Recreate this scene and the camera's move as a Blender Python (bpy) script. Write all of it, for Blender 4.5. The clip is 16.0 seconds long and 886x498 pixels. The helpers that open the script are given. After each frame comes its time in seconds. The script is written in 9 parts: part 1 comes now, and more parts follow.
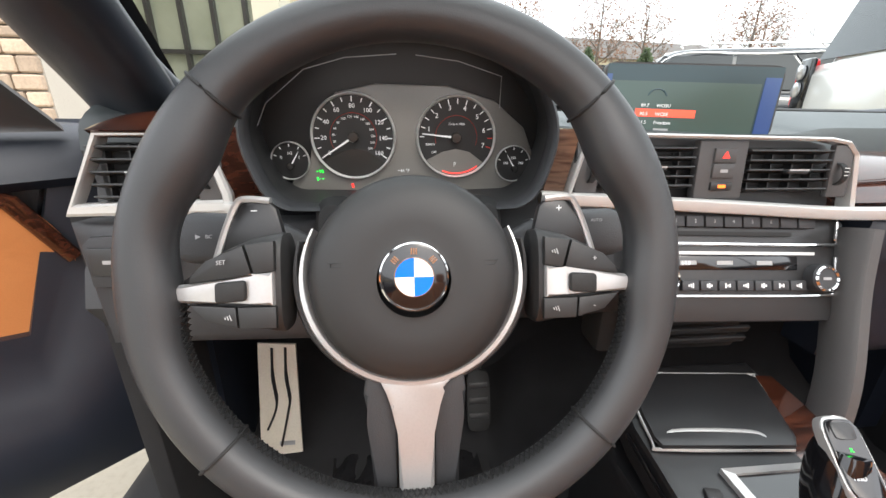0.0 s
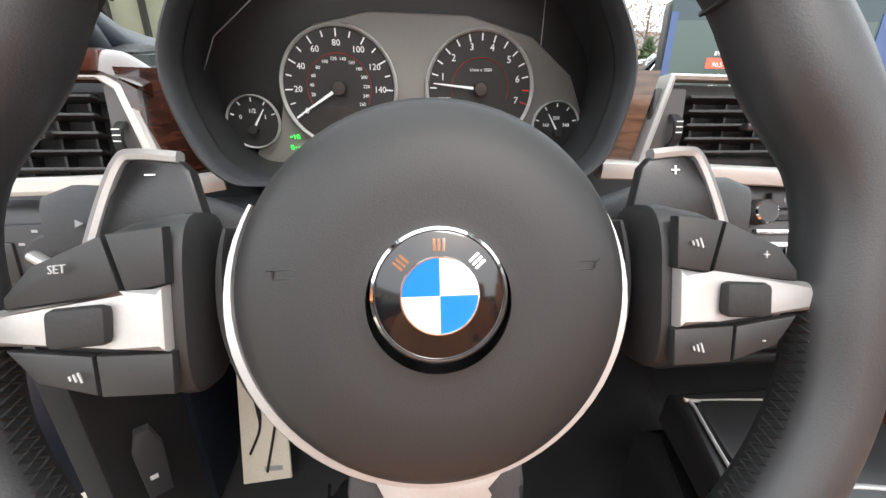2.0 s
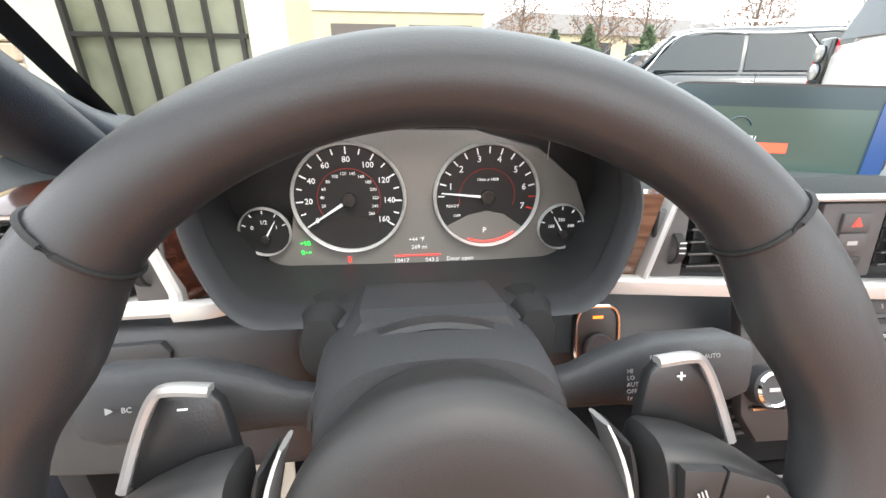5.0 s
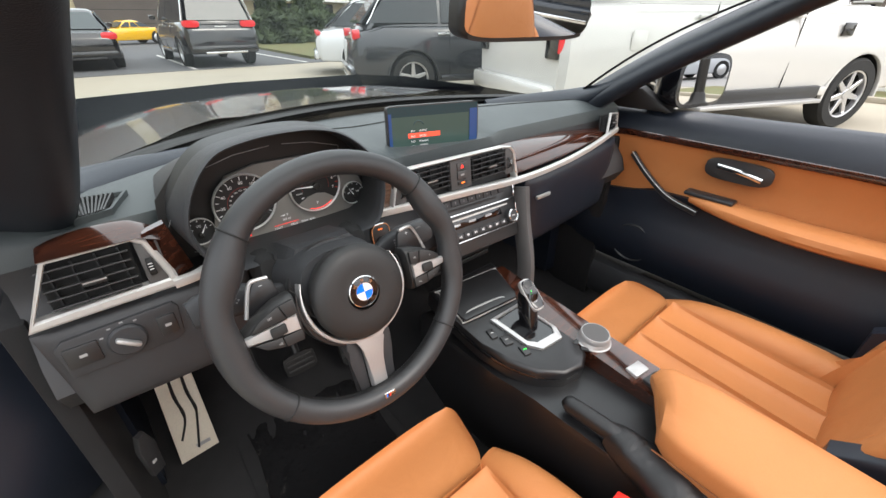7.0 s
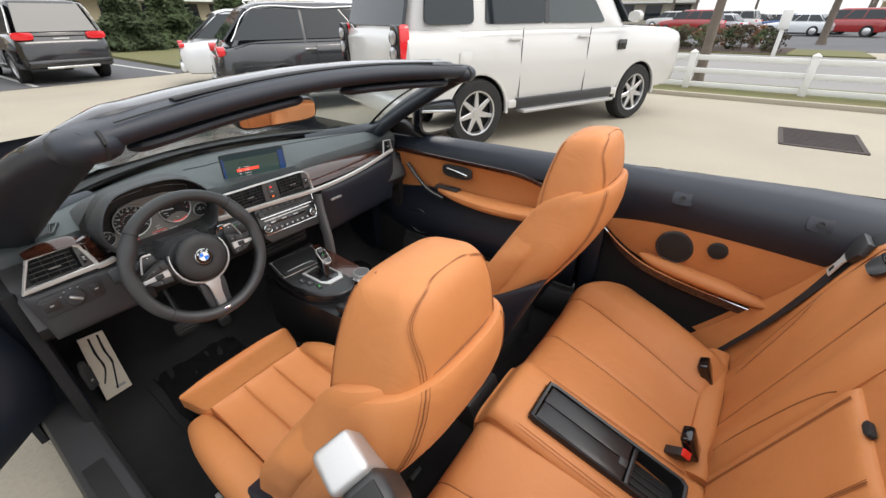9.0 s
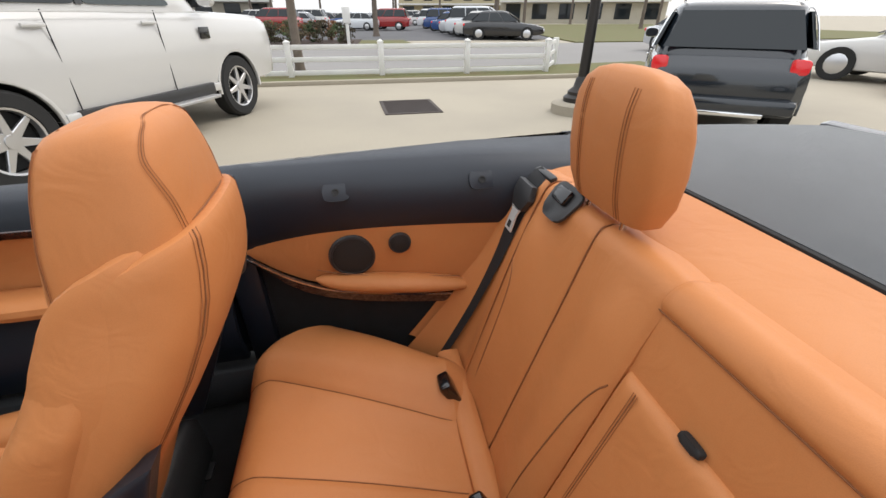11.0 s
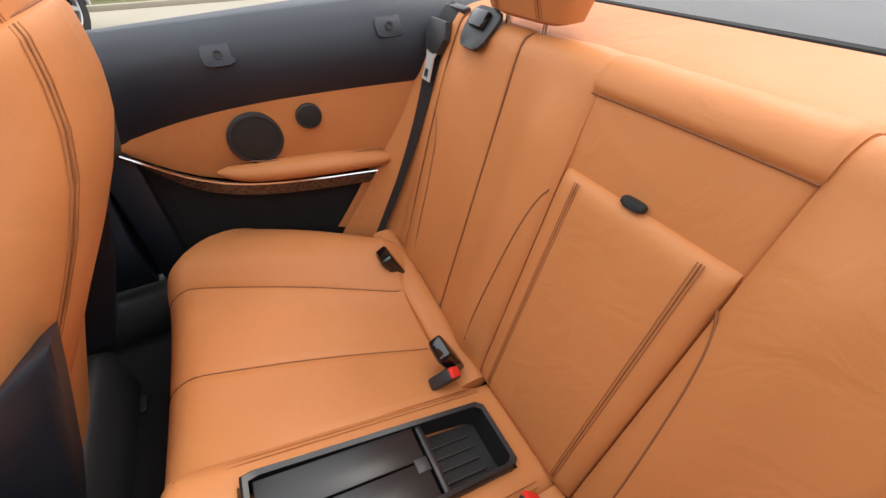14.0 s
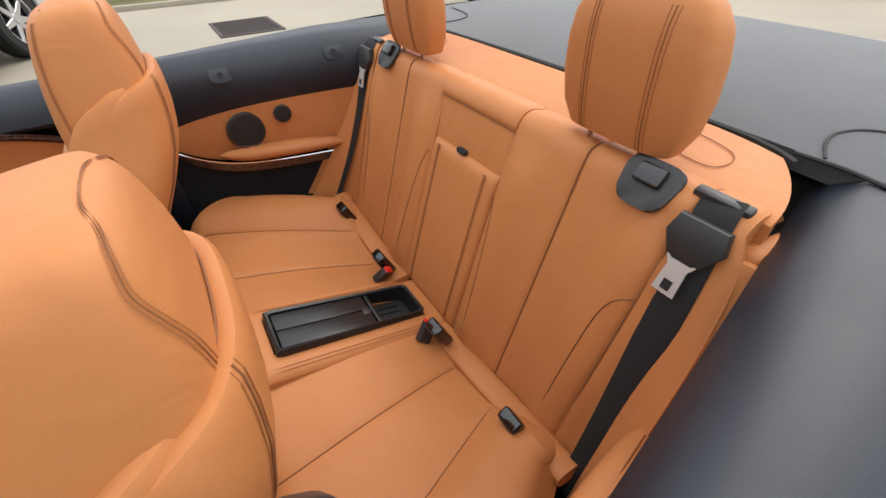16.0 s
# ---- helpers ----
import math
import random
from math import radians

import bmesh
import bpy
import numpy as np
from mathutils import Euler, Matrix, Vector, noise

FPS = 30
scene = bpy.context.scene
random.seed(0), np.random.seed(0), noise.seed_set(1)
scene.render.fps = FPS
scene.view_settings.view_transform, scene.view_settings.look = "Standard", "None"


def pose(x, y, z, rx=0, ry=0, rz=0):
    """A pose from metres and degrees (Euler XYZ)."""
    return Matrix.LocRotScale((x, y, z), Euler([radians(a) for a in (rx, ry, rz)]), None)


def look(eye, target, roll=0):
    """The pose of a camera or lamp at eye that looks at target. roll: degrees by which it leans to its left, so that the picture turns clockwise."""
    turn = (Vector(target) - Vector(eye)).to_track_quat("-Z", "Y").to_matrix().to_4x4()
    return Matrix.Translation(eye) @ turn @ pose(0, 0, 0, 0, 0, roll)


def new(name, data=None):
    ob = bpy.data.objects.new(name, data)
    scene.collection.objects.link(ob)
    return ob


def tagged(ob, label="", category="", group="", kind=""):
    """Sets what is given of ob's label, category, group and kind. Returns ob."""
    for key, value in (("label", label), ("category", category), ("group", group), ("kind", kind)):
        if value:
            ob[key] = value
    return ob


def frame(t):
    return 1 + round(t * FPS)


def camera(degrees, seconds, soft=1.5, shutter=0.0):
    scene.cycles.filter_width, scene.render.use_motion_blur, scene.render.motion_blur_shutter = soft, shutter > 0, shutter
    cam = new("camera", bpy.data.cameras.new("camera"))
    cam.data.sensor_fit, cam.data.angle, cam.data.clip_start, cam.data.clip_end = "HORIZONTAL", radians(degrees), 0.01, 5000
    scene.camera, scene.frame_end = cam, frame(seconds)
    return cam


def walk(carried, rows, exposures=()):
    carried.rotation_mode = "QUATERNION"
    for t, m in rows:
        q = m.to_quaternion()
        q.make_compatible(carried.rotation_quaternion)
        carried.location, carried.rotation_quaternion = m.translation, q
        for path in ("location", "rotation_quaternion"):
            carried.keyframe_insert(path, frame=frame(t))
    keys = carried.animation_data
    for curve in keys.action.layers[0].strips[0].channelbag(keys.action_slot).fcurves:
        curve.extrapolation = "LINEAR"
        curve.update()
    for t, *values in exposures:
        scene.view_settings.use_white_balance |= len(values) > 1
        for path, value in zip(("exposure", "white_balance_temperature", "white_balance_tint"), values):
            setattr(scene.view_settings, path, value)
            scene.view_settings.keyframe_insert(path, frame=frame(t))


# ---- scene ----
cam = camera(95.9, 16.0)
PATH = [
    (0, (-0.37, 0.159, 0.965), (-0.185, 2.021, 0.258), 0.9),
    (0.5, (-0.37, 0.208, 0.929), (-0.183, 2.068, 0.218), 0.9),
    (1, (-0.373, 0.254, 0.916), (-0.188, 2.111, 0.197), 0.5),
    (1.5, (-0.373, 0.268, 0.91), (-0.207, 2.126, 0.19), 0.1),
    (2, (-0.375, 0.274, 0.921), (-0.195, 2.124, 0.182), 0.5),
    (2.5, (-0.372, 0.311, 0.973), (-0.189, 2.15, 0.208), 0.5),
    (3, (-0.373, 0.343, 0.983), (-0.19, 2.176, 0.203), 0.5),
    (5.5, (-0.388, 0.27, 1.02), (-0.199, 2.1, 0.234), 0.2),
    (6, (-0.411, 0.214, 1.02), (-0.036, 2.011, 0.225), -0.1),
    (6.5, (-0.459, 0.121, 1.086), (0.32, 1.734, 0.196), -0.5),
    (7, (-0.562, -0.017, 1.176), (0.547, 1.316, 0.179), -0.1),
    (7.5, (-0.669, -0.156, 1.266), (0.647, 0.958, 0.253), -0.2),
    (8, (-0.716, -0.329, 1.355), (0.646, 0.731, 0.344), -0.0),
    (8.5, (-0.742, -0.53, 1.43), (0.607, 0.554, 0.428), -0.0),
    (9, (-0.743, -0.716, 1.436), (0.653, 0.302, 0.428), -0.4),
    (9.5, (-0.69, -0.777, 1.392), (0.92, -0.153, 0.384), 0.0),
    (10, (-0.537, -0.758, 1.37), (1.171, -0.514, 0.358), 0.5),
    (12.3, (-0.001, -0.637, 1.11), (1.542, -1.417, 0.107), -1.0),
    (12.5, (-0.014, -0.636, 1.095), (1.529, -1.422, 0.093), -1.0),
    (13, (-0.071, -0.638, 1.078), (1.473, -1.423, 0.078), -1.0),
    (13.5, (-0.149, -0.649, 1.072), (1.307, -1.38, -0.087), -1.2),
    (14, (-0.254, -0.646, 1.116), (1.12, -1.337, -0.162), -1.0),
    (14.5, (-0.387, -0.637, 1.158), (0.972, -1.343, -0.127), -0.8),
    (15, (-0.49, -0.623, 1.18), (0.849, -1.341, -0.12), -1.3),
    (15.5, (-0.594, -0.577, 1.22), (0.732, -1.304, -0.089), -1.2),
    (16, (-0.708, -0.536, 1.284), (0.584, -1.335, -0.017), -1.4),
]
EXPOSURES = [(0.0, 1.05), (1.5, 1.2), (2.5, 1.5), (3.0, 1.75), (5.5, 1.6), (6.0, 1.2), (6.5, 0.95), (7.0, 0.7), (7.5, 0.45), (8.0, 0.3), (9.0, 0.18), (10.0, -0.08), (12.5, 0.22), (14.0, 0.40), (15.5, 0.2), (16.0, 0.1)]
walk(cam, [(t, look(eye, target, roll)) for t, eye, target, roll in PATH], EXPOSURES)

# ---- world, sun ----
world = bpy.data.worlds.new("overcast_sky")
scene.world = world
world.use_nodes = True
wn, wl = world.node_tree.nodes, world.node_tree.links
wn.clear()
w_out = wn.new("ShaderNodeOutputWorld")
w_sky = wn.new("ShaderNodeTexSky")
w_sky.sky_type = "NISHITA"
w_sky.sun_disc = False
w_sky.sun_elevation, w_sky.sun_rotation = radians(50), radians(160)
w_sky.air_density, w_sky.dust_density = 1.0, 4.0
w_a = wn.new("ShaderNodeBackground")
w_a.inputs[1].default_value = 0.05
w_b = wn.new("ShaderNodeBackground")
w_b.inputs[1].default_value = 1.0
# overcast: brighter overhead than at the horizon
w_geo = wn.new("ShaderNodeTexCoord")
w_sep = wn.new("ShaderNodeSeparateXYZ")
wl.new(w_geo.outputs["Generated"], w_sep.inputs[0])
w_ramp = wn.new("ShaderNodeMapRange")
w_ramp.inputs[1].default_value, w_ramp.inputs[2].default_value = 0.0, 1.0
w_ramp.inputs[3].default_value, w_ramp.inputs[4].default_value = 1.0, 1.85
wl.new(w_sep.outputs[2], w_ramp.inputs[0])
w_col = wn.new("ShaderNodeMix")
w_col.data_type = "RGBA"
w_col.blend_type = "MULTIPLY"
w_col.inputs[0].default_value = 1.0
w_col.inputs[7].default_value = (0.97, 0.985, 1.0, 1)
wl.new(w_ramp.outputs[0], w_col.inputs[6])
wl.new(w_col.outputs[2], w_b.inputs[0])
w_add = wn.new("ShaderNodeAddShader")
wl.new(w_sky.outputs[0], w_a.inputs[0])
wl.new(w_a.outputs[0], w_add.inputs[0])
wl.new(w_b.outputs[0], w_add.inputs[1])
wl.new(w_add.outputs[0], w_out.inputs[0])
sun_data = bpy.data.lights.new("sun", "SUN")
sun_data.energy, sun_data.angle, sun_data.color = 0.75, radians(20), (1.0, 0.95, 0.88)
sun = new("sun", sun_data)
sun.matrix_basis = look((0, 0, 0), (-Vector((math.sin(radians(160)) * math.cos(radians(50)), math.cos(radians(160)) * math.cos(radians(50)), math.sin(radians(50))))))


# ---- materials ----
def material(name, color, rough=0.5, metal=0.0, grain=0.0, grain_size=400.0, bump=0.0, blotch=0.0, blotch_size=6.0, coat=0.0, vary=0.0, spec=0.5, emit=0.0, alt=None, crease=0.0, sheen=0.0):
    """A surface with fine grain (colour and relief) and larger blotches, both at real size in metres."""
    m = bpy.data.materials.new(name)
    m.use_nodes = True
    n, l = m.node_tree.nodes, m.node_tree.links
    b = n["Principled BSDF"]
    b.inputs["Roughness"].default_value = rough
    b.inputs["Metallic"].default_value = metal
    b.inputs["Specular IOR Level"].default_value = spec
    b.inputs["Coat Weight"].default_value = coat
    b.inputs["Coat Roughness"].default_value = 0.05
    b.inputs["Base Color"].default_value = (*color, 1)
    b.inputs["Sheen Weight"].default_value = sheen
    b.inputs["Sheen Roughness"].default_value = 0.35
    if emit:
        b.inputs["Emission Color"].default_value = (*color, 1)
        b.inputs["Emission Strength"].default_value = emit
    if grain or bump or blotch or vary:
        tc = n.new("ShaderNodeTexCoord")
        fine = n.new("ShaderNodeTexNoise")
        fine.inputs["Scale"].default_value = grain_size
        fine.inputs["Detail"].default_value = 3
        l.new(tc.outputs["Object"], fine.inputs["Vector"])
        big = n.new("ShaderNodeTexNoise")
        big.inputs["Scale"].default_value = blotch_size
        big.inputs["Detail"].default_value = 5
        l.new(tc.outputs["Object"], big.inputs["Vector"])
        other = alt or tuple(c * 0.55 for c in color)
        mixa = n.new("ShaderNodeMix")
        mixa.data_type = "RGBA"
        mixa.inputs[6].default_value = (*color, 1)
        mixa.inputs[7].default_value = (*other, 1)
        ramp = n.new("ShaderNodeMapRange")
        ramp.inputs[1].default_value, ramp.inputs[2].default_value = 0.4, 0.75
        ramp.inputs[4].default_value = blotch
        l.new(big.outputs[0], ramp.inputs[0])
        l.new(ramp.outputs[0], mixa.inputs[0])
        mixb = n.new("ShaderNodeMix")
        mixb.data_type = "RGBA"
        l.new(mixa.outputs[2], mixb.inputs[6])
        mixb.inputs[7].default_value = (*(c * 0.6 for c in color), 1)
        rampf = n.new("ShaderNodeMapRange")
        rampf.inputs[1].default_value, rampf.inputs[2].default_value = 0.45, 0.7
        rampf.inputs[4].default_value = grain
        l.new(fine.outputs[0], rampf.inputs[0])
        l.new(rampf.outputs[0], mixb.inputs[0])
        last = mixb.outputs[2]
        if vary:
            info = n.new("ShaderNodeObjectInfo")
            hsv = n.new("ShaderNodeHueSaturation")
            vr = n.new("ShaderNodeMapRange")
            vr.inputs[3].default_value, vr.inputs[4].default_value = 1 - vary, 1 + vary
            l.new(info.outputs["Random"], vr.inputs[0])
            l.new(vr.outputs[0], hsv.inputs["Value"])
            l.new(last, hsv.inputs["Color"])
            last = hsv.outputs[0]
        l.new(last, b.inputs["Base Color"])
        rr_ = n.new("ShaderNodeMapRange")
        rr_.inputs[3].default_value, rr_.inputs[4].default_value = max(0.02, rough - 0.06), min(1, rough + 0.08)
        l.new(big.outputs[0], rr_.inputs[0])
        l.new(rr_.outputs[0], b.inputs["Roughness"])
        if bump:
            bp = n.new("ShaderNodeBump")
            bp.inputs["Strength"].default_value = bump
            bp.inputs["Distance"].default_value = 0.0006 if grain_size > 100 else 0.004
            l.new(fine.outputs[0], bp.inputs["Height"])
            l.new(bp.outputs[0], b.inputs["Normal"])
            if crease:
                # soft folds of stretched leather
                fold = n.new("ShaderNodeTexNoise")
                fold.inputs["Scale"].default_value = 13
                fold.inputs["Detail"].default_value = 2
                fold.inputs["Distortion"].default_value = 1.6
                l.new(tc.outputs["Object"], fold.inputs["Vector"])
                bq = n.new("ShaderNodeBump")
                bq.inputs["Strength"].default_value = crease
                bq.inputs["Distance"].default_value = 0.010
                l.new(fold.outputs[0], bq.inputs["Height"])
                l.new(bq.outputs[0], bp.inputs["Normal"])
    return m


def wood(name, c1, c2, rough=0.12):
    m = bpy.data.materials.new(name)
    m.use_nodes = True
    n, l = m.node_tree.nodes, m.node_tree.links
    b = n["Principled BSDF"]
    tc = n.new("ShaderNodeTexCoord")
    mp = n.new("ShaderNodeMapping")
    mp.inputs["Scale"].default_value = (6, 60, 90)
    l.new(tc.outputs["Object"], mp.inputs["Vector"])
    ns = n.new("ShaderNodeTexNoise")
    ns.inputs["Scale"].default_value = 1.6
    ns.inputs["Detail"].default_value = 6
    ns.inputs["Distortion"].default_value = 1.2
    l.new(mp.outputs[0], ns.inputs["Vector"])
    mx = n.new("ShaderNodeMix")
    mx.data_type = "RGBA"
    mx.inputs[6].default_value, mx.inputs[7].default_value = (*c1, 1), (*c2, 1)
    rg = n.new("ShaderNodeMapRange")
    rg.inputs[1].default_value, rg.inputs[2].default_value = 0.35, 0.65
    l.new(ns.outputs[0], rg.inputs[0])
    l.new(rg.outputs[0], mx.inputs[0])
    l.new(mx.outputs[2], b.inputs["Base Color"])
    b.inputs["Roughness"].default_value = rough
    b.inputs["Coat Weight"].default_value = 0.6
    return m


def glass(name, color=(0.9, 0.95, 0.94), mixed=0.1, rough=0.02):
    """Thin pane: mostly clear, with the gloss of glass."""
    m = bpy.data.materials.new(name)
    m.use_nodes = True
    n, l = m.node_tree.nodes, m.node_tree.links
    n.clear()
    o = n.new("ShaderNodeOutputMaterial")
    tr = n.new("ShaderNodeBsdfTransparent")
    tr.inputs[0].default_value = (*color, 1)
    gl = n.new("ShaderNodeBsdfGlossy")
    gl.inputs["Roughness"].default_value = rough
    lw = n.new("ShaderNodeLayerWeight")
    pw = n.new("ShaderNodeMath")
    pw.operation = "POWER"
    pw.inputs[1].default_value = 5
    l.new(lw.outputs["Facing"], pw.inputs[0])
    fr = n.new("ShaderNodeMapRange")
    fr.inputs[3].default_value, fr.inputs[4].default_value = 0.04, 0.9
    l.new(pw.outputs[0], fr.inputs[0])
    mx = n.new("ShaderNodeMixShader")
    l.new(fr.outputs[0], mx.inputs[0])
    l.new(tr.outputs[0], mx.inputs[1])
    l.new(gl.outputs[0], mx.inputs[2])
    l.new(mx.outputs[0], o.inputs[0])
    return m


TAN = material("tan_leather", (0.52, 0.204, 0.070), 0.48, spec=0.28, grain=0.15, grain_size=800, bump=0.22, blotch=0.3, blotch_size=9, alt=(0.44, 0.155, 0.044), crease=0.2)
TAN_SEAM = material("tan_seam", (0.22, 0.080, 0.026), 0.7)
TAN_STITCH = material("tan_thread", (0.33, 0.12, 0.038), 0.7)
BLACK_LEATHER = material("black_leather", (0.034, 0.035, 0.037), 0.42, grain=0.25, grain_size=1300, bump=0.18, blotch=0.3, blotch_size=14)
LINING_BLACK = material("lining_vinyl", (0.027, 0.028, 0.029), 0.5, grain=0.2, grain_size=1500, bump=0.2, blotch=0.2, blotch_size=12)
HUB_BLACK = material("hub_vinyl", (0.0165, 0.0165, 0.0168), 0.5, grain=0.2, grain_size=1800, bump=0.12, blotch=0.25, blotch_size=18)
SOFT_BLACK = material("soft_black", (0.036, 0.037, 0.040), 0.55, grain=0.3, grain_size=1100, bump=0.5, blotch=0.2, blotch_size=7)
DASH_TOP = material("dash_vinyl", (0.046, 0.055, 0.057), 0.5, grain=0.35, grain_size=900, bump=0.6, blotch=0.2)
PLASTIC = material("black_plastic", (0.026, 0.026, 0.027), 0.4, grain=0.2, grain_size=1200, bump=0.25)
GLOSS_BLACK = material("gloss_black", (0.006, 0.006, 0.007), 0.1, coat=0.5)
RUBBER = material("rubber", (0.012, 0.012, 0.012), 0.7, grain=0.3, grain_size=500, bump=0.4)
CARPET = material("black_carpet", (0.012, 0.012, 0.013), 0.95, grain=0.7, grain_size=900, bump=1.0, blotch=0.4, blotch_size=20)
SATIN = material("satin_silver", (0.48, 0.475, 0.47), 0.36, metal=0.55, grain=0.1, grain_size=600, bump=0.08)
CHROME = material("chrome", (0.8, 0.8, 0.8), 0.09, metal=1.0)
PEARL = material("pearl_trim", (0.60, 0.59, 0.57), 0.32, metal=0.35, grain=0.08, grain_size=900)
WEBBING = material("black_webbing", (0.012, 0.012, 0.013), 0.8, grain=0.5, grain_size=900, bump=0.5)
DIM_RED = material("dial_red", (0.35, 0.03, 0.02), 0.5)
RING = material("dial_ring_silver", (0.78, 0.78, 0.76), 0.35, metal=0.45)
# bright warm base with little metal: the sun's reflection is put into the colour
STEEL = material("sunlit_steel", (0.82, 0.75, 0.62), 0.42, metal=0.12, grain=0.2, grain_size=300)
WOOD = wood("dark_walnut", (0.016, 0.005, 0.003), (0.062, 0.019, 0.010))
# for the vent plates the haze over them is included in this grey
VENT_GREY = material("grey_soft_plastic", (0.075, 0.072, 0.072), 0.55, grain=0.2, grain_size=1100, bump=0.3)
# black vinyl; the blue of the reflected sky is put into its base colour
DOOR_BLACK = material("sky_tinted_black_vinyl", (0.011, 0.015, 0.024), 0.42, spec=0.5, grain=0.3, grain_size=1000, bump=0.5, blotch=0.2, blotch_size=7)
TRAY_BLACK = material("satin_black", (0.012, 0.012, 0.013), 0.32, grain=0.2, grain_size=900, bump=0.15)
PEARL_WOOD = wood("gloss_walnut_light", (0.07, 0.038, 0.026), (0.17, 0.10, 0.07), 0.12)
GAITER = material("dark_gaiter_leather", (0.011, 0.011, 0.012), 0.42, grain=0.3, grain_size=900, bump=0.4, blotch=0.3, blotch_size=25, crease=0.5)
# faint emission is added to the print to keep it bright
WHITE_MARK = material("glowing_white_print", (0.75, 0.75, 0.75), 0.5, emit=0.15)
GREY_MARK = material("grey_print", (0.35, 0.35, 0.35), 0.6)
RED_GLOW = material("red_lamp", (0.9, 0.03, 0.02), 0.5, emit=1.0)
ORANGE_GLOW = material("amber_lamp", (0.9, 0.18, 0.02), 0.5, emit=1.0)
GREEN_GLOW = material("green_lamp", (0.02, 0.8, 0.06), 0.5, emit=0.8)
RED_PLASTIC = material("red_plastic", (0.75, 0.03, 0.02), 0.35, grain=0.1, grain_size=600)
DIAL = material("dial_black", (0.018, 0.018, 0.018), 0.5, grain=0.2, grain_size=900)
WINDOW_GREY = material("dial_window_grey", (0.035, 0.033, 0.031), 0.25)
DIAL_GREY = material("dial_grey", (0.20, 0.188, 0.172), 0.35, grain=0.15, grain_size=900)
SCREEN = material("screen_glow", (0.030, 0.052, 0.046), 0.16, emit=0.5)
SCREEN_TOP = material("screen_band", (0.012, 0.030, 0.036), 0.18, emit=0.4)
SCREEN_BLUE = material("screen_border", (0.02, 0.05, 0.14), 0.15, emit=0.35)
SCREEN_RED = material("screen_red", (0.75, 0.06, 0.03), 0.3, emit=0.9)
BLUE = material("enamel_blue", (0.0, 0.16, 0.68), 0.15, coat=0.4)
WHITE_ENAMEL = material("enamel_white", (0.75, 0.75, 0.75), 0.15, coat=0.5)
MIRROR = material("mirror_glass", (0.85, 0.86, 0.87), 0.01, metal=1.0)
GLASS = glass("windshield_glass")
LENS = glass("clear_lens", (0.97, 0.97, 0.97))
CAR_BLACK = material("car_paint_black", (0.008, 0.009, 0.013), 0.22, coat=1.0)
BLACK_FABRIC = material("black_canvas", (0.056, 0.061, 0.066), 0.85, sheen=0.5, grain=0.4, grain_size=1400, bump=0.6, blotch=0.25, blotch_size=8)
MESH = material("speaker_mesh", (0.012, 0.012, 0.012), 0.6, grain=0.8, grain_size=900, bump=1.0)
FILM = material("plastic_film", (0.012, 0.012, 0.013), 0.10, coat=0.8, grain=0.3, grain_size=45, bump=1.0)


# ---- mesh tools ----
def link(name, bm, mat, smooth=True):
    bmesh.ops.recalc_face_normals(bm, faces=bm.faces[:])
    me = bpy.data.meshes.new(name)
    bm.to_mesh(me)
    bm.free()
    for p in me.polygons:
        p.use_smooth = smooth
    if smooth:
        me.set_sharp_from_angle(angle=radians(38))
    for one in (mat if isinstance(mat, (list, tuple)) else [mat]):
        me.materials.append(one)
    return new(name, me)


def part(name, bm, mat, parent=None, label="", smooth=True):
    ob = link(name, bm, mat, smooth)
    if parent is not None:
        ob.parent = parent
        base = parent.matrix_basis.copy() if parent.parent is None else parent.parent.matrix_basis @ parent.matrix_parent_inverse @ parent.matrix_basis
        ob.matrix_parent_inverse = base.inverted()
    if label:
        tagged(ob, label)
    return ob


def thing(name, label, category, at=(0, 0, 0), group="", kind=""):
    ob = new(name)
    ob.empty_display_size = 0.05
    ob.matrix_basis = Matrix.Translation(at)
    return tagged(ob, label, category, group, kind)


def single(name, bm, mat, label, category, group="", kind="", smooth=True):
    return tagged(link(name, bm, mat, smooth), label, category, group, kind)


def B():
    return bmesh.new()


def box(bm, c, s, rot=(0, 0, 0), bevel=0.0, seg=2, m=None):
    """Box of full sizes s at c; rot in degrees."""
    t = bmesh.new()
    bmesh.ops.create_cube(t, size=1.0)
    bmesh.ops.scale(t, vec=s, verts=t.verts)
    if bevel:
        bmesh.ops.bevel(t, geom=t.edges[:], offset=min(bevel, 0.49 * min(s)), segments=seg, profile=0.5, affect="EDGES")
    mm = pose(*c, *rot)
    if m is not None:
        mm = m @ mm
    bmesh.ops.transform(t, matrix=mm, verts=t.verts)
    merge(bm, t)
    return bm


def merge(bm, t):
    vs = [bm.verts.new(v.co) for v in t.verts]
    t.verts.index_update()
    for f in t.faces:
        nf = bm.faces.new([vs[v.index] for v in f.verts])
        nf.material_index = f.material_index
    t.free()


def loft(bm, rings, cap=True, closed=True, loop=False):
    rows = [[bm.verts.new(p) for p in r] for r in rings]
    n = len(rows[0])
    pairs = list(zip(rows, rows[1:])) + ([(rows[-1], rows[0])] if loop else [])
    for a, b in pairs:
        for i in range(n if closed else n - 1):
            j = (i + 1) % n
            bm.faces.new((a[i], a[j], b[j], b[i]))
    if cap and not loop:
        bm.faces.new(rows[0][::-1])
        bm.faces.new(rows[-1])
    return bm


def oval(a, b, e=2.0, n=24):
    """Points of a superellipse with half axes a, b."""
    out = []
    for i in range(n):
        t = 2 * math.pi * i / n
        c, s = math.cos(t), math.sin(t)
        out.append((a * math.copysign(abs(c) ** (2 / e), c), b * math.copysign(abs(s) ** (2 / e), s)))
    return out


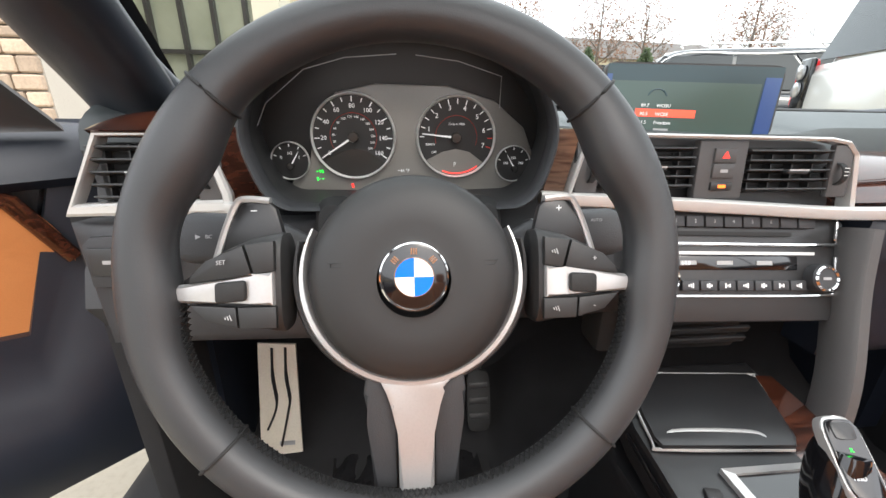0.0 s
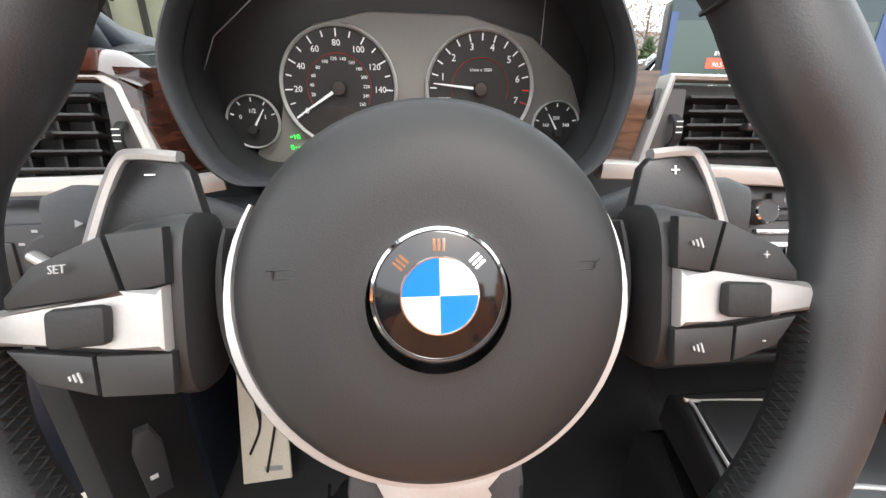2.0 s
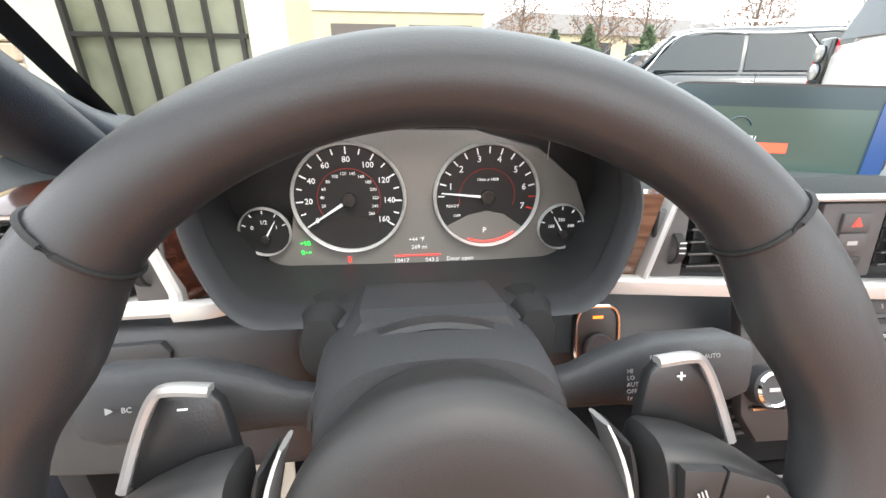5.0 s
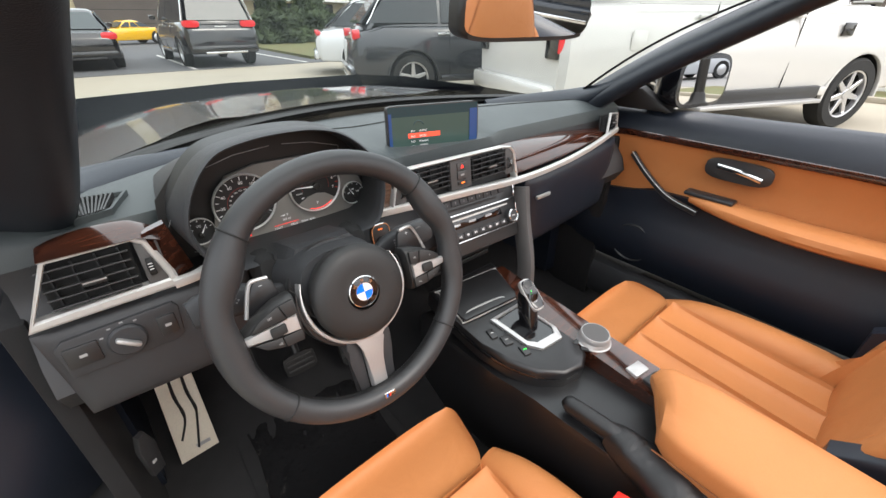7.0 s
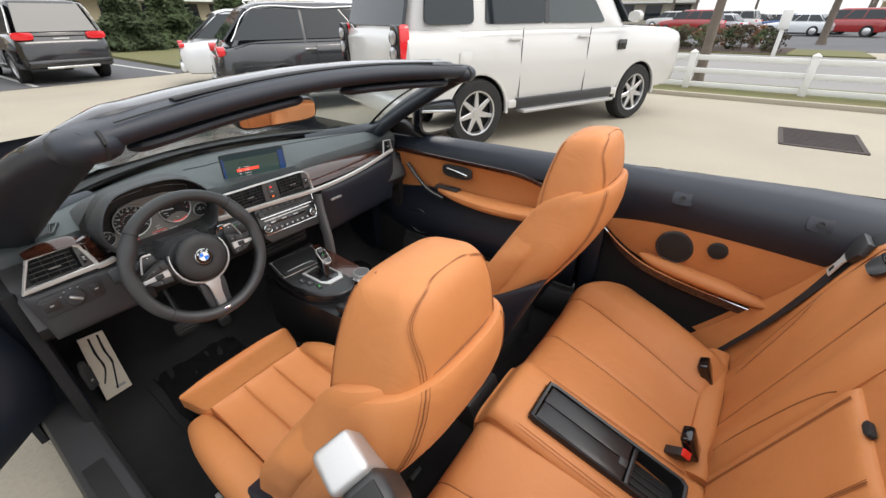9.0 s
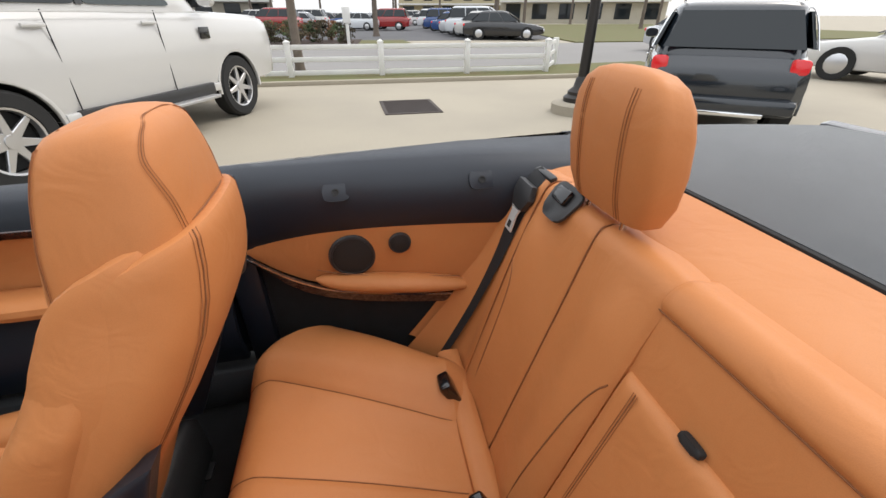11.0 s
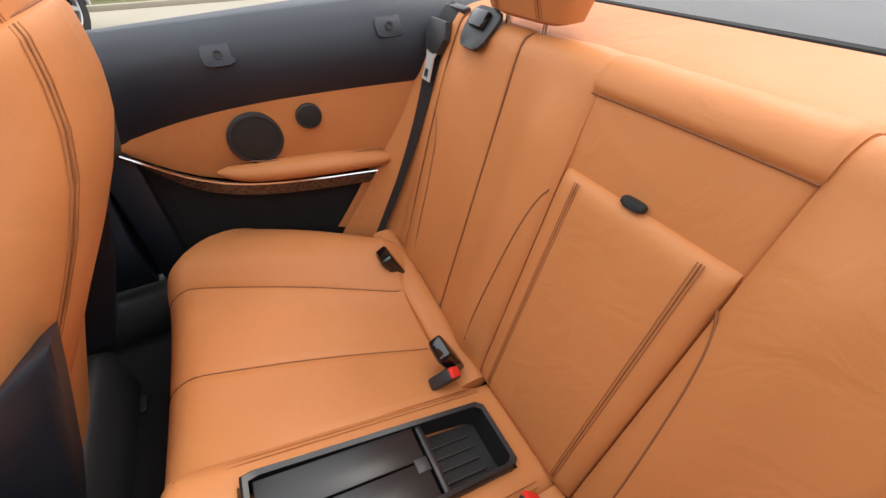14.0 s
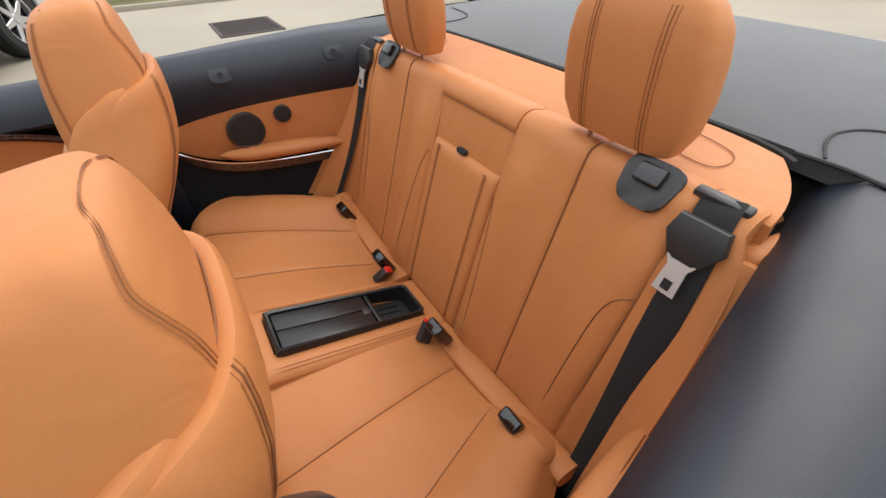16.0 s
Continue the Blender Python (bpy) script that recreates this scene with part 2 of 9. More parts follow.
def frames(pts, closed=False, up=(0, 0, 1)):
    """A right and an up direction at each point of a line."""
    P = [Vector(p) for p in pts]
    out = []
    for i, p in enumerate(P):
        a = P[i - 1] if (closed or i) else P[0]
        b = P[(i + 1) % len(P)] if (closed or i < len(P) - 1) else P[-1]
        d = (b - a).normalized()
        r = d.cross(Vector(up))
        if r.length < 1e-4:
            r = d.cross(Vector((1, 0, 0)))
        r.normalize()
        out.append((p, r, r.cross(d).normalized()))
    return out


def sweep(bm, pts, ra, rb=None, n=10, e=2.0, closed=False, up=(0, 0, 1)):
    """A rod along a line; ra is its half width, rb its half height (numbers or one for each point)."""
    rb = ra if rb is None else rb
    fr = frames(pts, closed, up)
    rings = []
    for i, (p, r, u) in enumerate(fr):
        a = ra[i] if isinstance(ra, (list, tuple)) else ra
        b = rb[i] if isinstance(rb, (list, tuple)) else rb
        rings.append([p + r * x + u * y for x, y in oval(a, b, e, n)])
    return loft(bm, rings, cap=not closed, loop=closed)


def smooth_line(pts, k=6):
    """Catmull-Rom through the points."""
    P = [Vector(p) for p in pts]
    P = [P[0] * 2 - P[1]] + P + [P[-1] * 2 - P[-2]]
    out = []
    for i in range(1, len(P) - 2):
        for j in range(k):
            t = j / k
            a, b, c, d = P[i - 1:i + 3]
            out.append(0.5 * ((2 * b) + (c - a) * t + (2 * a - 5 * b + 4 * c - d) * t * t + (3 * b - a - 3 * c + d) * t ** 3))
    out.append(P[-2])
    return out


def lathe(bm, prof, m, n=32, cap=True):
    """Turn a profile of (radius, height) round the local z of m."""
    rings = []
    for r, h in prof:
        rings.append([m @ Vector((r * math.cos(2 * math.pi * i / n), r * math.sin(2 * math.pi * i / n), h)) for i in range(n)])
    ring_shaped = prof[0][0] > 0.002 and prof[-1][0] > 0.002
    return loft(bm, rings, cap=cap, loop=ring_shaped)


def prism(bm, poly, d, m, bevel=0.0, seg=2):
    """Extrude a 2D outline from z = 0 to z = d in the space of m."""
    t = bmesh.new()
    a = [t.verts.new((x, y, 0)) for x, y in poly]
    b = [t.verts.new((x, y, d)) for x, y in poly]
    t.faces.new(a[::-1])
    top = t.faces.new(b)
    for i in range(len(a)):
        j = (i + 1) % len(a)
        t.faces.new((a[i], a[j], b[j], b[i]))
    if bevel:
        bmesh.ops.bevel(t, geom=list(top.edges), offset=bevel, segments=seg, profile=0.5, affect="EDGES")
    bmesh.ops.transform(t, matrix=m, verts=t.verts)
    merge(bm, t)
    return bm


def slab(bm, nu, nv, f, off):
    """A closed sheet: f(u, v) is its face, the back lies off behind it."""
    off = Vector(off)
    us = [0.5 - 0.5 * math.cos(math.pi * i / nu) for i in range(nu + 1)]
    vs = [0.5 - 0.5 * math.cos(math.pi * i / nv) for i in range(nv + 1)]
    top = [[bm.verts.new(f(u, v)) for v in vs] for u in us]
    bot = [[bm.verts.new(top[i][j].co + off) for j in range(nv + 1)] for i in range(nu + 1)]
    for i in range(nu):
        for j in range(nv):
            bm.faces.new((top[i][j], top[i + 1][j], top[i + 1][j + 1], top[i][j + 1]))
            bm.faces.new((bot[i][j], bot[i][j + 1], bot[i + 1][j + 1], bot[i + 1][j]))
    for i in range(nu):
        bm.faces.new((top[i][0], bot[i][0], bot[i + 1][0], top[i + 1][0]))
        bm.faces.new((top[i][nv], top[i + 1][nv], bot[i + 1][nv], bot[i][nv]))
    for j in range(nv):
        bm.faces.new((top[0][j], top[0][j + 1], bot[0][j + 1], bot[0][j]))
        bm.faces.new((top[nu][j], bot[nu][j], bot[nu][j + 1], top[nu][j + 1]))
    return bm


def bulge(u, p=4.0):
    return max(0.0, 1 - abs(2 * u - 1) ** p) ** 0.5


def pad(bm, a, b, c, d, h, thick, p=5.0, nu=10, nv=10, extra=None, soft=0.0):
    """A stuffed panel on the corners a, b, c, d (in turn), its middle h proud of them."""
    a, b, c, d = (Vector(x) for x in (a, b, c, d))
    nrm = (b - a).cross(d - a).normalized()

    def f(u, v):
        u, v = 0.5 + (u - 0.5) * (1 - soft * abs(2 * v - 1) ** 7), 0.5 + (v - 0.5) * (1 - soft * abs(2 * u - 1) ** 7)
        q = a * (1 - u) * (1 - v) + b * u * (1 - v) + c * u * v + d * (1 - u) * v
        q = q + nrm * h * bulge(u, p) * bulge(v, p)
        return q + nrm * extra(u, v) if extra else q
    return slab(bm, nu, nv, f, -nrm * thick)


def text(name, body, size, m, mat, parent=None, extrude=0.0002, align="CENTER"):
    cu = bpy.data.curves.new(name, "FONT")
    cu.body, cu.size, cu.extrude = body, size, extrude
    cu.align_x, cu.align_y = align, "CENTER"
    cu.resolution_u = 2
    ob = bpy.data.objects.new(name, cu)
    scene.collection.objects.link(ob)
    me = bpy.data.meshes.new_from_object(ob.evaluated_get(bpy.context.evaluated_depsgraph_get()))
    bpy.data.objects.remove(ob)
    bpy.data.curves.remove(cu)
    bm = B()
    bm.from_mesh(me)
    bpy.data.meshes.remove(me)
    bmesh.ops.transform(bm, matrix=m, verts=bm.verts)
    return part(name, bm, mat, parent, smooth=False)


def basis(o, right, up):
    """A pose with its x along right and its y along up."""
    r = Vector(right).normalized()
    n = r.cross(Vector(up)).normalized()
    u = n.cross(r)
    m = Matrix((r, u, n)).transposed().to_4x4()
    m.translation = Vector(o)
    return m


def mirror_x(pts, s):
    return [(p[0] * s, *p[1:]) for p in pts]


def face(y, tilt, zc):
    """A pose facing the driver whose (x, y) are the world's x and z; it meets depth y at height zc and leans back by tilt."""
    m = basis((0, y, zc), (1, 0, 0), (0, tilt, 1))
    return m @ Matrix.Translation((0, -zc, 0))

# ---- steering wheel ----
COLUMN = basis((-0.3652, 0.398, 0.857), (1, 0, 0), (0, math.sin(radians(18)), math.cos(radians(18)))) @ Matrix.Scale(1.035, 4)


def steering_wheel():
    W = COLUMN
    th = thing("steering_wheel", "black leather three-spoke steering wheel with satin silver trim on the column", "steering wheel", W.translation)
    bm = B()
    nrm = W.to_3x3() @ Vector((0, 0, 1))

    def rim_at(a):
        """Middle radius, half width and half depth of the rim at an angle in degrees."""
        a %= 360
        grip = math.exp(-((a - 29) / 11) ** 2) + math.exp(-((a - 151) / 11) ** 2)
        web = sum(math.exp(-((a - q) / 9) ** 2) for q in (-4, 184, 356))
        inner = 0.1488 - 0.0095 * grip - 0.0050 * web
        return (inner + 0.1815) / 2, (0.1815 - inner) / 2, 0.0172 + 0.0022 * grip
    spans = [rim_at(360 * i / 120) for i in range(120)]
    pts = [W @ Vector((q[0] * math.cos(a), q[0] * math.sin(a), -0.010)) for q, a in zip(spans, (2 * math.pi * i / 120 for i in range(120)))]
    sweep(bm, pts, [q[1] for q in spans], [q[2] for q in spans], n=20, e=2.2, closed=True, up=nrm)
    rim = part("rim", bm, BLACK_LEATHER, th)
    # joints between the leather lengths of the rim
    for a in (43, 137, 222, 318):
        c, s = math.cos(radians(a)), math.sin(radians(a))
        rc, hw_, hd_ = rim_at(a)
        ring = [W @ Vector(((rc + x) * c, (rc + x) * s, -0.010 + y)) for x, y in oval(hw_ + 0.0002, hd_ + 0.0002, 2.2, 28)]
        bm = B()
        sweep(bm, ring, 0.0011, n=6, closed=True, up=(c, 0.1, s))
        part("rim_seam", bm, RUBBER, rim)
    # cross stitching on the inner side
    bm = B()
    for i in range(110):
        a = 186 + 168 * i / 110
        rc, hw_, hd_ = rim_at(a)
        r = rc - hw_ - 0.0002
        for z0, z1 in ((-0.005, -0.015), (-0.015, -0.005)):
            p = W @ Vector((r * math.cos(radians(a)), r * math.sin(radians(a)), z0))
            q = W @ Vector((r * math.cos(radians(a + 1.5)), r * math.sin(radians(a + 1.5)), z1))
            sweep(bm, [p, q], 0.0005, n=4)
    tagged(part("stitching", bm, RUBBER, rim, "black cross stitching"), kind="stuff")
    # hub cushion
    bm = B()
    prof = [(0.0, 0.0005), (0.022, 0.0005), (0.026, 0.0), (0.034, 0.0012), (0.048, 0.0), (0.056, -0.002), (0.0605, -0.0055), (0.0632, -0.010), (0.0630, -0.016), (0.060, -0.026), (0.057, -0.036), (0.050, -0.044)]
    lathe(bm, prof[1:], W @ pose(0, -0.0025, 0) @ Matrix.Diagonal((1.05, 1.05, 1, 1)), 72)
    hub = part("hub_cushion", bm, HUB_BLACK, th, "matte black airbag cover")
    for s in (-1, 1):
        bm = B()
        o = W @ pose(s * 0.047, 0.008, 0.0002)
        for p, q in (((-0.0055, 0.0012), (0.0055, 0.0012)), ((-0.0035, -0.0015), (0.0035, -0.0015)), ((-0.0035, -0.0015), (-0.0035, 0.0012)), ((0.0035, -0.0015), (0.0055, 0.002))):
            sweep(bm, [o @ Vector((*p, 0)), o @ Vector((*q, 0))], 0.0003, n=4)
        part("horn_mark", bm, RUBBER, hub)
    text("airbag_mark", "AIRBAG", 0.006, W @ pose(0, -0.050, -0.0015, 8, 0, 0), SOFT_BLACK, hub, 0.0004)
    # maker's roundel: black ring, four quarters, three bars
    R = W @ Matrix.Diagonal((0.925, 0.925, 1, 1))
    bm = B()
    lathe(bm, [(0.0228, -0.001), (0.0232, 0.0018), (0.0222, 0.0026), (0.0219, 0.0018)], R, 48)
    badge = part("badge", bm, CHROME, hub, "round enamel badge with chrome edge")
    bm = B()
    lathe(bm, [(0.0221, 0.0), (0.0221, 0.0018), (0.0210, 0.0022), (0.0001, 0.0026)], R, 48)
    part("badge_ring", bm, GLOSS_BLACK, hub)
    for q in range(4):
        bm = B()
        a0 = math.pi / 2 * q
        arc = [(0.0128 * math.cos(a0 + math.pi / 2 * i / 10), 0.0128 * math.sin(a0 + math.pi / 2 * i / 10)) for i in range(11)]
        prism(bm, [(0, 0)] + arc, 0.0009, R @ pose(0, 0, 0.0024), 0.0002, 1)
        part("badge_quarter", bm, WHITE_ENAMEL if q in (0, 2) else BLUE, hub, smooth=False)
    bm = B()
    ring = [R @ Vector((0.0130 * math.cos(2 * math.pi * i / 48), 0.0130 * math.sin(2 * math.pi * i / 48), 0.0032)) for i in range(48)]
    sweep(bm, ring, 0.0004, n=6, closed=True, up=nrm)
    part("badge_rim", bm, CHROME, hub)
    for a, k in ((138, 0), (90, 1), (42, 2)):
        bm = B()
        o = R @ pose(0.0171 * math.cos(radians(a)), 0.0171 * math.sin(radians(a)), 0.0024, 0, 0, a - 90)
        for dx in (-0.0016, 0, 0.0016):
            box(bm, (dx, 0, 0.0002), (0.0009, 0.0042, 0.0006), m=o)
        part("badge_bar", bm, CHROME, hub, smooth=False)
    # silver ring round the lower hub, running into the bottom spoke
    bm = B()
    pts = []
    for i in range(45):
        a = radians(156.5 + 227 * i / 44)
        pts.append(W @ Vector((0.0742 * math.cos(a), 0.0742 * math.sin(a), -0.0235 - 0.010 * abs(i / 22 - 1) ** 3)))
    wd = [0.0012 + 0.0022 * min(1, 6 * min(i, 44 - i) / 44) for i in range(45)]
    sweep(bm, pts, wd, 0.007, n=10, e=3, up=nrm)
    part("hub_trim", bm, SATIN, th, "satin silver half ring")
    bm = B()
    pts = [W @ Vector((0.0795 * math.cos(radians(a)), 0.0795 * math.sin(radians(a)), -0.035)) for a in range(164, 377, 4)]
    sweep(bm, pts, [0.0012 + 0.0045 * min(1, 5 * min(i, len(pts) - 1 - i) / len(pts)) for i in range(len(pts))], 0.010, n=10, e=3, up=nrm)
    part("hub_casing", bm, PLASTIC, th, "black casing round the silver half ring")
    bm = B()
    out = [(0.026, -0.0725), (0.017, -0.079), (0.0135, -0.090), (0.0125, -0.11), (0.0120, -0.151), (-0.0120, -0.151), (-0.0125, -0.11), (-0.0135, -0.090), (-0.017, -0.079), (-0.026, -0.0725)]
    prism(bm, out, 0.010, W @ pose(0, 0, -0.031, -3, 0, 0), 0.003)
    part("bottom_spoke", bm, SATIN, th, "satin silver bottom spoke")
    for s in (-1, 1):
        bm = B()
        out = [(s * 0.0135, -0.090), (s * 0.018, -0.080), (s * 0.034, -0.068), (s * 0.036, -0.085), (s * 0.031, -0.105), (s * 0.030, -0.155), (s * 0.0132, -0.155)]
        prism(bm, out if s < 0 else out[::-1], 0.014, W @ pose(0, 0, -0.038), 0.003)
        part("spoke_flank", bm, SOFT_BLACK, th)
    bm = B()
    box(bm, (0, 0, 0), (0.017, 0.007, 0.002), bevel=0.0008, m=W @ pose(0, -0.1590, 0.0068, -8, 0, 0))
    tip = part("spoke_badge", bm, CHROME, th, "small chrome badge with three coloured bars")
    for i, c in enumerate((BLUE, CAR_BLACK, RED_PLASTIC)):
        bm = B()
        box(bm, (-0.005 + i * 0.0022, 0, 0), (0.0016, 0.005, 0.003), (0, 0, -20), m=W @ pose(0, -0.1590, 0.0068, -8, 0, 0))
        part("badge_stripe", bm, c, tip, smooth=False)
    # side spokes with switches
    for s in (-1, 1):
        def F(pts):
            q = [(s * x, y) for x, y in pts]
            return q if s > 0 else q[::-1]
        bm = B()
        rings = []
        for x, t_, b_, h in ((0.0825, 0.0205, -0.0370, 0.0070), (0.0845, 0.0238, -0.0398, 0.0098), (0.088, 0.0242, -0.0400, 0.0105), (0.105, 0.0205, -0.0368, 0.0105), (0.122, 0.0145, -0.0305, 0.0100), (0.136, 0.0070, -0.0230, 0.0092), (0.147, 0.0000, -0.0160, 0.0080), (0.155, -0.0050, -0.0110, 0.0060)):
            rings.append([W @ Vector((s * x, (t_ + b_) / 2 + y, -0.031 + z)) for y, z in oval((t_ - b_) / 2, h, 3.6, 28)])
        loft(bm, rings)
        pod = part("spoke_pod", bm, HUB_BLACK, th, "black spoke with thumb switches")
        top = W @ pose(0, 0, -0.0205)
        for name, poly, mat_, h in (
            ("switch_upper_inner", [(0.0865, 0.019), (0.104, 0.017), (0.099, -0.001), (0.0865, 0.001)], HUB_BLACK, 0.004),
            ("switch_upper_outer", [(0.1055, 0.0168), (0.129, 0.009), (0.140, 0.000), (0.140, -0.004), (0.1005, -0.0015)], HUB_BLACK, 0.0035),
            ("switch_lower_inner", [(0.0865, -0.021), (0.110, -0.0205), (0.109, -0.034), (0.0865, -0.0345)], HUB_BLACK, 0.003),
            ("switch_lower_outer", [(0.111, -0.0205), (0.142, -0.017), (0.130, -0.028), (0.110, -0.0335)], HUB_BLACK, 0.003),
        ):
            bm = B()
            prism(bm, F(poly), h, top, 0.001)
            part(name, bm, mat_, pod)
        bm = B()
        prism(bm, F([(0.0875, 0.0005), (0.100, -0.0025), (0.148, -0.0045), (0.1520, -0.008), (0.148, -0.0155), (0.102, -0.0185), (0.0875, -0.0205)]), 0.0045, top, 0.002)
        part("spoke_bar", bm, SATIN, pod, "satin silver bar")
        bm = B()
        box(bm, (s * 0.1125, -0.0105, 0.005), (0.019, 0.0125, 0.0055), bevel=0.0022, m=top)
        part("roller", bm, RUBBER, pod)
    M = W @ pose(0, 0, -0.0163)
    for body, x, y, sz in (("SET", -0.118, 0.0075, 0.0038), ("+", 0.121, 0.0055, 0.0055), ("-", 0.121, -0.0250, 0.0055)):
        text("switch_mark", body, sz, M @ pose(x, y, 0.0008), GREY_MARK, th)
    for x, y in ((-0.115, -0.0262), (0.093, 0.0095), (0.094, -0.0275)):
        bm = B()
        for k in range(3):
            box(bm, (x + 0.0016 * (k - 1), y, 0.0008), (0.0006, 0.0016 + 0.001 * k, 0.0005), (0, 0, 20), m=M)
        part("switch_symbol", bm, GREY_MARK, th, smooth=False)
    # shift paddles
    for s in (-1, 1):
        def F2(pts):
            q = [(s * x, y) for x, y in pts]
            return q if s > 0 else q[::-1]
        bm = B()
        prism(bm, F2([(0.080, 0.012), (0.086, 0.036), (0.0905, 0.0405), (0.105, 0.0415), (0.110, 0.039), (0.117, 0.024), (0.125, 0.002), (0.10, 0.0)]), 0.006, W @ pose(s * 0.0065, 0.008, -0.038), 0.002)
        pd = part("shift_paddle", bm, TRAY_BLACK, th, "black shift paddle with silver edge")
        bm = B()
        line = smooth_line([(s * 0.090, 0.0412, 0), (s * 0.105, 0.0424, 0), (s * 0.1115, 0.0398, 0), (s * 0.1188, 0.024, 0), (s * 0.1265, 0.001, 0)], 5)
        sweep(bm, [W @ pose(s * 0.0065, 0.008, -0.0335) @ p for p in line], 0.0026, 0.0035, n=8, e=3, up=nrm)
        part("paddle_edge", bm, SATIN, pd)
        bm = B()
        box(bm, (s * 0.107, 0.0425, -0.0315), (0.0038, 0.0006, 0.0006), m=W)
        if s > 0:
            box(bm, (s * 0.107, 0.0425, -0.0315), (0.0006, 0.0038, 0.0006), m=W)
        part("paddle_mark", bm, WHITE_MARK, pd, smooth=False)
    # the hub stands proud of the rim; spokes sweep back from it
    for ob in th.children_recursive:
        if ob.type != 'MESH' or ob.name.split(".")[0] in ("rim", "rim_seam", "stitching", "shift_paddle", "paddle_edge", "paddle_mark"):
            continue
        to = W.inverted() @ ob.matrix_basis
        back = to.inverted()
        for v in ob.data.vertices:
            p = to @ v.co
            k = min(1.0, max(0.0, (math.hypot(p.x, p.y) - 0.072) / 0.075))
            k = 1 - k * k * (3 - 2 * k)
            f = 1 - 0.030 * k
            up_ = min(1.0, max(0.0, (p.z + 0.046) / 0.026))
            if ob.name.split(".")[0].startswith(("spoke_pod", "spoke_bar", "switch", "roller")):
                q = min(1.0, max(0.0, (abs(p.x) - 0.105) / 0.05))
                v.co = back @ Vector((p.x * 0.972, p.y + 0.0035 * (1 - q), p.z + up_ * (0.0195 - 0.011 * q * q)))
            else:
                v.co = back @ Vector((p.x * f, p.y * f, p.z + 0.0125 * k * up_))


steering_wheel()


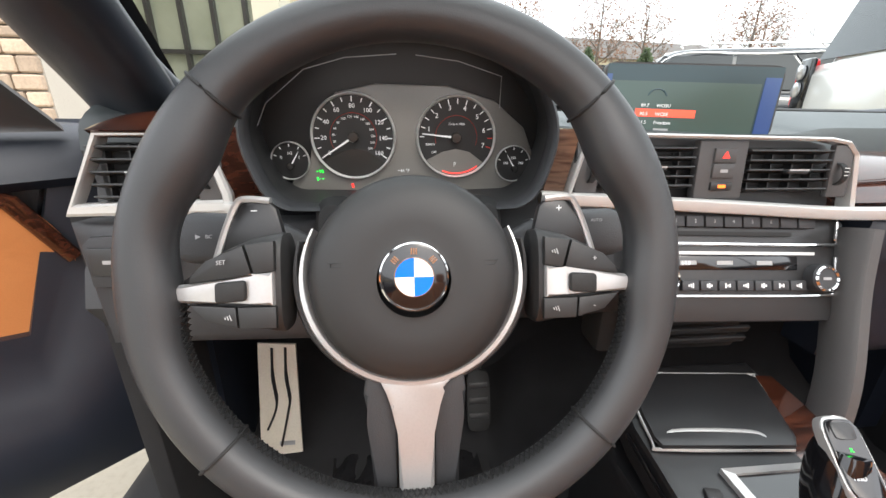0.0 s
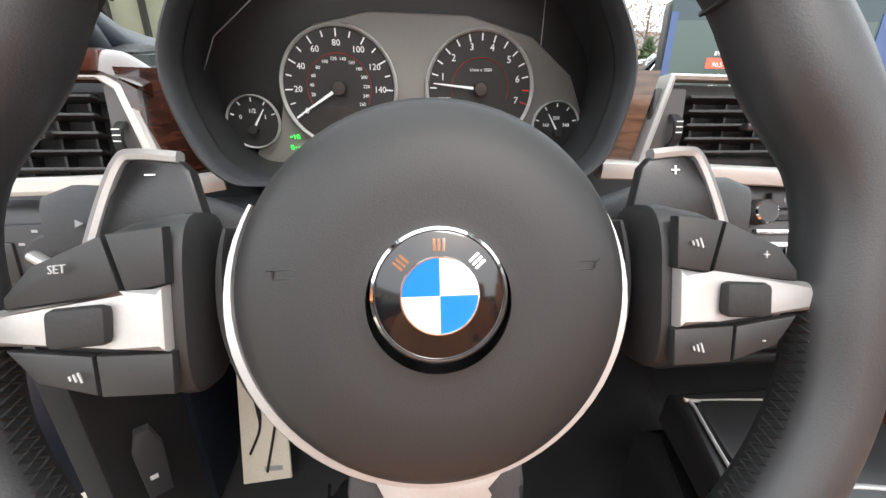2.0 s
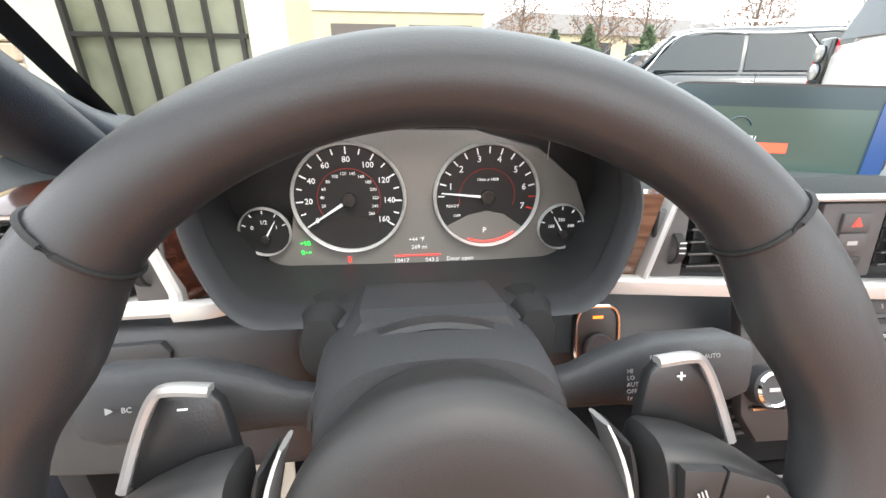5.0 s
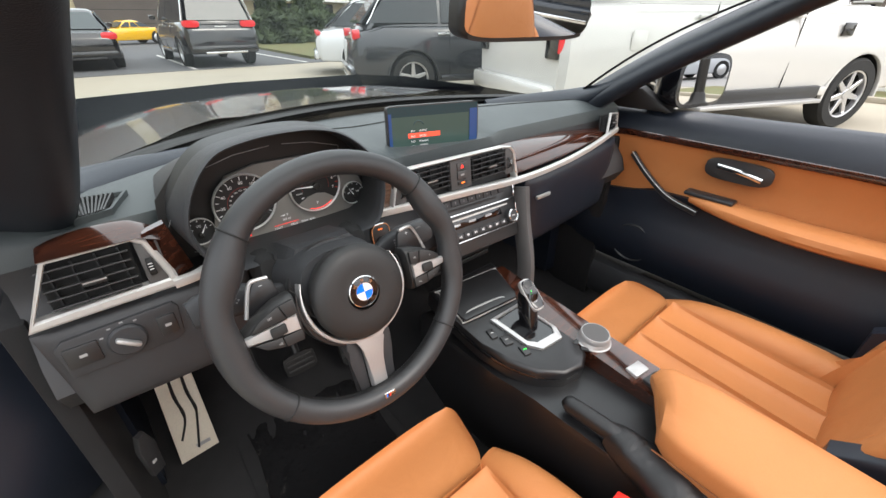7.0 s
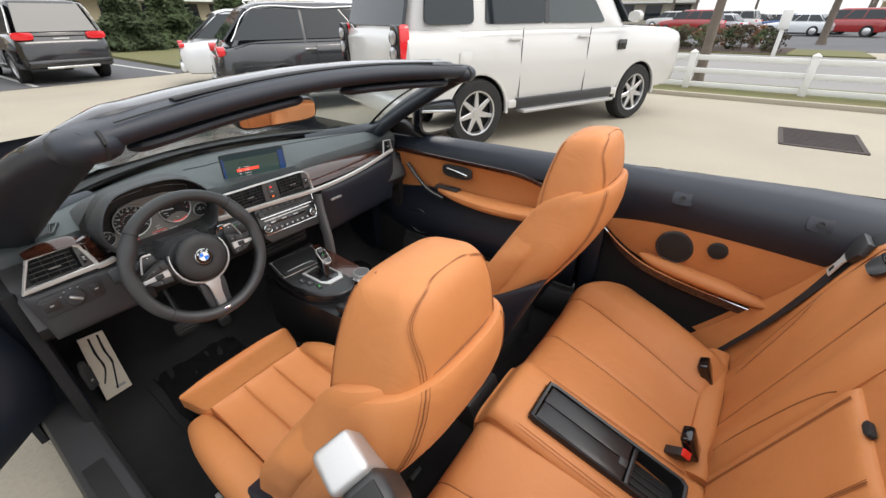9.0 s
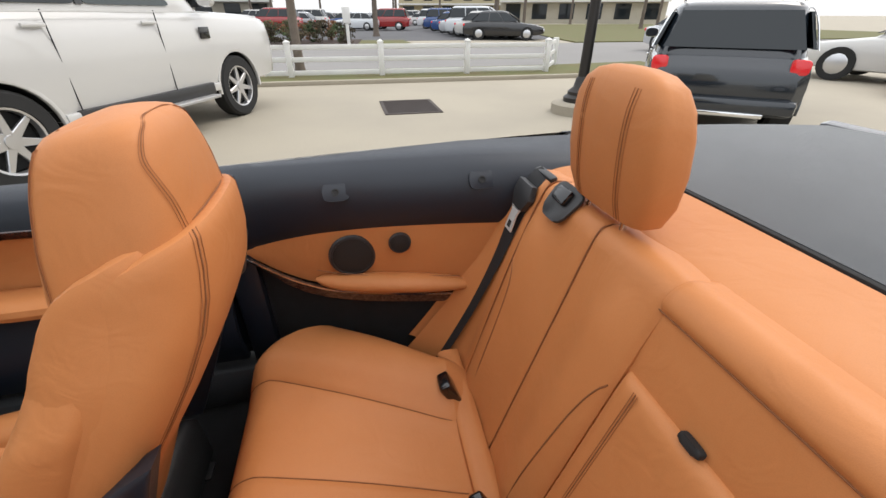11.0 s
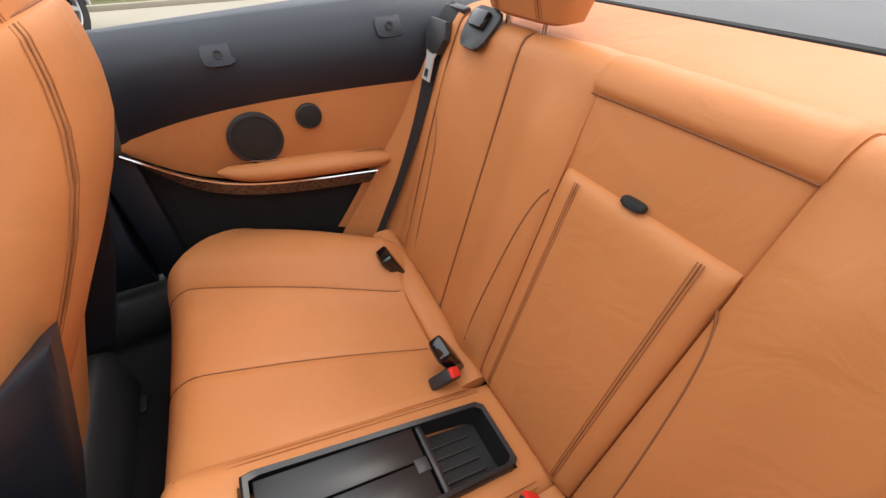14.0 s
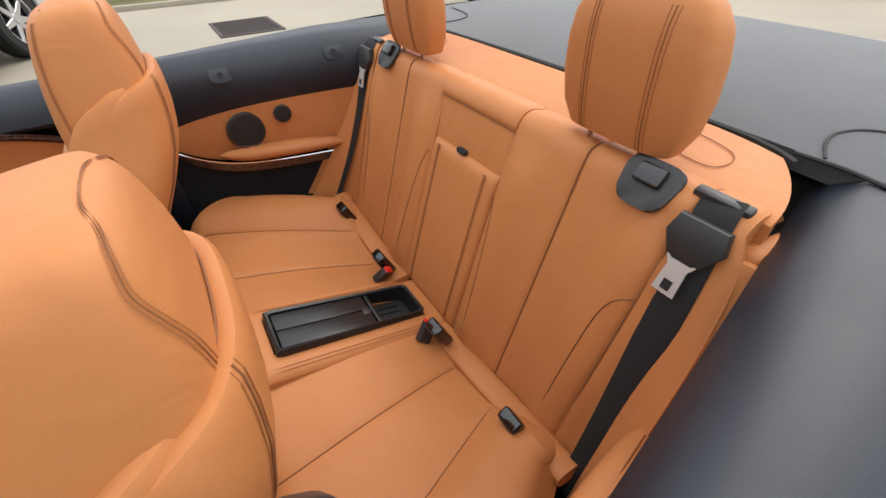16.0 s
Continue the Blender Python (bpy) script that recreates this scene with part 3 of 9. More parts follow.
def column():
    W = COLUMN
    th = thing("steering_column", "black plastic steering column shroud with control stalks", "steering column", (-0.37, 0.5, 0.83))
    bm = B()
    rings = []
    for z, a, b, up_ in ((-0.040, 0.060, 0.050, 0.004), (-0.07, 0.066, 0.052, 0.008), (-0.11, 0.072, 0.046, 0.012), (-0.17, 0.078, 0.040, 0.014), (-0.235, 0.082, 0.036, 0.010)):
        rings.append([W @ Vector((x, y + up_, z)) for x, y in oval(a, b, 2.8, 32)])
    loft(bm, rings)
    sh = part("shroud", bm, SOFT_BLACK, th)
    # flat-topped upper cover with a stepped collar and soft side gaiters
    bm = B()
    loft(bm, [[W @ Vector((x * k, y + dy, z)) for x, y in ((-0.070, 0.0), (-0.062, 0.030), (-0.043, 0.056), (0.043, 0.056), (0.062, 0.030), (0.070, 0.0))] for z, k, dy in ((-0.085, 0.95, 0.004), (-0.100, 1.0, 0.008), (-0.165, 1.06, 0.010), (-0.200, 1.08, 0.006))])
    part("upper_cover", bm, SOFT_BLACK, sh, smooth=False)
    bm = B()
    sweep(bm, [W @ Vector((0.066 * math.cos(a), 0.010 + 0.050 * math.sin(a), -0.076)) for a in (math.pi * i / 28 for i in range(29))], 0.0035, 0.010, n=8, e=3, up=W.to_3x3() @ Vector((0, 0, 1)))
    part("cover_step", bm, PLASTIC, sh)
    for s in (-1, 1):
        bm = B()
        rg = [[W @ Vector((s * (0.072 + x), 0.034 + y, z)) for x, y in oval(a, a * 1.5, 2.6, 18)] for z, a in ((-0.125, 0.012), (-0.140, 0.018), (-0.150, 0.015), (-0.165, 0.020), (-0.180, 0.016))]
        loft(bm, rg)
        part("side_gaiter", bm, RUBBER, sh)
    bm = B()
    pts = [W @ Vector((0.088 * math.cos(a), 0.006 + 0.044 * math.sin(a), -0.205)) for a in (math.pi * i / 24 for i in range(25))]
    sweep(bm, pts, 0.008, 0.02, n=8, up=(0, 1, 0))
    part("shroud_collar", bm, RUBBER, th)
    for s in (-1, 1):
        bm = B()
        pts = [W @ Vector((s * 0.06, 0.008, -0.10)), W @ Vector((s * 0.085, 0.012, -0.097)), W @ Vector((s * 0.105, 0.018, -0.093)), W @ Vector((s * 0.13, 0.022, -0.090)), W @ Vector((s * 0.172, 0.024, -0.086)), W @ Vector((s * 0.184, 0.023, -0.085))]
        sweep(bm, pts, [0.010, 0.011, 0.013, 0.014, 0.013, 0.010], [0.010, 0.012, 0.017, 0.0215, 0.0215, 0.017], n=16, e=3.6, up=W.to_3x3() @ Vector((0, 1, 0)))
        st = part("stalk", bm, SOFT_BLACK, th, "black wiper stalk" if s > 0 else "black indicator stalk")
        M = W @ pose(0, 0, -0.0745)
        if s < 0:
            text("stalk_mark", "BC", 0.0040, W @ pose(-0.156, 0.025, -0.0722), GREY_MARK, st)
            bm = B()
            prism(bm, [(-0.0018, -0.0018), (0.002, 0), (-0.0018, 0.0018)], 0.0004, W @ pose(-0.164, 0.025, -0.0722))
            part("stalk_symbol", bm, GREY_MARK, st, smooth=False)
            bm = B()
            for a in (0, 90, 180, 270):
                prism(bm, [(-0.0013, 0.0022), (0.0013, 0.0022), (0, 0.0046)], 0.0004, W @ pose(-0.132, 0.024, -0.0745, 0, 0, a))
            part("stalk_symbol", bm, GREY_MARK, st, smooth=False)
        else:
            text("stalk_mark", "AUTO", 0.0036, W @ pose(0.156, 0.034, -0.0725), GREY_MARK, st)
            text("stalk_mark", "FAST", 0.0033, W @ pose(0.124, 0.034, -0.0755), GREY_MARK, st)
            for i, b_ in enumerate(("HI", "LO", "AUTO", "OFF", "1x")):
                text("stalk_mark", b_, 0.0036, W @ pose(0.108, 0.026 - 0.0040 * i, -0.0772), GREY_MARK, st, align="LEFT")
            bm = B()
            box(bm, (0.1435, 0.034, -0.0730), (0.005, 0.0011, 0.0008), m=W)
            part("stalk_lamp", bm, GREEN_GLOW, st, smooth=False)


column()


# ---- instrument cluster ----
def dial(th, name, cx, cz, r, y=0.64):
    F = basis((cx, y, cz), (1, 0, 0), (0, 0.0, 1))
    bm = B()
    lathe(bm, [(r * 0.95, 0.0), (r * 0.95, 0.0015), (0.001, 0.0016)], F, 48)
    d = part(name, bm, DIAL, th, "black dial face")
    bm = B()
    lathe(bm, [(r * 0.94, 0.0), (r * 0.955, 0.004), (r * 0.98, 0.0052), (r, 0.004), (r * 1.01, 0.0)], F, 56)
    part("dial_ring", bm, RING, d)
    return d, F


def needle(d, F, a, r0, r1, w, mat_=WHITE_MARK):
    bm = B()
    c = pose(0, 0, 0, 0, 0, a)
    prism(bm, [(r0, -w * 1.3), (r1, -w * 0.4), (r1, w * 0.4), (r0, w * 1.3)], 0.0006, F @ pose(0, 0, 0.004) @ c)
    part("needle", bm, mat_, d, smooth=False)
    bm = B()
    k = 0.0062 if r1 > 0.03 else 0.004
    lathe(bm, [(k, 0.0017), (k, 0.0065), (k * 0.8, 0.0078), (0.0005, 0.008)], F, 24)
    part("needle_cap", bm, WINDOW_GREY, d)


def cluster():
    th = thing("instrument_cluster", "instrument cluster with four silver-ringed dials and lit warning lamps", "instrument cluster", (-0.37, 0.65, 0.85))
    bm = B()
    back = [(-0.152, -0.006), (-0.178, 0.045), (-0.170, 0.095), (-0.13, 0.140), (-0.06, 0.165), (0.06, 0.165), (0.125, 0.145), (0.158, 0.10), (0.166, 0.045), (0.150, -0.006)]
    prism(bm, back, 0.004, basis((-0.37, 0.656, 0.857), (1, 0, 0), (0, 0, 1)))
    part("back_plate", bm, DIAL, th, "black cluster back")
    bm = B()
    poly = [(-0.140, -0.003), (-0.130, 0.016), (-0.108, 0.030), (-0.100, 0.080), (-0.075, 0.112), (-0.03, 0.122), (0.05, 0.121), (0.105, 0.106), (0.142, 0.076), (0.158, 0.040), (0.148, -0.003)]
    prism(bm, poly, 0.006, basis((-0.37, 0.6475, 0.857), (1, 0, 0), (0, 0, 1)), 0.002)
    part("plate", bm, DIAL_GREY, th, "warm grey dial surround")
    sp, F = dial(th, "speedometer", -0.427, 0.922, 0.0478)
    for v in range(0, 161, 10):
        a = radians(213 - v * 246 / 160)
        bm = B()
        box(bm, (0.041, 0, 0.0018), (0.006 if v % 20 == 0 else 0.0045, 0.0010, 0.0005), m=F @ pose(0, 0, 0, 0, 0, math.degrees(a)))
        part("tick", bm, WHITE_MARK, sp, smooth=False)
        if v % 20 == 0:
            text("dial_number", str(v), 0.0068, F @ pose(0.0335 * math.cos(a), 0.0335 * math.sin(a), 0.0018), WHITE_MARK, sp)
    for v in range(20, 261, 20):
        a = radians(213 - v / 1.609 * 246 / 160)
        text("dial_number", str(v), 0.0036, F @ pose(0.0222 * math.cos(a), 0.0222 * math.sin(a), 0.0018), WHITE_MARK, sp)
    bm = B()
    pts = [F @ Vector((0.0262 * math.cos(radians(q)), 0.0262 * math.sin(radians(q)), 0.0018)) for q in range(-30, 211, 6)]
    sweep(bm, pts, 0.0003, n=4)
    part("dial_line", bm, DIM_RED, sp)
    bm = B()
    prism(bm, [(0.0445 * math.cos(radians(q)), 0.0445 * math.sin(radians(q))) for q in range(217, 324, 6)] + [(0.016, -0.0165), (0, -0.013), (-0.016, -0.0165)], 0.0006, F @ pose(0, 0, 0.0014))
    part("dial_window", bm, WINDOW_GREY, sp, smooth=False)
    needle(sp, F, 212.5, -0.004, 0.043, 0.0011)
    ta, F = dial(th, "tachometer", -0.309, 0.922, 0.0465)
    for k in range(0, 71, 5):
        a = radians(194 - 3 * k)
        if k < 5:
            continue
        bm = B()
        box(bm, (0.040, 0, 0.0018), (0.0055, 0.0010, 0.0005), m=F @ pose(0, 0, 0, 0, 0, math.degrees(a)))
        part("tick", bm, WHITE_MARK if k < 65 else RED_PLASTIC, ta, smooth=False)
        if k % 10 == 0:
            text("dial_number", str(k // 10), 0.0078, F @ pose(0.0332 * math.cos(a), 0.0332 * math.sin(a), 0.0018), WHITE_MARK, ta)
    text("dial_mark", "1/min x 1000", 0.0036, F @ pose(0, 0.015, 0.0018), WHITE_MARK, ta)
    text("dial_mark", "READY", 0.0036, F @ pose(-0.030, -0.008, 0.0018), WHITE_MARK, ta)
    text("dial_mark", "OFF", 0.0036, F @ pose(-0.026, -0.017, 0.0018), WHITE_MARK, ta)
    bm = B()
    pts = [F @ Vector((0.0245 * math.cos(radians(q)), 0.0245 * math.sin(radians(q)), 0.0018)) for q in range(-20, 201, 6)]
    sweep(bm, pts, 0.0003, n=4)
    part("dial_line", bm, DIM_RED, ta)
    bm = B()
    prism(bm, [(0.0435 * math.cos(radians(q)), 0.0435 * math.sin(radians(q))) for q in range(217, 324, 6)] + [(0.016, -0.0165), (0, -0.013), (-0.016, -0.0165)], 0.0006, F @ pose(0, 0, 0.0014))
    part("dial_window", bm, DIAL_GREY, ta, smooth=False)
    text("dial_mark", "P", 0.007, F @ pose(-0.001, -0.031, 0.0024), WHITE_MARK, ta)
    bm = B()
    pts = [F @ Vector((0.0415 * math.cos(radians(q)), 0.0415 * math.sin(radians(q)), 0.0026)) for q in range(248, 312, 4)]
    sweep(bm, pts, 0.0006, n=4)
    part("dial_line", bm, RED_GLOW, ta)
    needle(ta, F, 174, -0.004, 0.040, 0.0010)
    fu, F = dial(th, "fuel_gauge", -0.500, 0.895, 0.0215)
    for a, b_ in ((150, "0"), (90, "1/2"), (30, "1")):
        text("dial_number", b_, 0.0048, F @ pose(0.0115 * math.cos(radians(a)), 0.0095 * math.sin(radians(a)) - 0.001, 0.0018), WHITE_MARK, fu)
    for a in (160, 125, 90, 55, 20):
        bm = B()
        box(bm, (0.0175, 0, 0.0018), (0.003, 0.0009, 0.0005), m=F @ pose(0, 0, 0, 0, 0, a))
        part("tick", bm, WHITE_MARK, fu, smooth=False)
    needle(fu, F @ pose(0, -0.006, 0), 58, -0.003, 0.019, 0.0007)
    te, F = dial(th, "temperature_gauge", -0.239, 0.892, 0.0215)
    for x, y, b_ in ((0, 0.0065, "250"), (-0.009, 0.0005, "160"), (0.0095, 0.0005, "340")):
        text("dial_number", b_, 0.0042, F @ pose(x, y, 0.0018), WHITE_MARK, te)
    for a in (165, 125, 90, 55, 15):
        bm = B()
        box(bm, (0.0175, 0, 0.0018), (0.003, 0.0009, 0.0005), m=F @ pose(0, 0, 0, 0, 0, a))
        part("tick", bm, WHITE_MARK, te, smooth=False)
    needle(te, F @ pose(0.002, -0.006, 0), 122, -0.003, 0.019, 0.0007)
    F = basis((-0.37, 0.6405, 0.857), (1, 0, 0), (0, 0, 1))
    for b_, x, y, s in (("+44 °F", -0.001, 0.026, 0.0052), ("269 mi", 0.0015, 0.0185, 0.0052), ("10417", -0.015, 0.0055, 0.0056), ("043.5", 0.013, 0.0055, 0.0056), ("Door open", 0.039, 0.0060, 0.0056)):
        text("readout", b_, s, F @ pose(x, y, 0.0002), WHITE_MARK, th)
    bm = B()
    box(bm, (0.0, 0.0105, 0), (0.042, 0.0006, 0.0006), m=F)
    part("readout_line", bm, RED_GLOW, th, smooth=False)
    for i in range(2):
        bm = B()
        for dx in (-0.003, 0.0, 0.003):
            box(bm, (-0.0985 + dx, 0.0255 - 0.0088 * i, 0), (0.0022 if dx else 0.0008, 0.0010 if (dx < 0) == (i == 0) else 0.0036, 0.0006), (0, 0, 12), m=F)
        part("warning_lamp", bm, GREEN_GLOW, th, "lit green lamp symbol", smooth=False)
    bm = B()
    box(bm, (-0.0615, 0.0085, 0), (0.0022, 0.0052, 0.0006), (0, 0, 8), m=F)
    part("warning_lamp", bm, RED_GLOW, th, "lit red belt lamp", smooth=False)
    # hood round the dials
    edge = [(-0.46, 0.862), (-0.488, 0.865), (-0.508, 0.888), (-0.521, 0.936), (-0.502, 0.985), (-0.466, 1.022), (-0.42, 1.034), (-0.37, 1.037), (-0.32, 1.034), (-0.277, 1.020), (-0.238, 0.985), (-0.219, 0.938), (-0.231, 0.888), (-0.250, 0.866), (-0.28, 0.862), (-0.37, 0.861)]
    E3 = smooth_line([(x, 0, z) for x, z in edge] + [(edge[0][0], 0, edge[0][1])], 5)[:-1]
    cx, cz = -0.37, 0.93

    def ring(y, kx, kz, dz=0.0, lean=0.0):
        return [Vector((cx + (p.x - cx) * kx, y + lean * (p.z - cz), cz + dz + (p.z - cz) * kz)) for p in E3]
    bm = B()
    loft(bm, [ring(0.655, 1.075, 0.998, -0.002), ring(0.61, 1.025, 0.982, -0.001, 0.12), ring(0.578, 0.982, 0.968, 0, 0.16)], cap=False)
    part("hood_lining", bm, LINING_BLACK, th, "dark lining inside the hood")
    bm = B()
    loft(bm, [ring(0.580, 0.99, 0.972, 0, 0.16), ring(0.560, 0.97, 0.965, 0, 0.18), ring(0.553, 0.975, 0.975, 0, 0.18), ring(0.550, 0.99, 0.995, 0, 0.18), ring(0.553, 1.01, 1.01, 0, 0.18), ring(0.562, 1.022, 1.015, 0, 0.18), ring(0.60, 1.05, 1.01, -0.003, 0.15), ring(0.68, 1.10, 0.93, -0.014), ring(0.80, 1.22, 0.72, -0.03)], cap=False)
    part("hood", bm, SOFT_BLACK, th, "black hood over the dials")
    # bright edges of the clear lens, and the small cover beside the fuel gauge
    for pts in ([(-0.536, 0.918), (-0.516, 0.957), (-0.473, 0.991), (-0.43, 1.003), (-0.376, 1.0075)], [(-0.356, 1.007), (-0.31, 1.002), (-0.262, 0.988), (-0.262, 0.955)], [(-0.516, 0.868), (-0.492, 0.8585), (-0.37, 0.857), (-0.224, 0.8585)]):
        bm = B()
        sweep(bm, [Vector((x, 0.632 - 0.04 * (z - 0.86), z)) for x, z in pts], 0.0005, n=4)
        part("lens_edge", bm, GREY_MARK, th)


cluster()


# ---- dashboard ----
def dash_prof(x):
    w = (x / 0.72) ** 2
    y0 = 1.12 - 0.38 * w
    c = math.exp(-((x + 0.37) / 0.165) ** 6)
    e = 0.675 - 0.02 * w + 0.06 * c
    top = []
    for i in range(7):
        t = i / 6
        top.append((y0 + (e - y0) * t, 0.925 + 0.01 * t + 0.022 * math.sin(math.pi * t) - 0.02 * c * t - 0.014 * math.exp(-((x - 0.02) / 0.15) ** 6) * t))
    d = 0.06 * c
    face = [(e - 0.005, 0.926 - 0.03 * c), (e - 0.010, 0.905 - 0.03 * c), (0.655 + d, 0.870), (0.648 + d, 0.845), (0.63 + d, 0.815), (0.600, 0.780), (0.585, 0.740), (0.61, 0.700), (0.70, 0.640), (0.86, 0.60), (1.0, 0.58)]
    return [Vector((x, y, z)) for y, z in top + face]


def dashboard():
    th = thing("dashboard", "black grained dashboard with silver strip and dark walnut inlays", "dashboard", (0, 0.8, 0.6))
    bm = B()
    rows = [dash_prof(-0.725 + 1.45 * i / 60) for i in range(61)]
    loft(bm, [r[:9] for r in rows], cap=False, closed=False)
    part("dash_top", bm, DASH_TOP, th, "grained grey-black dashboard top")
    bm = B()
    loft(bm, [r[8:] for r in rows], cap=False, closed=False)
    part("dash_face", bm, SOFT_BLACK, th)
    # seam line across the top
    bm = B()
    line = [dash_prof(x)[3] + Vector((0, 0, 0.001)) for x in [-0.16 + 0.02 * i for i in range(42)]]
    sweep(bm, line, 0.0012, n=5)
    part("dash_seam", bm, RUBBER, th)
    # long silver strip and walnut above it, on the passenger side
    strip = [(-0.222, 0.578, 0.864), (-0.12, 0.571, 0.860), (0.0, 0.567, 0.854), (0.16, 0.562, 0.846), (0.32, 0.565, 0.850), (0.48, 0.578, 0.862), (0.655, 0.605, 0.880)]
    bm = B()
    sweep(bm, smooth_line(strip, 6), 0.007, 0.0075, n=10, e=3.5)
    part("silver_strip", bm, PEARL, th, "satin silver trim strip")
    bm = B()

    def inlay(u, v):
        a = Vector((0.162 + 0.46 * u, 0.566 + 0.03 * u * u, 0.853 + 0.018 * u * u))
        h = 0.046 * (1 - u ** 2.2) + 0.008
        return a + Vector((0, 0.018 + 0.065 * v, h * v)) + Vector((0, -0.012 * math.sin(math.pi * v), 0.008 * math.sin(math.pi * v)))
    slab(bm, 20, 8, inlay, (0, 0.02, -0.02))
    part("walnut_inlay", bm, WOOD, th, "glossy dark walnut inlay")
    # driver's side: silver frame, vent, walnut
    F = face(0.592, 0.12, 0.89)
    out = [(-0.712, 0.846), (-0.672, 0.930), (-0.580, 0.932), (-0.566, 0.924), (-0.549, 0.868), (-0.548, 0.848)]
    inn = [(-0.702, 0.858), (-0.668, 0.925), (-0.584, 0.926), (-0.574, 0.919), (-0.559, 0.866), (-0.559, 0.862)]
    bm = B()
    loft(bm, [[F @ Vector((x, z, h)) for x, z in r] for r, h in ((out, -0.012), (out, 0.004), ([(a * 0.75 + c * 0.25, b * 0.75 + d * 0.25) for (a, b), (c, d) in zip(out, inn)], 0.006), ([(a * 0.2 + c * 0.8, b * 0.2 + d * 0.8) for (a, b), (c, d) in zip(out, inn)], 0.006), (inn, 0.003), (inn, -0.012))], cap=False)
    part("vent_frame", bm, PEARL, th, "satin silver vent frame", smooth=False)
    bm = B()
    slab(bm, 20, 8, lambda u, v: Vector((-0.674 + 0.122 * u, 0.586 + 0.034 * v, 0.9315 - 0.010 * max(0, u - 0.8) / 0.2 + 0.017 * math.sin(math.pi * 0.5 * v) * max(0.02, math.sin(math.pi * (0.04 + 0.92 * u))) ** 0.5)), (0, 0.012, -0.008))
    part("walnut_inlay", bm, WOOD, th, "dark walnut inlay above the vent")
    bm = B()
    sweep(bm, smooth_line([(-0.556, 0.583, 0.8535), (-0.530, 0.584, 0.8545), (-0.512, 0.590, 0.856)], 5), 0.007, 0.0075, n=8, e=3)
    part("silver_strip", bm, PEARL, th)
    bm = B()
    slab(bm, 8, 6, lambda u, v: Vector((-0.569 + 0.028 * u + 0.016 * (1 - v), 0.588 + 0.02 * u, 0.858 + 0.076 * v)), (0, 0.015, 0))
    part("walnut_inlay", bm, WOOD, th)
    # matching piece right of the dials
    bm = B()
    slab(bm, 8, 6, lambda u, v: Vector((-0.216 + 0.022 * u + 0.012 * v, 0.588 - 0.004 * u, 0.868 + 0.068 * v)), (0, 0.015, 0))
    part("walnut_inlay", bm, PEARL_WOOD, th, "glossy walnut corner piece")
    # lower knee panel and glove box lid
    bm = B()
    pad(bm, (-0.70, 0.578, 0.700), (-0.46, 0.572, 0.700), (-0.46, 0.590, 0.838), (-0.715, 0.590, 0.838), 0.012, 0.03)
    part("knee_panel", bm, SOFT_BLACK, th)
    bm = B()
    pad(bm, (0.19, 0.575, 0.640), (0.64, 0.61, 0.640), (0.66, 0.605, 0.855), (0.19, 0.570, 0.835), 0.02, 0.05)
    gb = part("glove_box", bm, DOOR_BLACK, th, "black glove box lid")
    bm = B()
    box(bm, (0.245, 0.552, 0.785), (0.055, 0.008, 0.010), bevel=0.003)
    part("glove_latch", bm, SATIN, gb)
    # side demister: a framed wedge with slanted slats
    wedge = [Vector(p) for p in ((-0.634, 0.664, 0.942), (-0.639, 0.722, 0.955), (-0.566, 0.722, 0.951), (-0.590, 0.674, 0.943))]
    mid = sum(wedge, Vector()) / 4
    bm = B()
    loft(bm, [[p + Vector((0, 0, -0.02)) for p in wedge], [p + Vector((0, 0, 0.004)) for p in wedge], [p.lerp(mid, 0.14) + Vector((0, 0, 0.004)) for p in wedge], [p.lerp(mid, 0.16) + Vector((0, 0, -0.006)) for p in wedge]], cap=False)
    part("demister_frame", bm, DASH_TOP, th, "wedge shaped demister frame")
    bm = B()
    loft(bm, [[p.lerp(mid, 0.1) + Vector((0, 0, h)) for p in wedge] for h in (-0.012, -0.006)])
    part("demister_well", bm, RUBBER, th)
    for i in range(9):
        t = (i + 0.7) / 9.4
        a, b = wedge[0].lerp(wedge[3], 0.12 + 0.76 * t).lerp(mid, 0.1), wedge[1].lerp(wedge[2], 0.05 + 0.80 * t).lerp(mid, 0.1)
        bm = B()
        sweep(bm, [a + Vector((0, 0, 0.001)), b + Vector((0, 0, 0.001))], 0.0016, 0.005, n=6, e=4)
        part("demister_slat", bm, PLASTIC, th)


dashboard()


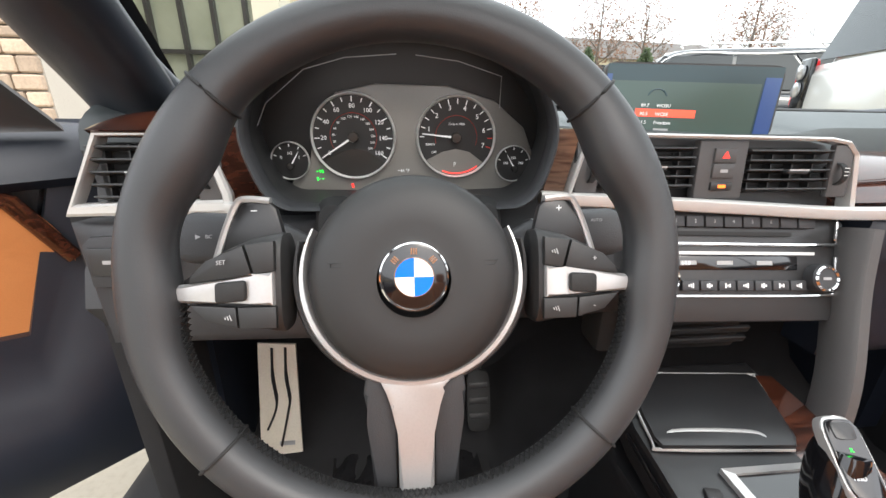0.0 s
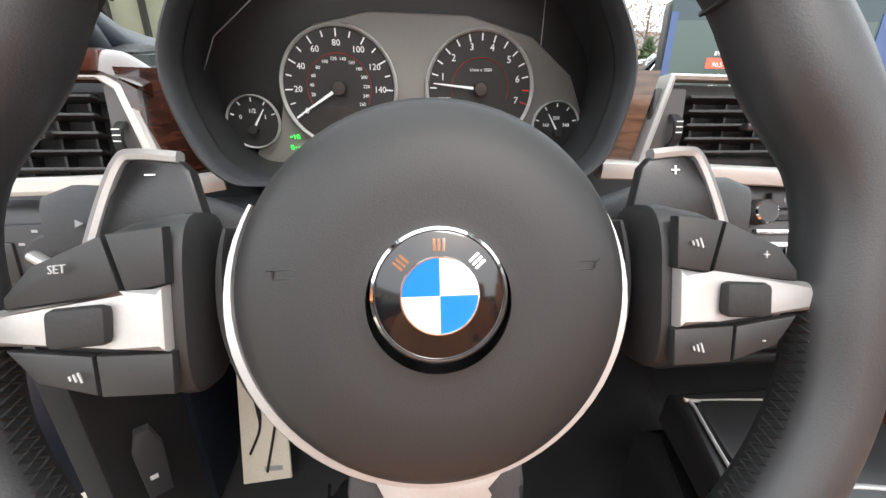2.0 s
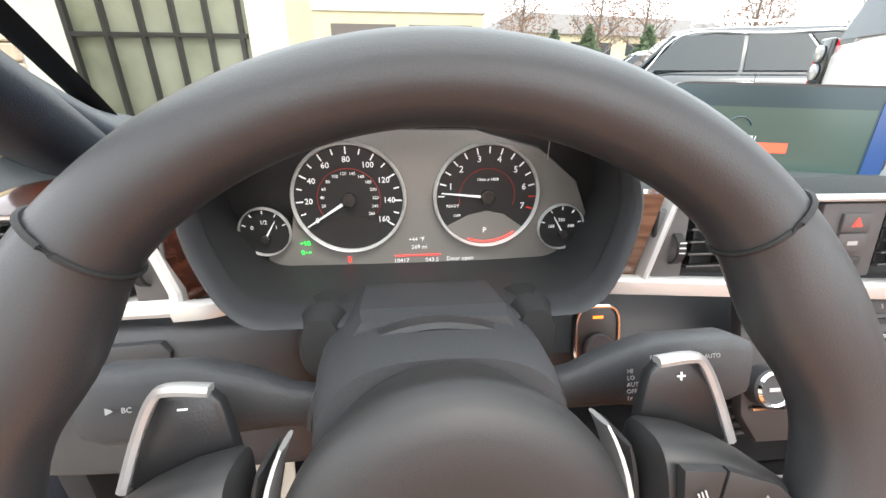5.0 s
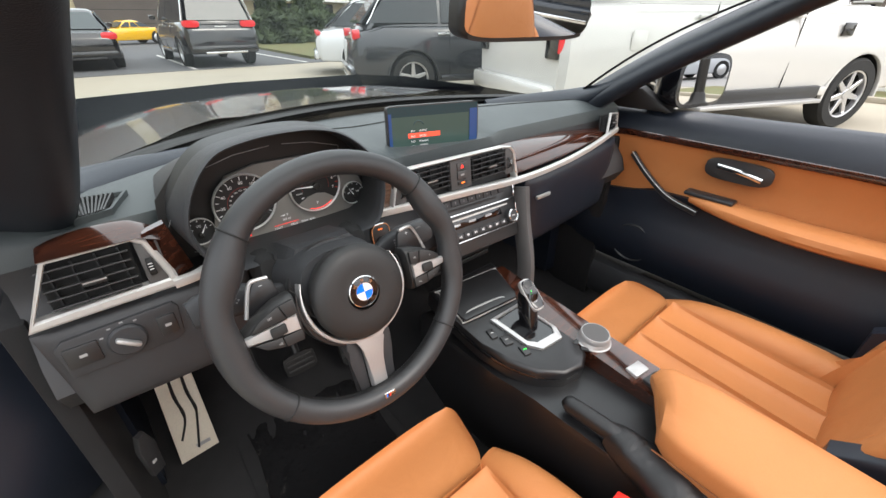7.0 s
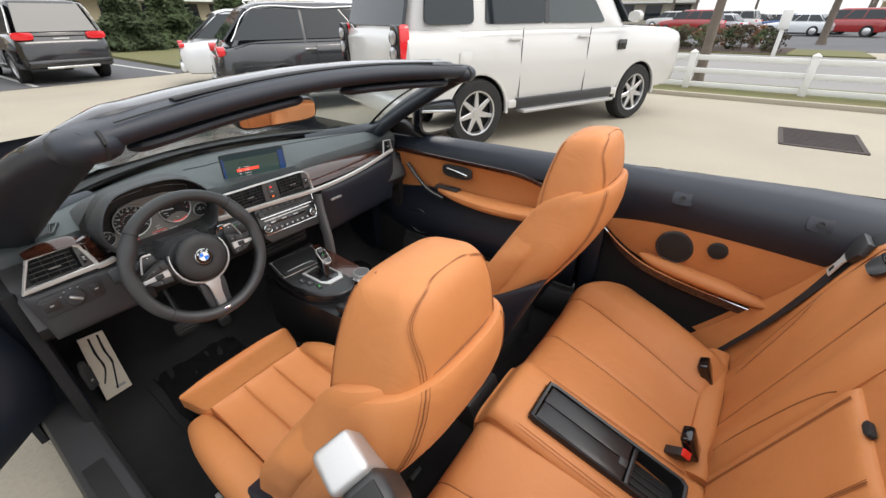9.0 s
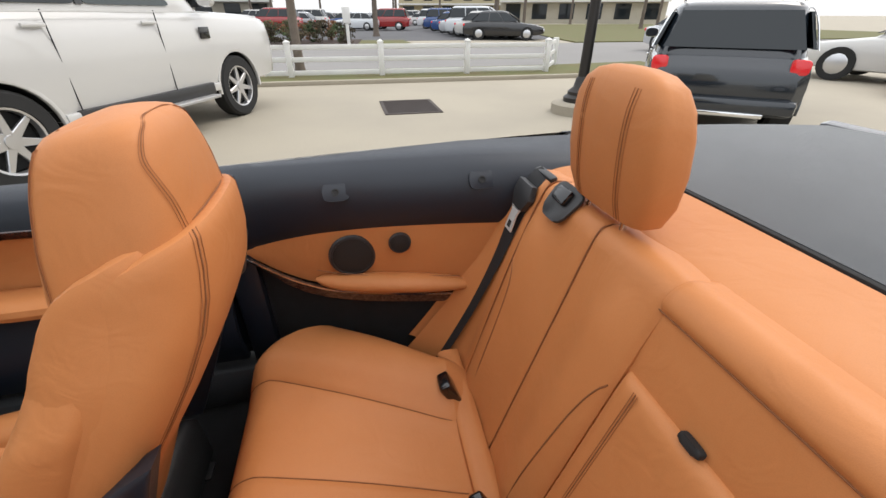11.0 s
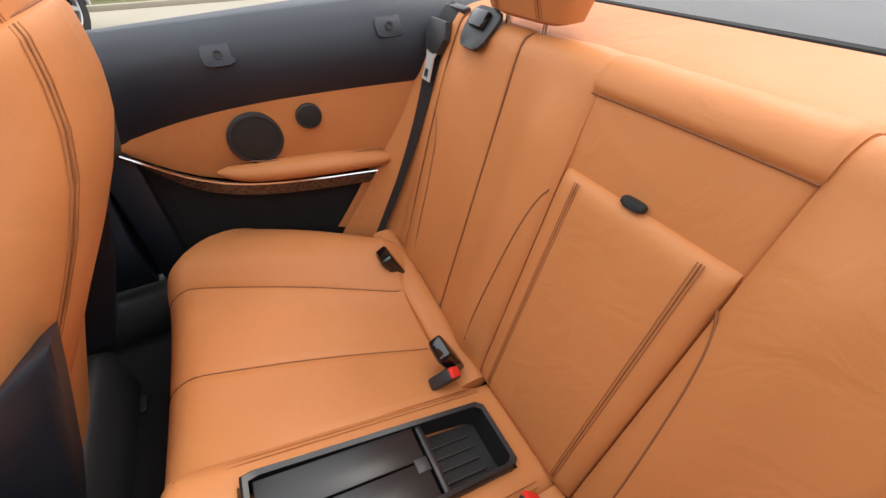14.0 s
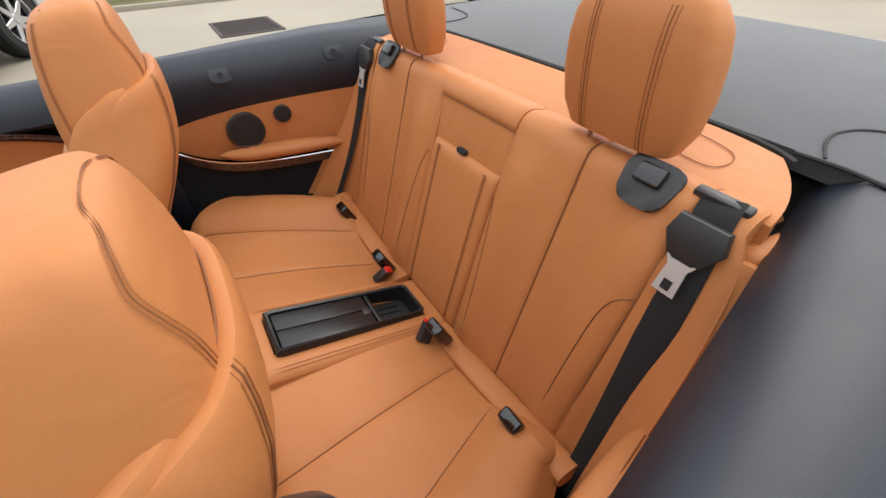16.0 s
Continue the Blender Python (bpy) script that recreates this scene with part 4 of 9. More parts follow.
def air_vent(name, label, x0, x1, z0, z1, y, tilt=0.12, slats=5, right_slope=0.0, wheel=None):
    th = thing(name, label, "air vent", ((x0 + x1) / 2, y, z0), "dashboard vents")
    F = face(y, tilt, (z0 + z1) / 2)
    bm = B()
    box(bm, ((x0 + x1) / 2, (z0 + z1) / 2, -0.022), (x1 - x0, z1 - z0, 0.004), m=F)
    part("vent_back", bm, RUBBER, th)
    for i in range(slats):
        zz = z0 + (z1 - z0) * (i + 0.5) / slats
        bm = B()
        box(bm, ((x0 + x1) / 2 + right_slope * (zz - z0) / 2, zz, -0.006), (x1 - x0 - 0.004 - abs(right_slope) * (zz - z0), 0.0022, 0.016), (-14, 0, 0), bevel=0.0008, m=F)
        part("slat", bm, PLASTIC, th)
    for i in range(4):
        bm = B()
        box(bm, (x0 + (x1 - x0) * (i + 0.5) / 4, (z0 + z1) / 2, -0.015), (0.0018, z1 - z0 - 0.004, 0.010), m=F)
        part("fin", bm, PLASTIC, th)
    bm = B()
    box(bm, ((x0 + x1) / 2 + 0.004, (z0 + z1) / 2, 0.004), (0.026, 0.0055, 0.010), bevel=0.002, m=F)
    tab = part("vent_tab", bm, PLASTIC, th)
    bm = B()
    box(bm, ((x0 + x1) / 2 + 0.004, (z0 + z1) / 2 + 0.002, 0.0085), (0.024, 0.0016, 0.002), m=F)
    part("tab_edge", bm, SATIN, tab)
    if wheel is not None:
        bm = B()
        box(bm, (wheel + (0.004 if wheel > x1 else -0.004), (z0 + z1) / 2, -0.003), (0.026, z1 - z0 + 0.006, 0.008), bevel=0.002, m=F)
        part("wheel_plate", bm, VENT_GREY, th)
        bm = B()
        lathe(bm, [(0.012, -0.004), (0.0135, -0.003), (0.0135, 0.003), (0.012, 0.004)], F @ pose(wheel, (z0 + z1) / 2 - 0.003, -0.003, 0, 90, 0), 28)
        w = part("thumb_wheel", bm, RUBBER, th)
        for k in range(3):
            bm = B()
            box(bm, (wheel, (z0 + z1) / 2 + 0.004 - 0.004 * k, 0.0103), (0.005, 0.0007, 0.0008), m=F)
            part("wheel_mark", bm, WHITE_MARK, w, smooth=False)
    return th


air_vent("air_vent", "black slatted side air vent with a silver tab", -0.685, -0.588, 0.858, 0.920, 0.590, slats=5, wheel=-0.573)
air_vent("air_vent", "black slatted centre air vent with thumb wheel", -0.158, -0.046, 0.870, 0.921, 0.580, slats=5, wheel=-0.168)
air_vent("air_vent", "black slatted centre air vent with thumb wheel", 0.013, 0.118, 0.866, 0.919, 0.577, slats=5, wheel=0.127)
air_vent("air_vent", "small black slatted vent at the dashboard end", 0.592, 0.650, 0.878, 0.928, 0.606, slats=5)
bm = B()
sweep(bm, [(0.588, 0.598, 0.874), (0.655, 0.606, 0.876), (0.652, 0.612, 0.928), (0.602, 0.606, 0.934)], 0.0028, 0.004, n=8, closed=True, up=(0, 1, 0))
single("vent_surround", bm, PEARL, "thin silver frame round the dashboard end vent", "trim", kind="structure")


def centre_stack():
    th = thing("centre_stack", "centre stack with silver vent frame, radio and climate controls", "control panel", (0, 0.56, 0.75))
    F = face(0.578, 0.12, 0.89)
    out = [(-0.196, 0.862), (-0.176, 0.934), (0.110, 0.930), (0.134, 0.926), (0.148, 0.912), (0.160, 0.842), (0.156, 0.838)]
    inn = [(-0.190, 0.866), (-0.172, 0.930), (0.109, 0.926), (0.131, 0.922), (0.143, 0.910), (0.152, 0.850), (0.150, 0.848)]
    bm = B()
    loft(bm, [[F @ Vector((x, z, h)) for x, z in r] for r, h in ((out, -0.012), (out, 0.003), ([(a * 0.6 + c * 0.4, b * 0.6 + d * 0.4) for (a, b), (c, d) in zip(out, inn)], 0.005), (inn, 0.003), (inn, -0.014))], cap=False)
    part("vent_frame", bm, PEARL, th, "satin silver frame round the vents", smooth=False)
    bm = B()
    prism(bm, inn, 0.002, F @ pose(0, 0, -0.026))
    part("vent_well", bm, PLASTIC, th, smooth=False)
    bm = B()
    box(bm, (-0.016, 0.894, -0.006), (0.058, 0.064, 0.012), bevel=0.002, m=F)
    hz = part("hazard_plate", bm, VENT_GREY, th)
    for z, mat_ in ((0.910, RED_GLOW), (0.893, GREY_MARK), (0.876, ORANGE_GLOW)):
        bm = B()
        box(bm, (-0.015, z, 0.001), (0.026, 0.016 if z > 0.88 else 0.009, 0.004), bevel=0.0012, m=F)
        part("button", bm, VENT_GREY if z > 0.88 else PLASTIC, hz)
        bm = B()
        if z > 0.9:
            prism(bm, [(-0.0045, -0.003), (0.0045, -0.003), (0, 0.0045)], 0.0004, F @ pose(-0.015, z, 0.003))
        else:
            box(bm, (-0.015, z, 0.0031), (0.009, 0.0035, 0.0005), m=F)
        part("button_mark", bm, mat_, hz, smooth=False)
    # radio and climate panels on the sloped face
    S0 = basis((0.026, 0.575, 0.848), (1, 0, -0.03), (0, 0.42, 1))
    S = S0 @ Matrix.Diagonal((1, 1.18, 1, 1))
    bm = B()
    prism(bm, [(-0.125, 0.0), (0.115, 0.0), (0.128, -0.012), (0.122, -0.085), (0.105, -0.11), (-0.11, -0.11), (-0.125, -0.09)], 0.010, S @ pose(0, 0, -0.012), 0.003)
    part("stack_face", bm, PLASTIC, th)
    bm = B()
    sweep(bm, smooth_line([S @ Vector(p) for p in ((-0.115, -0.0335, 0.001), (0.10, -0.0335, 0.001), (0.112, -0.028, 0.001), (0.115, -0.006, 0.001))], 5), 0.0018, 0.0022, n=6)
    part("radio_trim", bm, CHROME, th)
    for i in range(8):
        bm = B()
        box(bm, (-0.091 + 0.0235 * i, -0.012, 0.001), (0.0215, 0.011, 0.006), bevel=0.0012, m=S)
        k = part("preset_button", bm, SOFT_BLACK, th)
        if i < 6:
            text("button_number", str(i + 1), 0.005, S @ pose(-0.091 + 0.0235 * i, -0.012, 0.0042), GREY_MARK, k)
    bm = B()
    box(bm, (-0.02, -0.0235, 0.0), (0.15, 0.004, 0.003), m=S)
    part("disc_slot", bm, RUBBER, th)
    bm = B()
    lathe(bm, [(0.0105, -0.002), (0.0105, 0.008), (0.009, 0.010), (0.0005, 0.010)], S0 @ pose(-0.112, -0.0236, 0), 28)
    vk = part("volume_knob", bm, SOFT_BLACK, th, "small black knob with chrome ring")
    bm = B()
    lathe(bm, [(0.0085, 0.009), (0.0092, 0.0108), (0.0100, 0.009)], S0 @ pose(-0.112, -0.0236, 0), 28)
    part("knob_ring", bm, CHROME, vk)
    bm = B()
    box(bm, (-0.012, -0.052, -0.001), (0.150, 0.014, 0.003), bevel=0.001, m=S)
    dsp = part("climate_display", bm, GLOSS_BLACK, th, "narrow grey climate display")
    for x in (-0.075, -0.03, 0.02):
        bm = B()
        box(bm, (x, -0.052, 0.0009), (0.02, 0.004, 0.0004), m=S)
        part("display_bar", bm, GREY_MARK, dsp, smooth=False)
    text("display_mark", "64.0", 0.0065, S @ pose(-0.078, -0.0525, 0.0012), WHITE_MARK, dsp)
    bm = B()
    box(bm, (-0.01, -0.0425, -0.001), (0.19, 0.003, 0.004), m=S)
    part("climate_trim", bm, PEARL, th)
    for x in (-0.108, 0.088):
        bm = B()
        lathe(bm, [(0.0165, -0.003), (0.0165, 0.010), (0.0145, 0.0125), (0.012, 0.0125), (0.0115, 0.0118), (0.0005, 0.0118)], S0 @ pose(x, -0.079, 0), 36)
        kn = part("climate_knob", bm, SOFT_BLACK, th, "round climate knob with silver ring")
        bm = B()
        lathe(bm, [(0.0118, 0.0122), (0.0135, 0.0142), (0.0152, 0.0122)], S0 @ pose(x, -0.079, 0), 36)
        part("knob_ring", bm, CHROME, kn)
        bm = B()
        box(bm, (x, -0.079, 0.0122), (0.010, 0.003, 0.0006), m=S0)
        part("knob_mark", bm, GREY_MARK, kn, smooth=False)
    for i in range(7):
        bm = B()
        box(bm, (-0.074 + 0.0225 * i, -0.074, 0.001), (0.0205, 0.010, 0.005), bevel=0.0012, m=S)
        k = part("climate_button", bm, SOFT_BLACK, th)
        bm = B()
        for j in range(3):
            box(bm, (-0.0765 + 0.0225 * i + 0.0025 * j, -0.074, 0.0037), (0.0014, 0.002 + 0.0014 * ((i + j) % 3), 0.0004), m=S)
        part("button_symbol", bm, WHITE_MARK, k, smooth=False)
    bm = B()
    sweep(bm, smooth_line([S @ Vector(p) for p in ((-0.118, -0.084, 0.001), (0.09, -0.084, 0.001), (0.106, -0.078, 0.001), (0.112, -0.046, 0.001))], 5), 0.0016, 0.002, n=6)
    part("climate_trim", bm, CHROME, th)


centre_stack()


def start_button():
    S = basis((-0.216, 0.588, 0.806), (1, 0, 0), (0, 0.25, 1))
    th = thing("start_button", "black start button in a chrome surround with an amber lamp", "button", S.translation)
    bm = B()
    prism(bm, oval(0.021, 0.030, 4, 32), 0.006, S @ pose(0, 0, -0.002), 0.002)
    part("surround", bm, PLASTIC, th)
    bm = B()
    sweep(bm, [S @ Vector((x, y, 0.0045)) for x, y in oval(0.0195, 0.0285, 4, 36)], 0.0016, n=6, closed=True, up=S.to_3x3() @ Vector((0, 0, 1)))
    part("chrome_ring", bm, CHROME, th)
    bm = B()
    lathe(bm, [(0.0135, 0.0), (0.0135, 0.007), (0.012, 0.0085), (0.0005, 0.0075)], S @ pose(0, -0.008, 0.002), 28)
    part("push_button", bm, SOFT_BLACK, th)
    bm = B()
    box(bm, (0, 0.019, 0.005), (0.009, 0.0022, 0.0008), m=S)
    part("lamp", bm, ORANGE_GLOW, th, smooth=False)


start_button()


def light_switch():
    S = basis((-0.628, 0.575, 0.803), (1, 0, 0), (0, 0.12, 1))
    th = thing("light_switch", "headlamp switch panel with a silver-barred rotary knob", "light switch", S.translation)
    bm = B()
    prism(bm, [(-0.068, -0.030), (-0.072, 0.015), (-0.062, 0.024), (0.060, 0.028), (0.066, 0.02), (0.062, -0.022), (0.052, -0.030)], 0.006, S @ pose(0, 0, -0.002), 0.002)
    part("panel", bm, SOFT_BLACK, th)
    for x, w in ((-0.048, 0.036), (0.047, 0.022)):
        bm = B()
        box(bm, (x, -0.002, 0.004), (w, 0.030, 0.005), bevel=0.002, m=S)
        part("switch", bm, PLASTIC, th)
        bm = B()
        box(bm, (x, -0.002, 0.0068), (0.008, 0.004, 0.0004), m=S)
        part("switch_mark", bm, GREY_MARK, th, smooth=False)
    bm = B()
    lathe(bm, [(0.022, 0.0), (0.022, 0.006), (0.0195, 0.009), (0.0005, 0.0095)], S @ pose(0, -0.002, 0.003), 36)
    k = part("knob", bm, SOFT_BLACK, th)
    bm = B()
    box(bm, (0, -0.002, 0.016), (0.030, 0.007, 0.010), (0, 0, -38), bevel=0.004, m=S)
    part("knob_bar", bm, SATIN, k, "silver grip bar")
    for a in (60, 90, 120, 150):
        bm = B()
        box(bm, (0.029 * math.cos(radians(a)), -0.002 + 0.026 * math.sin(radians(a)), 0.0042), (0.004, 0.002, 0.0004), m=S)
        part("switch_mark", bm, GREY_MARK, th, smooth=False)


light_switch()


def display():
    tl, tr = Vector((-0.090, 0.734, 1.014)), Vector((0.129, 0.686, 1.010))
    rt = (tr - tl).normalized()
    S = basis((tl + tr) / 2 - Vector((0, 0, 0.045)), rt, (-rt.z, 0.06, 1))
    th = thing("infotainment_display", "wide flat infotainment screen standing on the dashboard", "screen", S @ Vector((0, -0.05, 0)))
    bm = B()
    prism(bm, oval(0.1145, 0.0465, 16, 48), 0.014, S @ pose(0, 0, -0.014), 0.003)
    part("bezel", bm, PLASTIC, th, "thin black bezel")
    bm = B()
    box(bm, (0, 0.0, 0.0005), (0.224, 0.088, 0.001), m=S)
    pn = part("glass_panel", bm, SCREEN_TOP, th, "dark teal screen glass", smooth=False)
    bm = B()
    box(bm, (-0.009, -0.010, 0.0013), (0.194, 0.066, 0.0008), m=S)
    part("image", bm, SCREEN, pn, "dim station list", smooth=False)
    bm = B()
    box(bm, (0.101, -0.006, 0.0013), (0.020, 0.074, 0.0008), m=S)
    part("side_band", bm, SCREEN_BLUE, pn, "dark blue side band", smooth=False)
    bm = B()
    box(bm, (-0.1085, -0.006, 0.0017), (0.007, 0.074, 0.0008), m=S)
    part("side_band", bm, SCREEN_BLUE, pn, smooth=False)
    bm = B()
    box(bm, (-0.028, -0.018, 0.0021), (0.079, 0.0100, 0.0006), m=S)
    part("highlight", bm, SCREEN_RED, pn, "red highlighted row", smooth=False)
    for i, (a, b_) in enumerate((("89.7", "WOSU"), ("90.5", "WCBE"), ("91.5", "Freedom"), ("97.1", ""))):
        z = -0.0085 - 0.0112 * i
        text("station_text", a, 0.0062, S @ pose(-0.056, z, 0.0027), WHITE_MARK, pn)
        if b_:
            text("station_text", b_, 0.0062, S @ pose(-0.041, z, 0.0027), WHITE_MARK, pn, align="LEFT")
        else:
            bm = B()
            box(bm, (-0.030, z + 0.002, 0.0027), (0.020, 0.0035, 0.0003), m=S)
            part("station_bar", bm, GREY_MARK, pn, smooth=False)
    bm = B()
    pts = [S @ Vector((0.013 * math.cos(radians(a)) - 0.042, 0.0 + 0.013 * math.sin(radians(a)), 0.0022)) for a in range(20, 161, 10)]
    sweep(bm, pts, 0.0009, n=4)
    part("gauge_arc", bm, SCREEN_TOP, pn)
    bm = B()
    box(bm, (0, -0.066, -0.03), (0.19, 0.03, 0.05), bevel=0.008, m=S)
    part("foot", bm, DASH_TOP, th)


display()


# ---- centre console ----
def console():
    th = thing("centre_console", "black centre console with walnut side and silver gear surround", "centre console", (0.0, 0.3, 0.2))
    bm = B()
    outl = [(-0.105, 0.62), (-0.118, 0.50), (-0.115, 0.36), (-0.10, 0.27), (-0.09, 0.05), (-0.085, -0.25), (0.085, -0.25), (0.095, 0.05), (0.115, 0.25), (0.135, 0.45), (0.14, 0.62)]
    prism(bm, outl, 0.35, pose(0, 0, 0.2), 0.02, 3)
    part("console_body", bm, TRAY_BLACK, th)
    # deck round the gear selector, tongue shaped, higher than the body
    bm = B()
    deck = [(-0.098, 0.60), (-0.112, 0.50), (-0.112, 0.41), (-0.102, 0.345), (-0.075, 0.290), (-0.035, 0.255), (0.01, 0.245), (0.045, 0.262), (0.06, 0.31), (0.10, 0.48), (0.11, 0.60)]
    prism(bm, deck, 0.045, pose(0, 0, 0.519, 5.7, 0, 0), 0.010, 3)
    part("gear_deck", bm, TRAY_BLACK, th, "satin black tongue-shaped deck")
    bm = B()
    line = smooth_line([(x * 1.015, y, 0.546 + 0.1 * y) for x, y in deck[1:8]], 5)
    sweep(bm, line, 0.002, 0.004, n=6)
    part("deck_trim", bm, GLOSS_BLACK, th)
    # walnut blade beside the deck, with the rotary control
    bm = B()
    slab(bm, 10, 8, lambda u, v: Vector((0.055 + 0.075 * u - 0.012 * v, 0.06 + 0.50 * v, 0.570 + 0.05 * v + 0.002 * math.sin(math.pi * u))), (0, 0, -0.05))
    part("walnut_panel", bm, WOOD, th, "glossy walnut side panel")
    # tray lid and cubby
    bm = B()
    prism(bm, [(-0.100, 0.462), (-0.103, 0.475), (-0.088, 0.565), (-0.080, 0.572), (0.078, 0.560), (0.086, 0.552), (0.056, 0.462), (0.046, 0.451)], 0.006, pose(0, 0, 0.583, 4, 0, 0), 0.002)
    tr = part("tray_lid", bm, TRAY_BLACK, th, "black tray lid with silver edge")
    bm = B()
    ring = smooth_line([(0.046, 0.450, 0.613), (-0.094, 0.461, 0.614), (-0.104, 0.475, 0.615), (-0.088, 0.567, 0.624), (-0.080, 0.574, 0.624), (0.078, 0.562, 0.623), (0.088, 0.552, 0.622), (0.057, 0.462, 0.614)], 4)
    sweep(bm, ring, 0.0016, 0.002, n=6)
    part("tray_trim", bm, SATIN, tr)
    bm = B()
    sweep(bm, smooth_line([(-0.088, 0.464, 0.618), (-0.078, 0.478, 0.621), (0.010, 0.470, 0.621), (0.022, 0.456, 0.618)], 5), 0.003, 0.002, n=8)
    part("tray_handle", bm, SATIN, tr)
    for i in range(5):
        bm = B()
        box(bm, (0.012, 0.60 - 0.002 * i, 0.655 + 0.017 * i), (0.18, 0.006, 0.0105), (20, 0, 0), bevel=0.002)
        part("cubby_slat", bm, PLASTIC, th)
    bm = B()
    box(bm, (0.01, 0.655, 0.70), (0.22, 0.06, 0.16), bevel=0.01)
    part("cubby_back", bm, RUBBER, th)
    # uprights between console and stack
    bm = B()
    for s, x0 in ((1, 0.150),):
        sweep(bm, smooth_line([(x0 + 0.004, 0.555, 0.83), (x0 - 0.005, 0.535, 0.76), (x0 - 0.016, 0.50, 0.66), (x0 - 0.025, 0.485, 0.575)], 5), 0.012, 0.022, n=10, e=4, up=(0, 1, 0))
    # soft black part in a paler grey: the light on it is put into the colour
    part("console_strut", bm, VENT_GREY, th, "soft black upright beside the stack")
    # silver surround of the selector
    G = pose(0.002, 0.375, 0.604, 5.7, 0, 0)
    bm = B()
    o = [(-0.055, 0.060), (-0.047, -0.035), (-0.028, -0.062), (0.030, -0.066), (0.044, -0.04), (0.036, 0.060)]
    i_ = [(-0.046, 0.052), (-0.040, -0.030), (-0.026, -0.045), (0.024, -0.049), (0.036, -0.033), (0.029, 0.052)]
    loft(bm, [[G @ Vector((*p, h)) for p in r] for r, h in ((o, -0.004), (o, 0.004), (i_, 0.006), (i_, -0.004))], cap=False)
    part("gear_surround", bm, SATIN, th, "satin silver gear surround", smooth=False)
    bm = B()
    prism(bm, i_, 0.002, G @ pose(0, 0, 0.0005))
    part("gear_well", bm, GLOSS_BLACK, th, smooth=False)
    for x, y, w in ((-0.078, 0.405, 0.016), (-0.066, 0.375, 0.020), (-0.056, 0.335, 0.016)):
        bm = B()
        box(bm, (x, y, 0.566 + 0.1 * y), (w, 0.026, 0.006), (5.7, 0, -14), bevel=0.002)
        part("deck_button", bm, PLASTIC, th)
        bm = B()
        box(bm, (x, y, 0.5695 + 0.1 * y), (0.007, 0.002, 0.0006), (5.7, 0, -14))
        part("button_mark", bm, GREEN_GLOW if y < 0.35 else GREY_MARK, th, smooth=False)
    for y in (0.135, 0.17):
        bm = B()
        box(bm, (0.085, y, 0.583), (0.040, 0.026, 0.010), (3, 0, -8), bevel=0.003)
        part("window_switch", bm, SATIN if y > 0.15 else PLASTIC, th)


console()


def gear_selector():
    th = thing("gear_selector", "chrome and black joystick gear selector on the console", "gear selector", (0.0, 0.37, 0.575))
    bm = B()
    axis = smooth_line([(0.002, 0.365, 0.575), (0.004, 0.372, 0.60), (0.010, 0.386, 0.63), (0.018, 0.396, 0.655), (0.022, 0.400, 0.672)], 4)
    k = len(axis)
    ra = [0.013 + 0.006 * math.sin(math.pi * min(1, i / (k - 1))) * (i / k) + 0.004 * (i / k) for i in range(k)]
    sweep(bm, axis, [r * 0.9 for r in ra], [r * 1.15 for r in ra], n=16, e=3, up=(0, 1, 0))
    part("shaft", bm, GLOSS_BLACK, th, "gloss black shaft")
    bm = B()
    top = pose(0.022, 0.392, 0.668, 38, 0, -6)
    prism(bm, oval(0.0175, 0.036, 4, 28), 0.010, top @ pose(0, 0, -0.006), 0.003)
    part("head", bm, SATIN, th)
    bm = B()
    prism(bm, oval(0.0152, 0.0325, 5, 32), 0.002, top @ pose(0, 0, 0.004), 0.0008)
    hd = part("head_inlay", bm, GLOSS_BLACK, th, "gloss black shift diagram inlay")
    for b_, x, y in (("R", 0, 0.006), ("N", 0, -0.006), ("D", 0, -0.016), ("M/S", -0.006, -0.016)):
        text("shift_letter", b_, 0.005, top @ pose(x, y, 0.0062), GREEN_GLOW if b_ == "R" else WHITE_MARK, hd)
    bm = B()
    prism(bm, oval(0.010, 0.0075, 4, 20), 0.0015, top @ pose(0, 0.022, 0.0055), 0.0005)
    part("park_button", bm, PLASTIC, th)
    bm = B()
    sweep(bm, [(0.002, 0.363, 0.570), (0.003, 0.368, 0.592)], [0.026, 0.016], [0.024, 0.016], n=16, e=2.6, up=(0, 1, 0))
    part("boot", bm, SOFT_BLACK, th)


gear_selector()


def control_knob():
    th = thing("control_knob", "round silver rotary controller on the console", "control knob", (0.086, 0.268, 0.59))
    M = pose(0.086, 0.268, 0.588, 3, 0, 0)
    bm = B()
    lathe(bm, [(0.036, 0.0), (0.036, 0.004), (0.031, 0.006), (0.0305, 0.012)], M, 40)
    part("base_ring", bm, SATIN, th)
    bm = B()
    lathe(bm, [(0.0295, 0.005), (0.0305, 0.012), (0.0305, 0.020), (0.0285, 0.024), (0.0265, 0.024)], M, 48)
    part("grip", bm, SATIN, th)
    bm = B()
    lathe(bm, [(0.0275, 0.022), (0.0270, 0.0242), (0.0005, 0.0232)], M, 48)
    part("cap", bm, VENT_GREY, th, "dark grey top disc")
    for i, (x, y) in enumerate(((-0.034, 0.018), (-0.022, 0.036), (-0.002, 0.042), (0.018, 0.036), (0.03, 0.02), (-0.036, -0.004))):
        bm = B()
        box(bm, (x, y, 0.002), (0.016, 0.010, 0.006), (0, 0, 20 - 14 * i), bevel=0.002, m=M)
        part("menu_button", bm, PLASTIC, th)


control_knob()


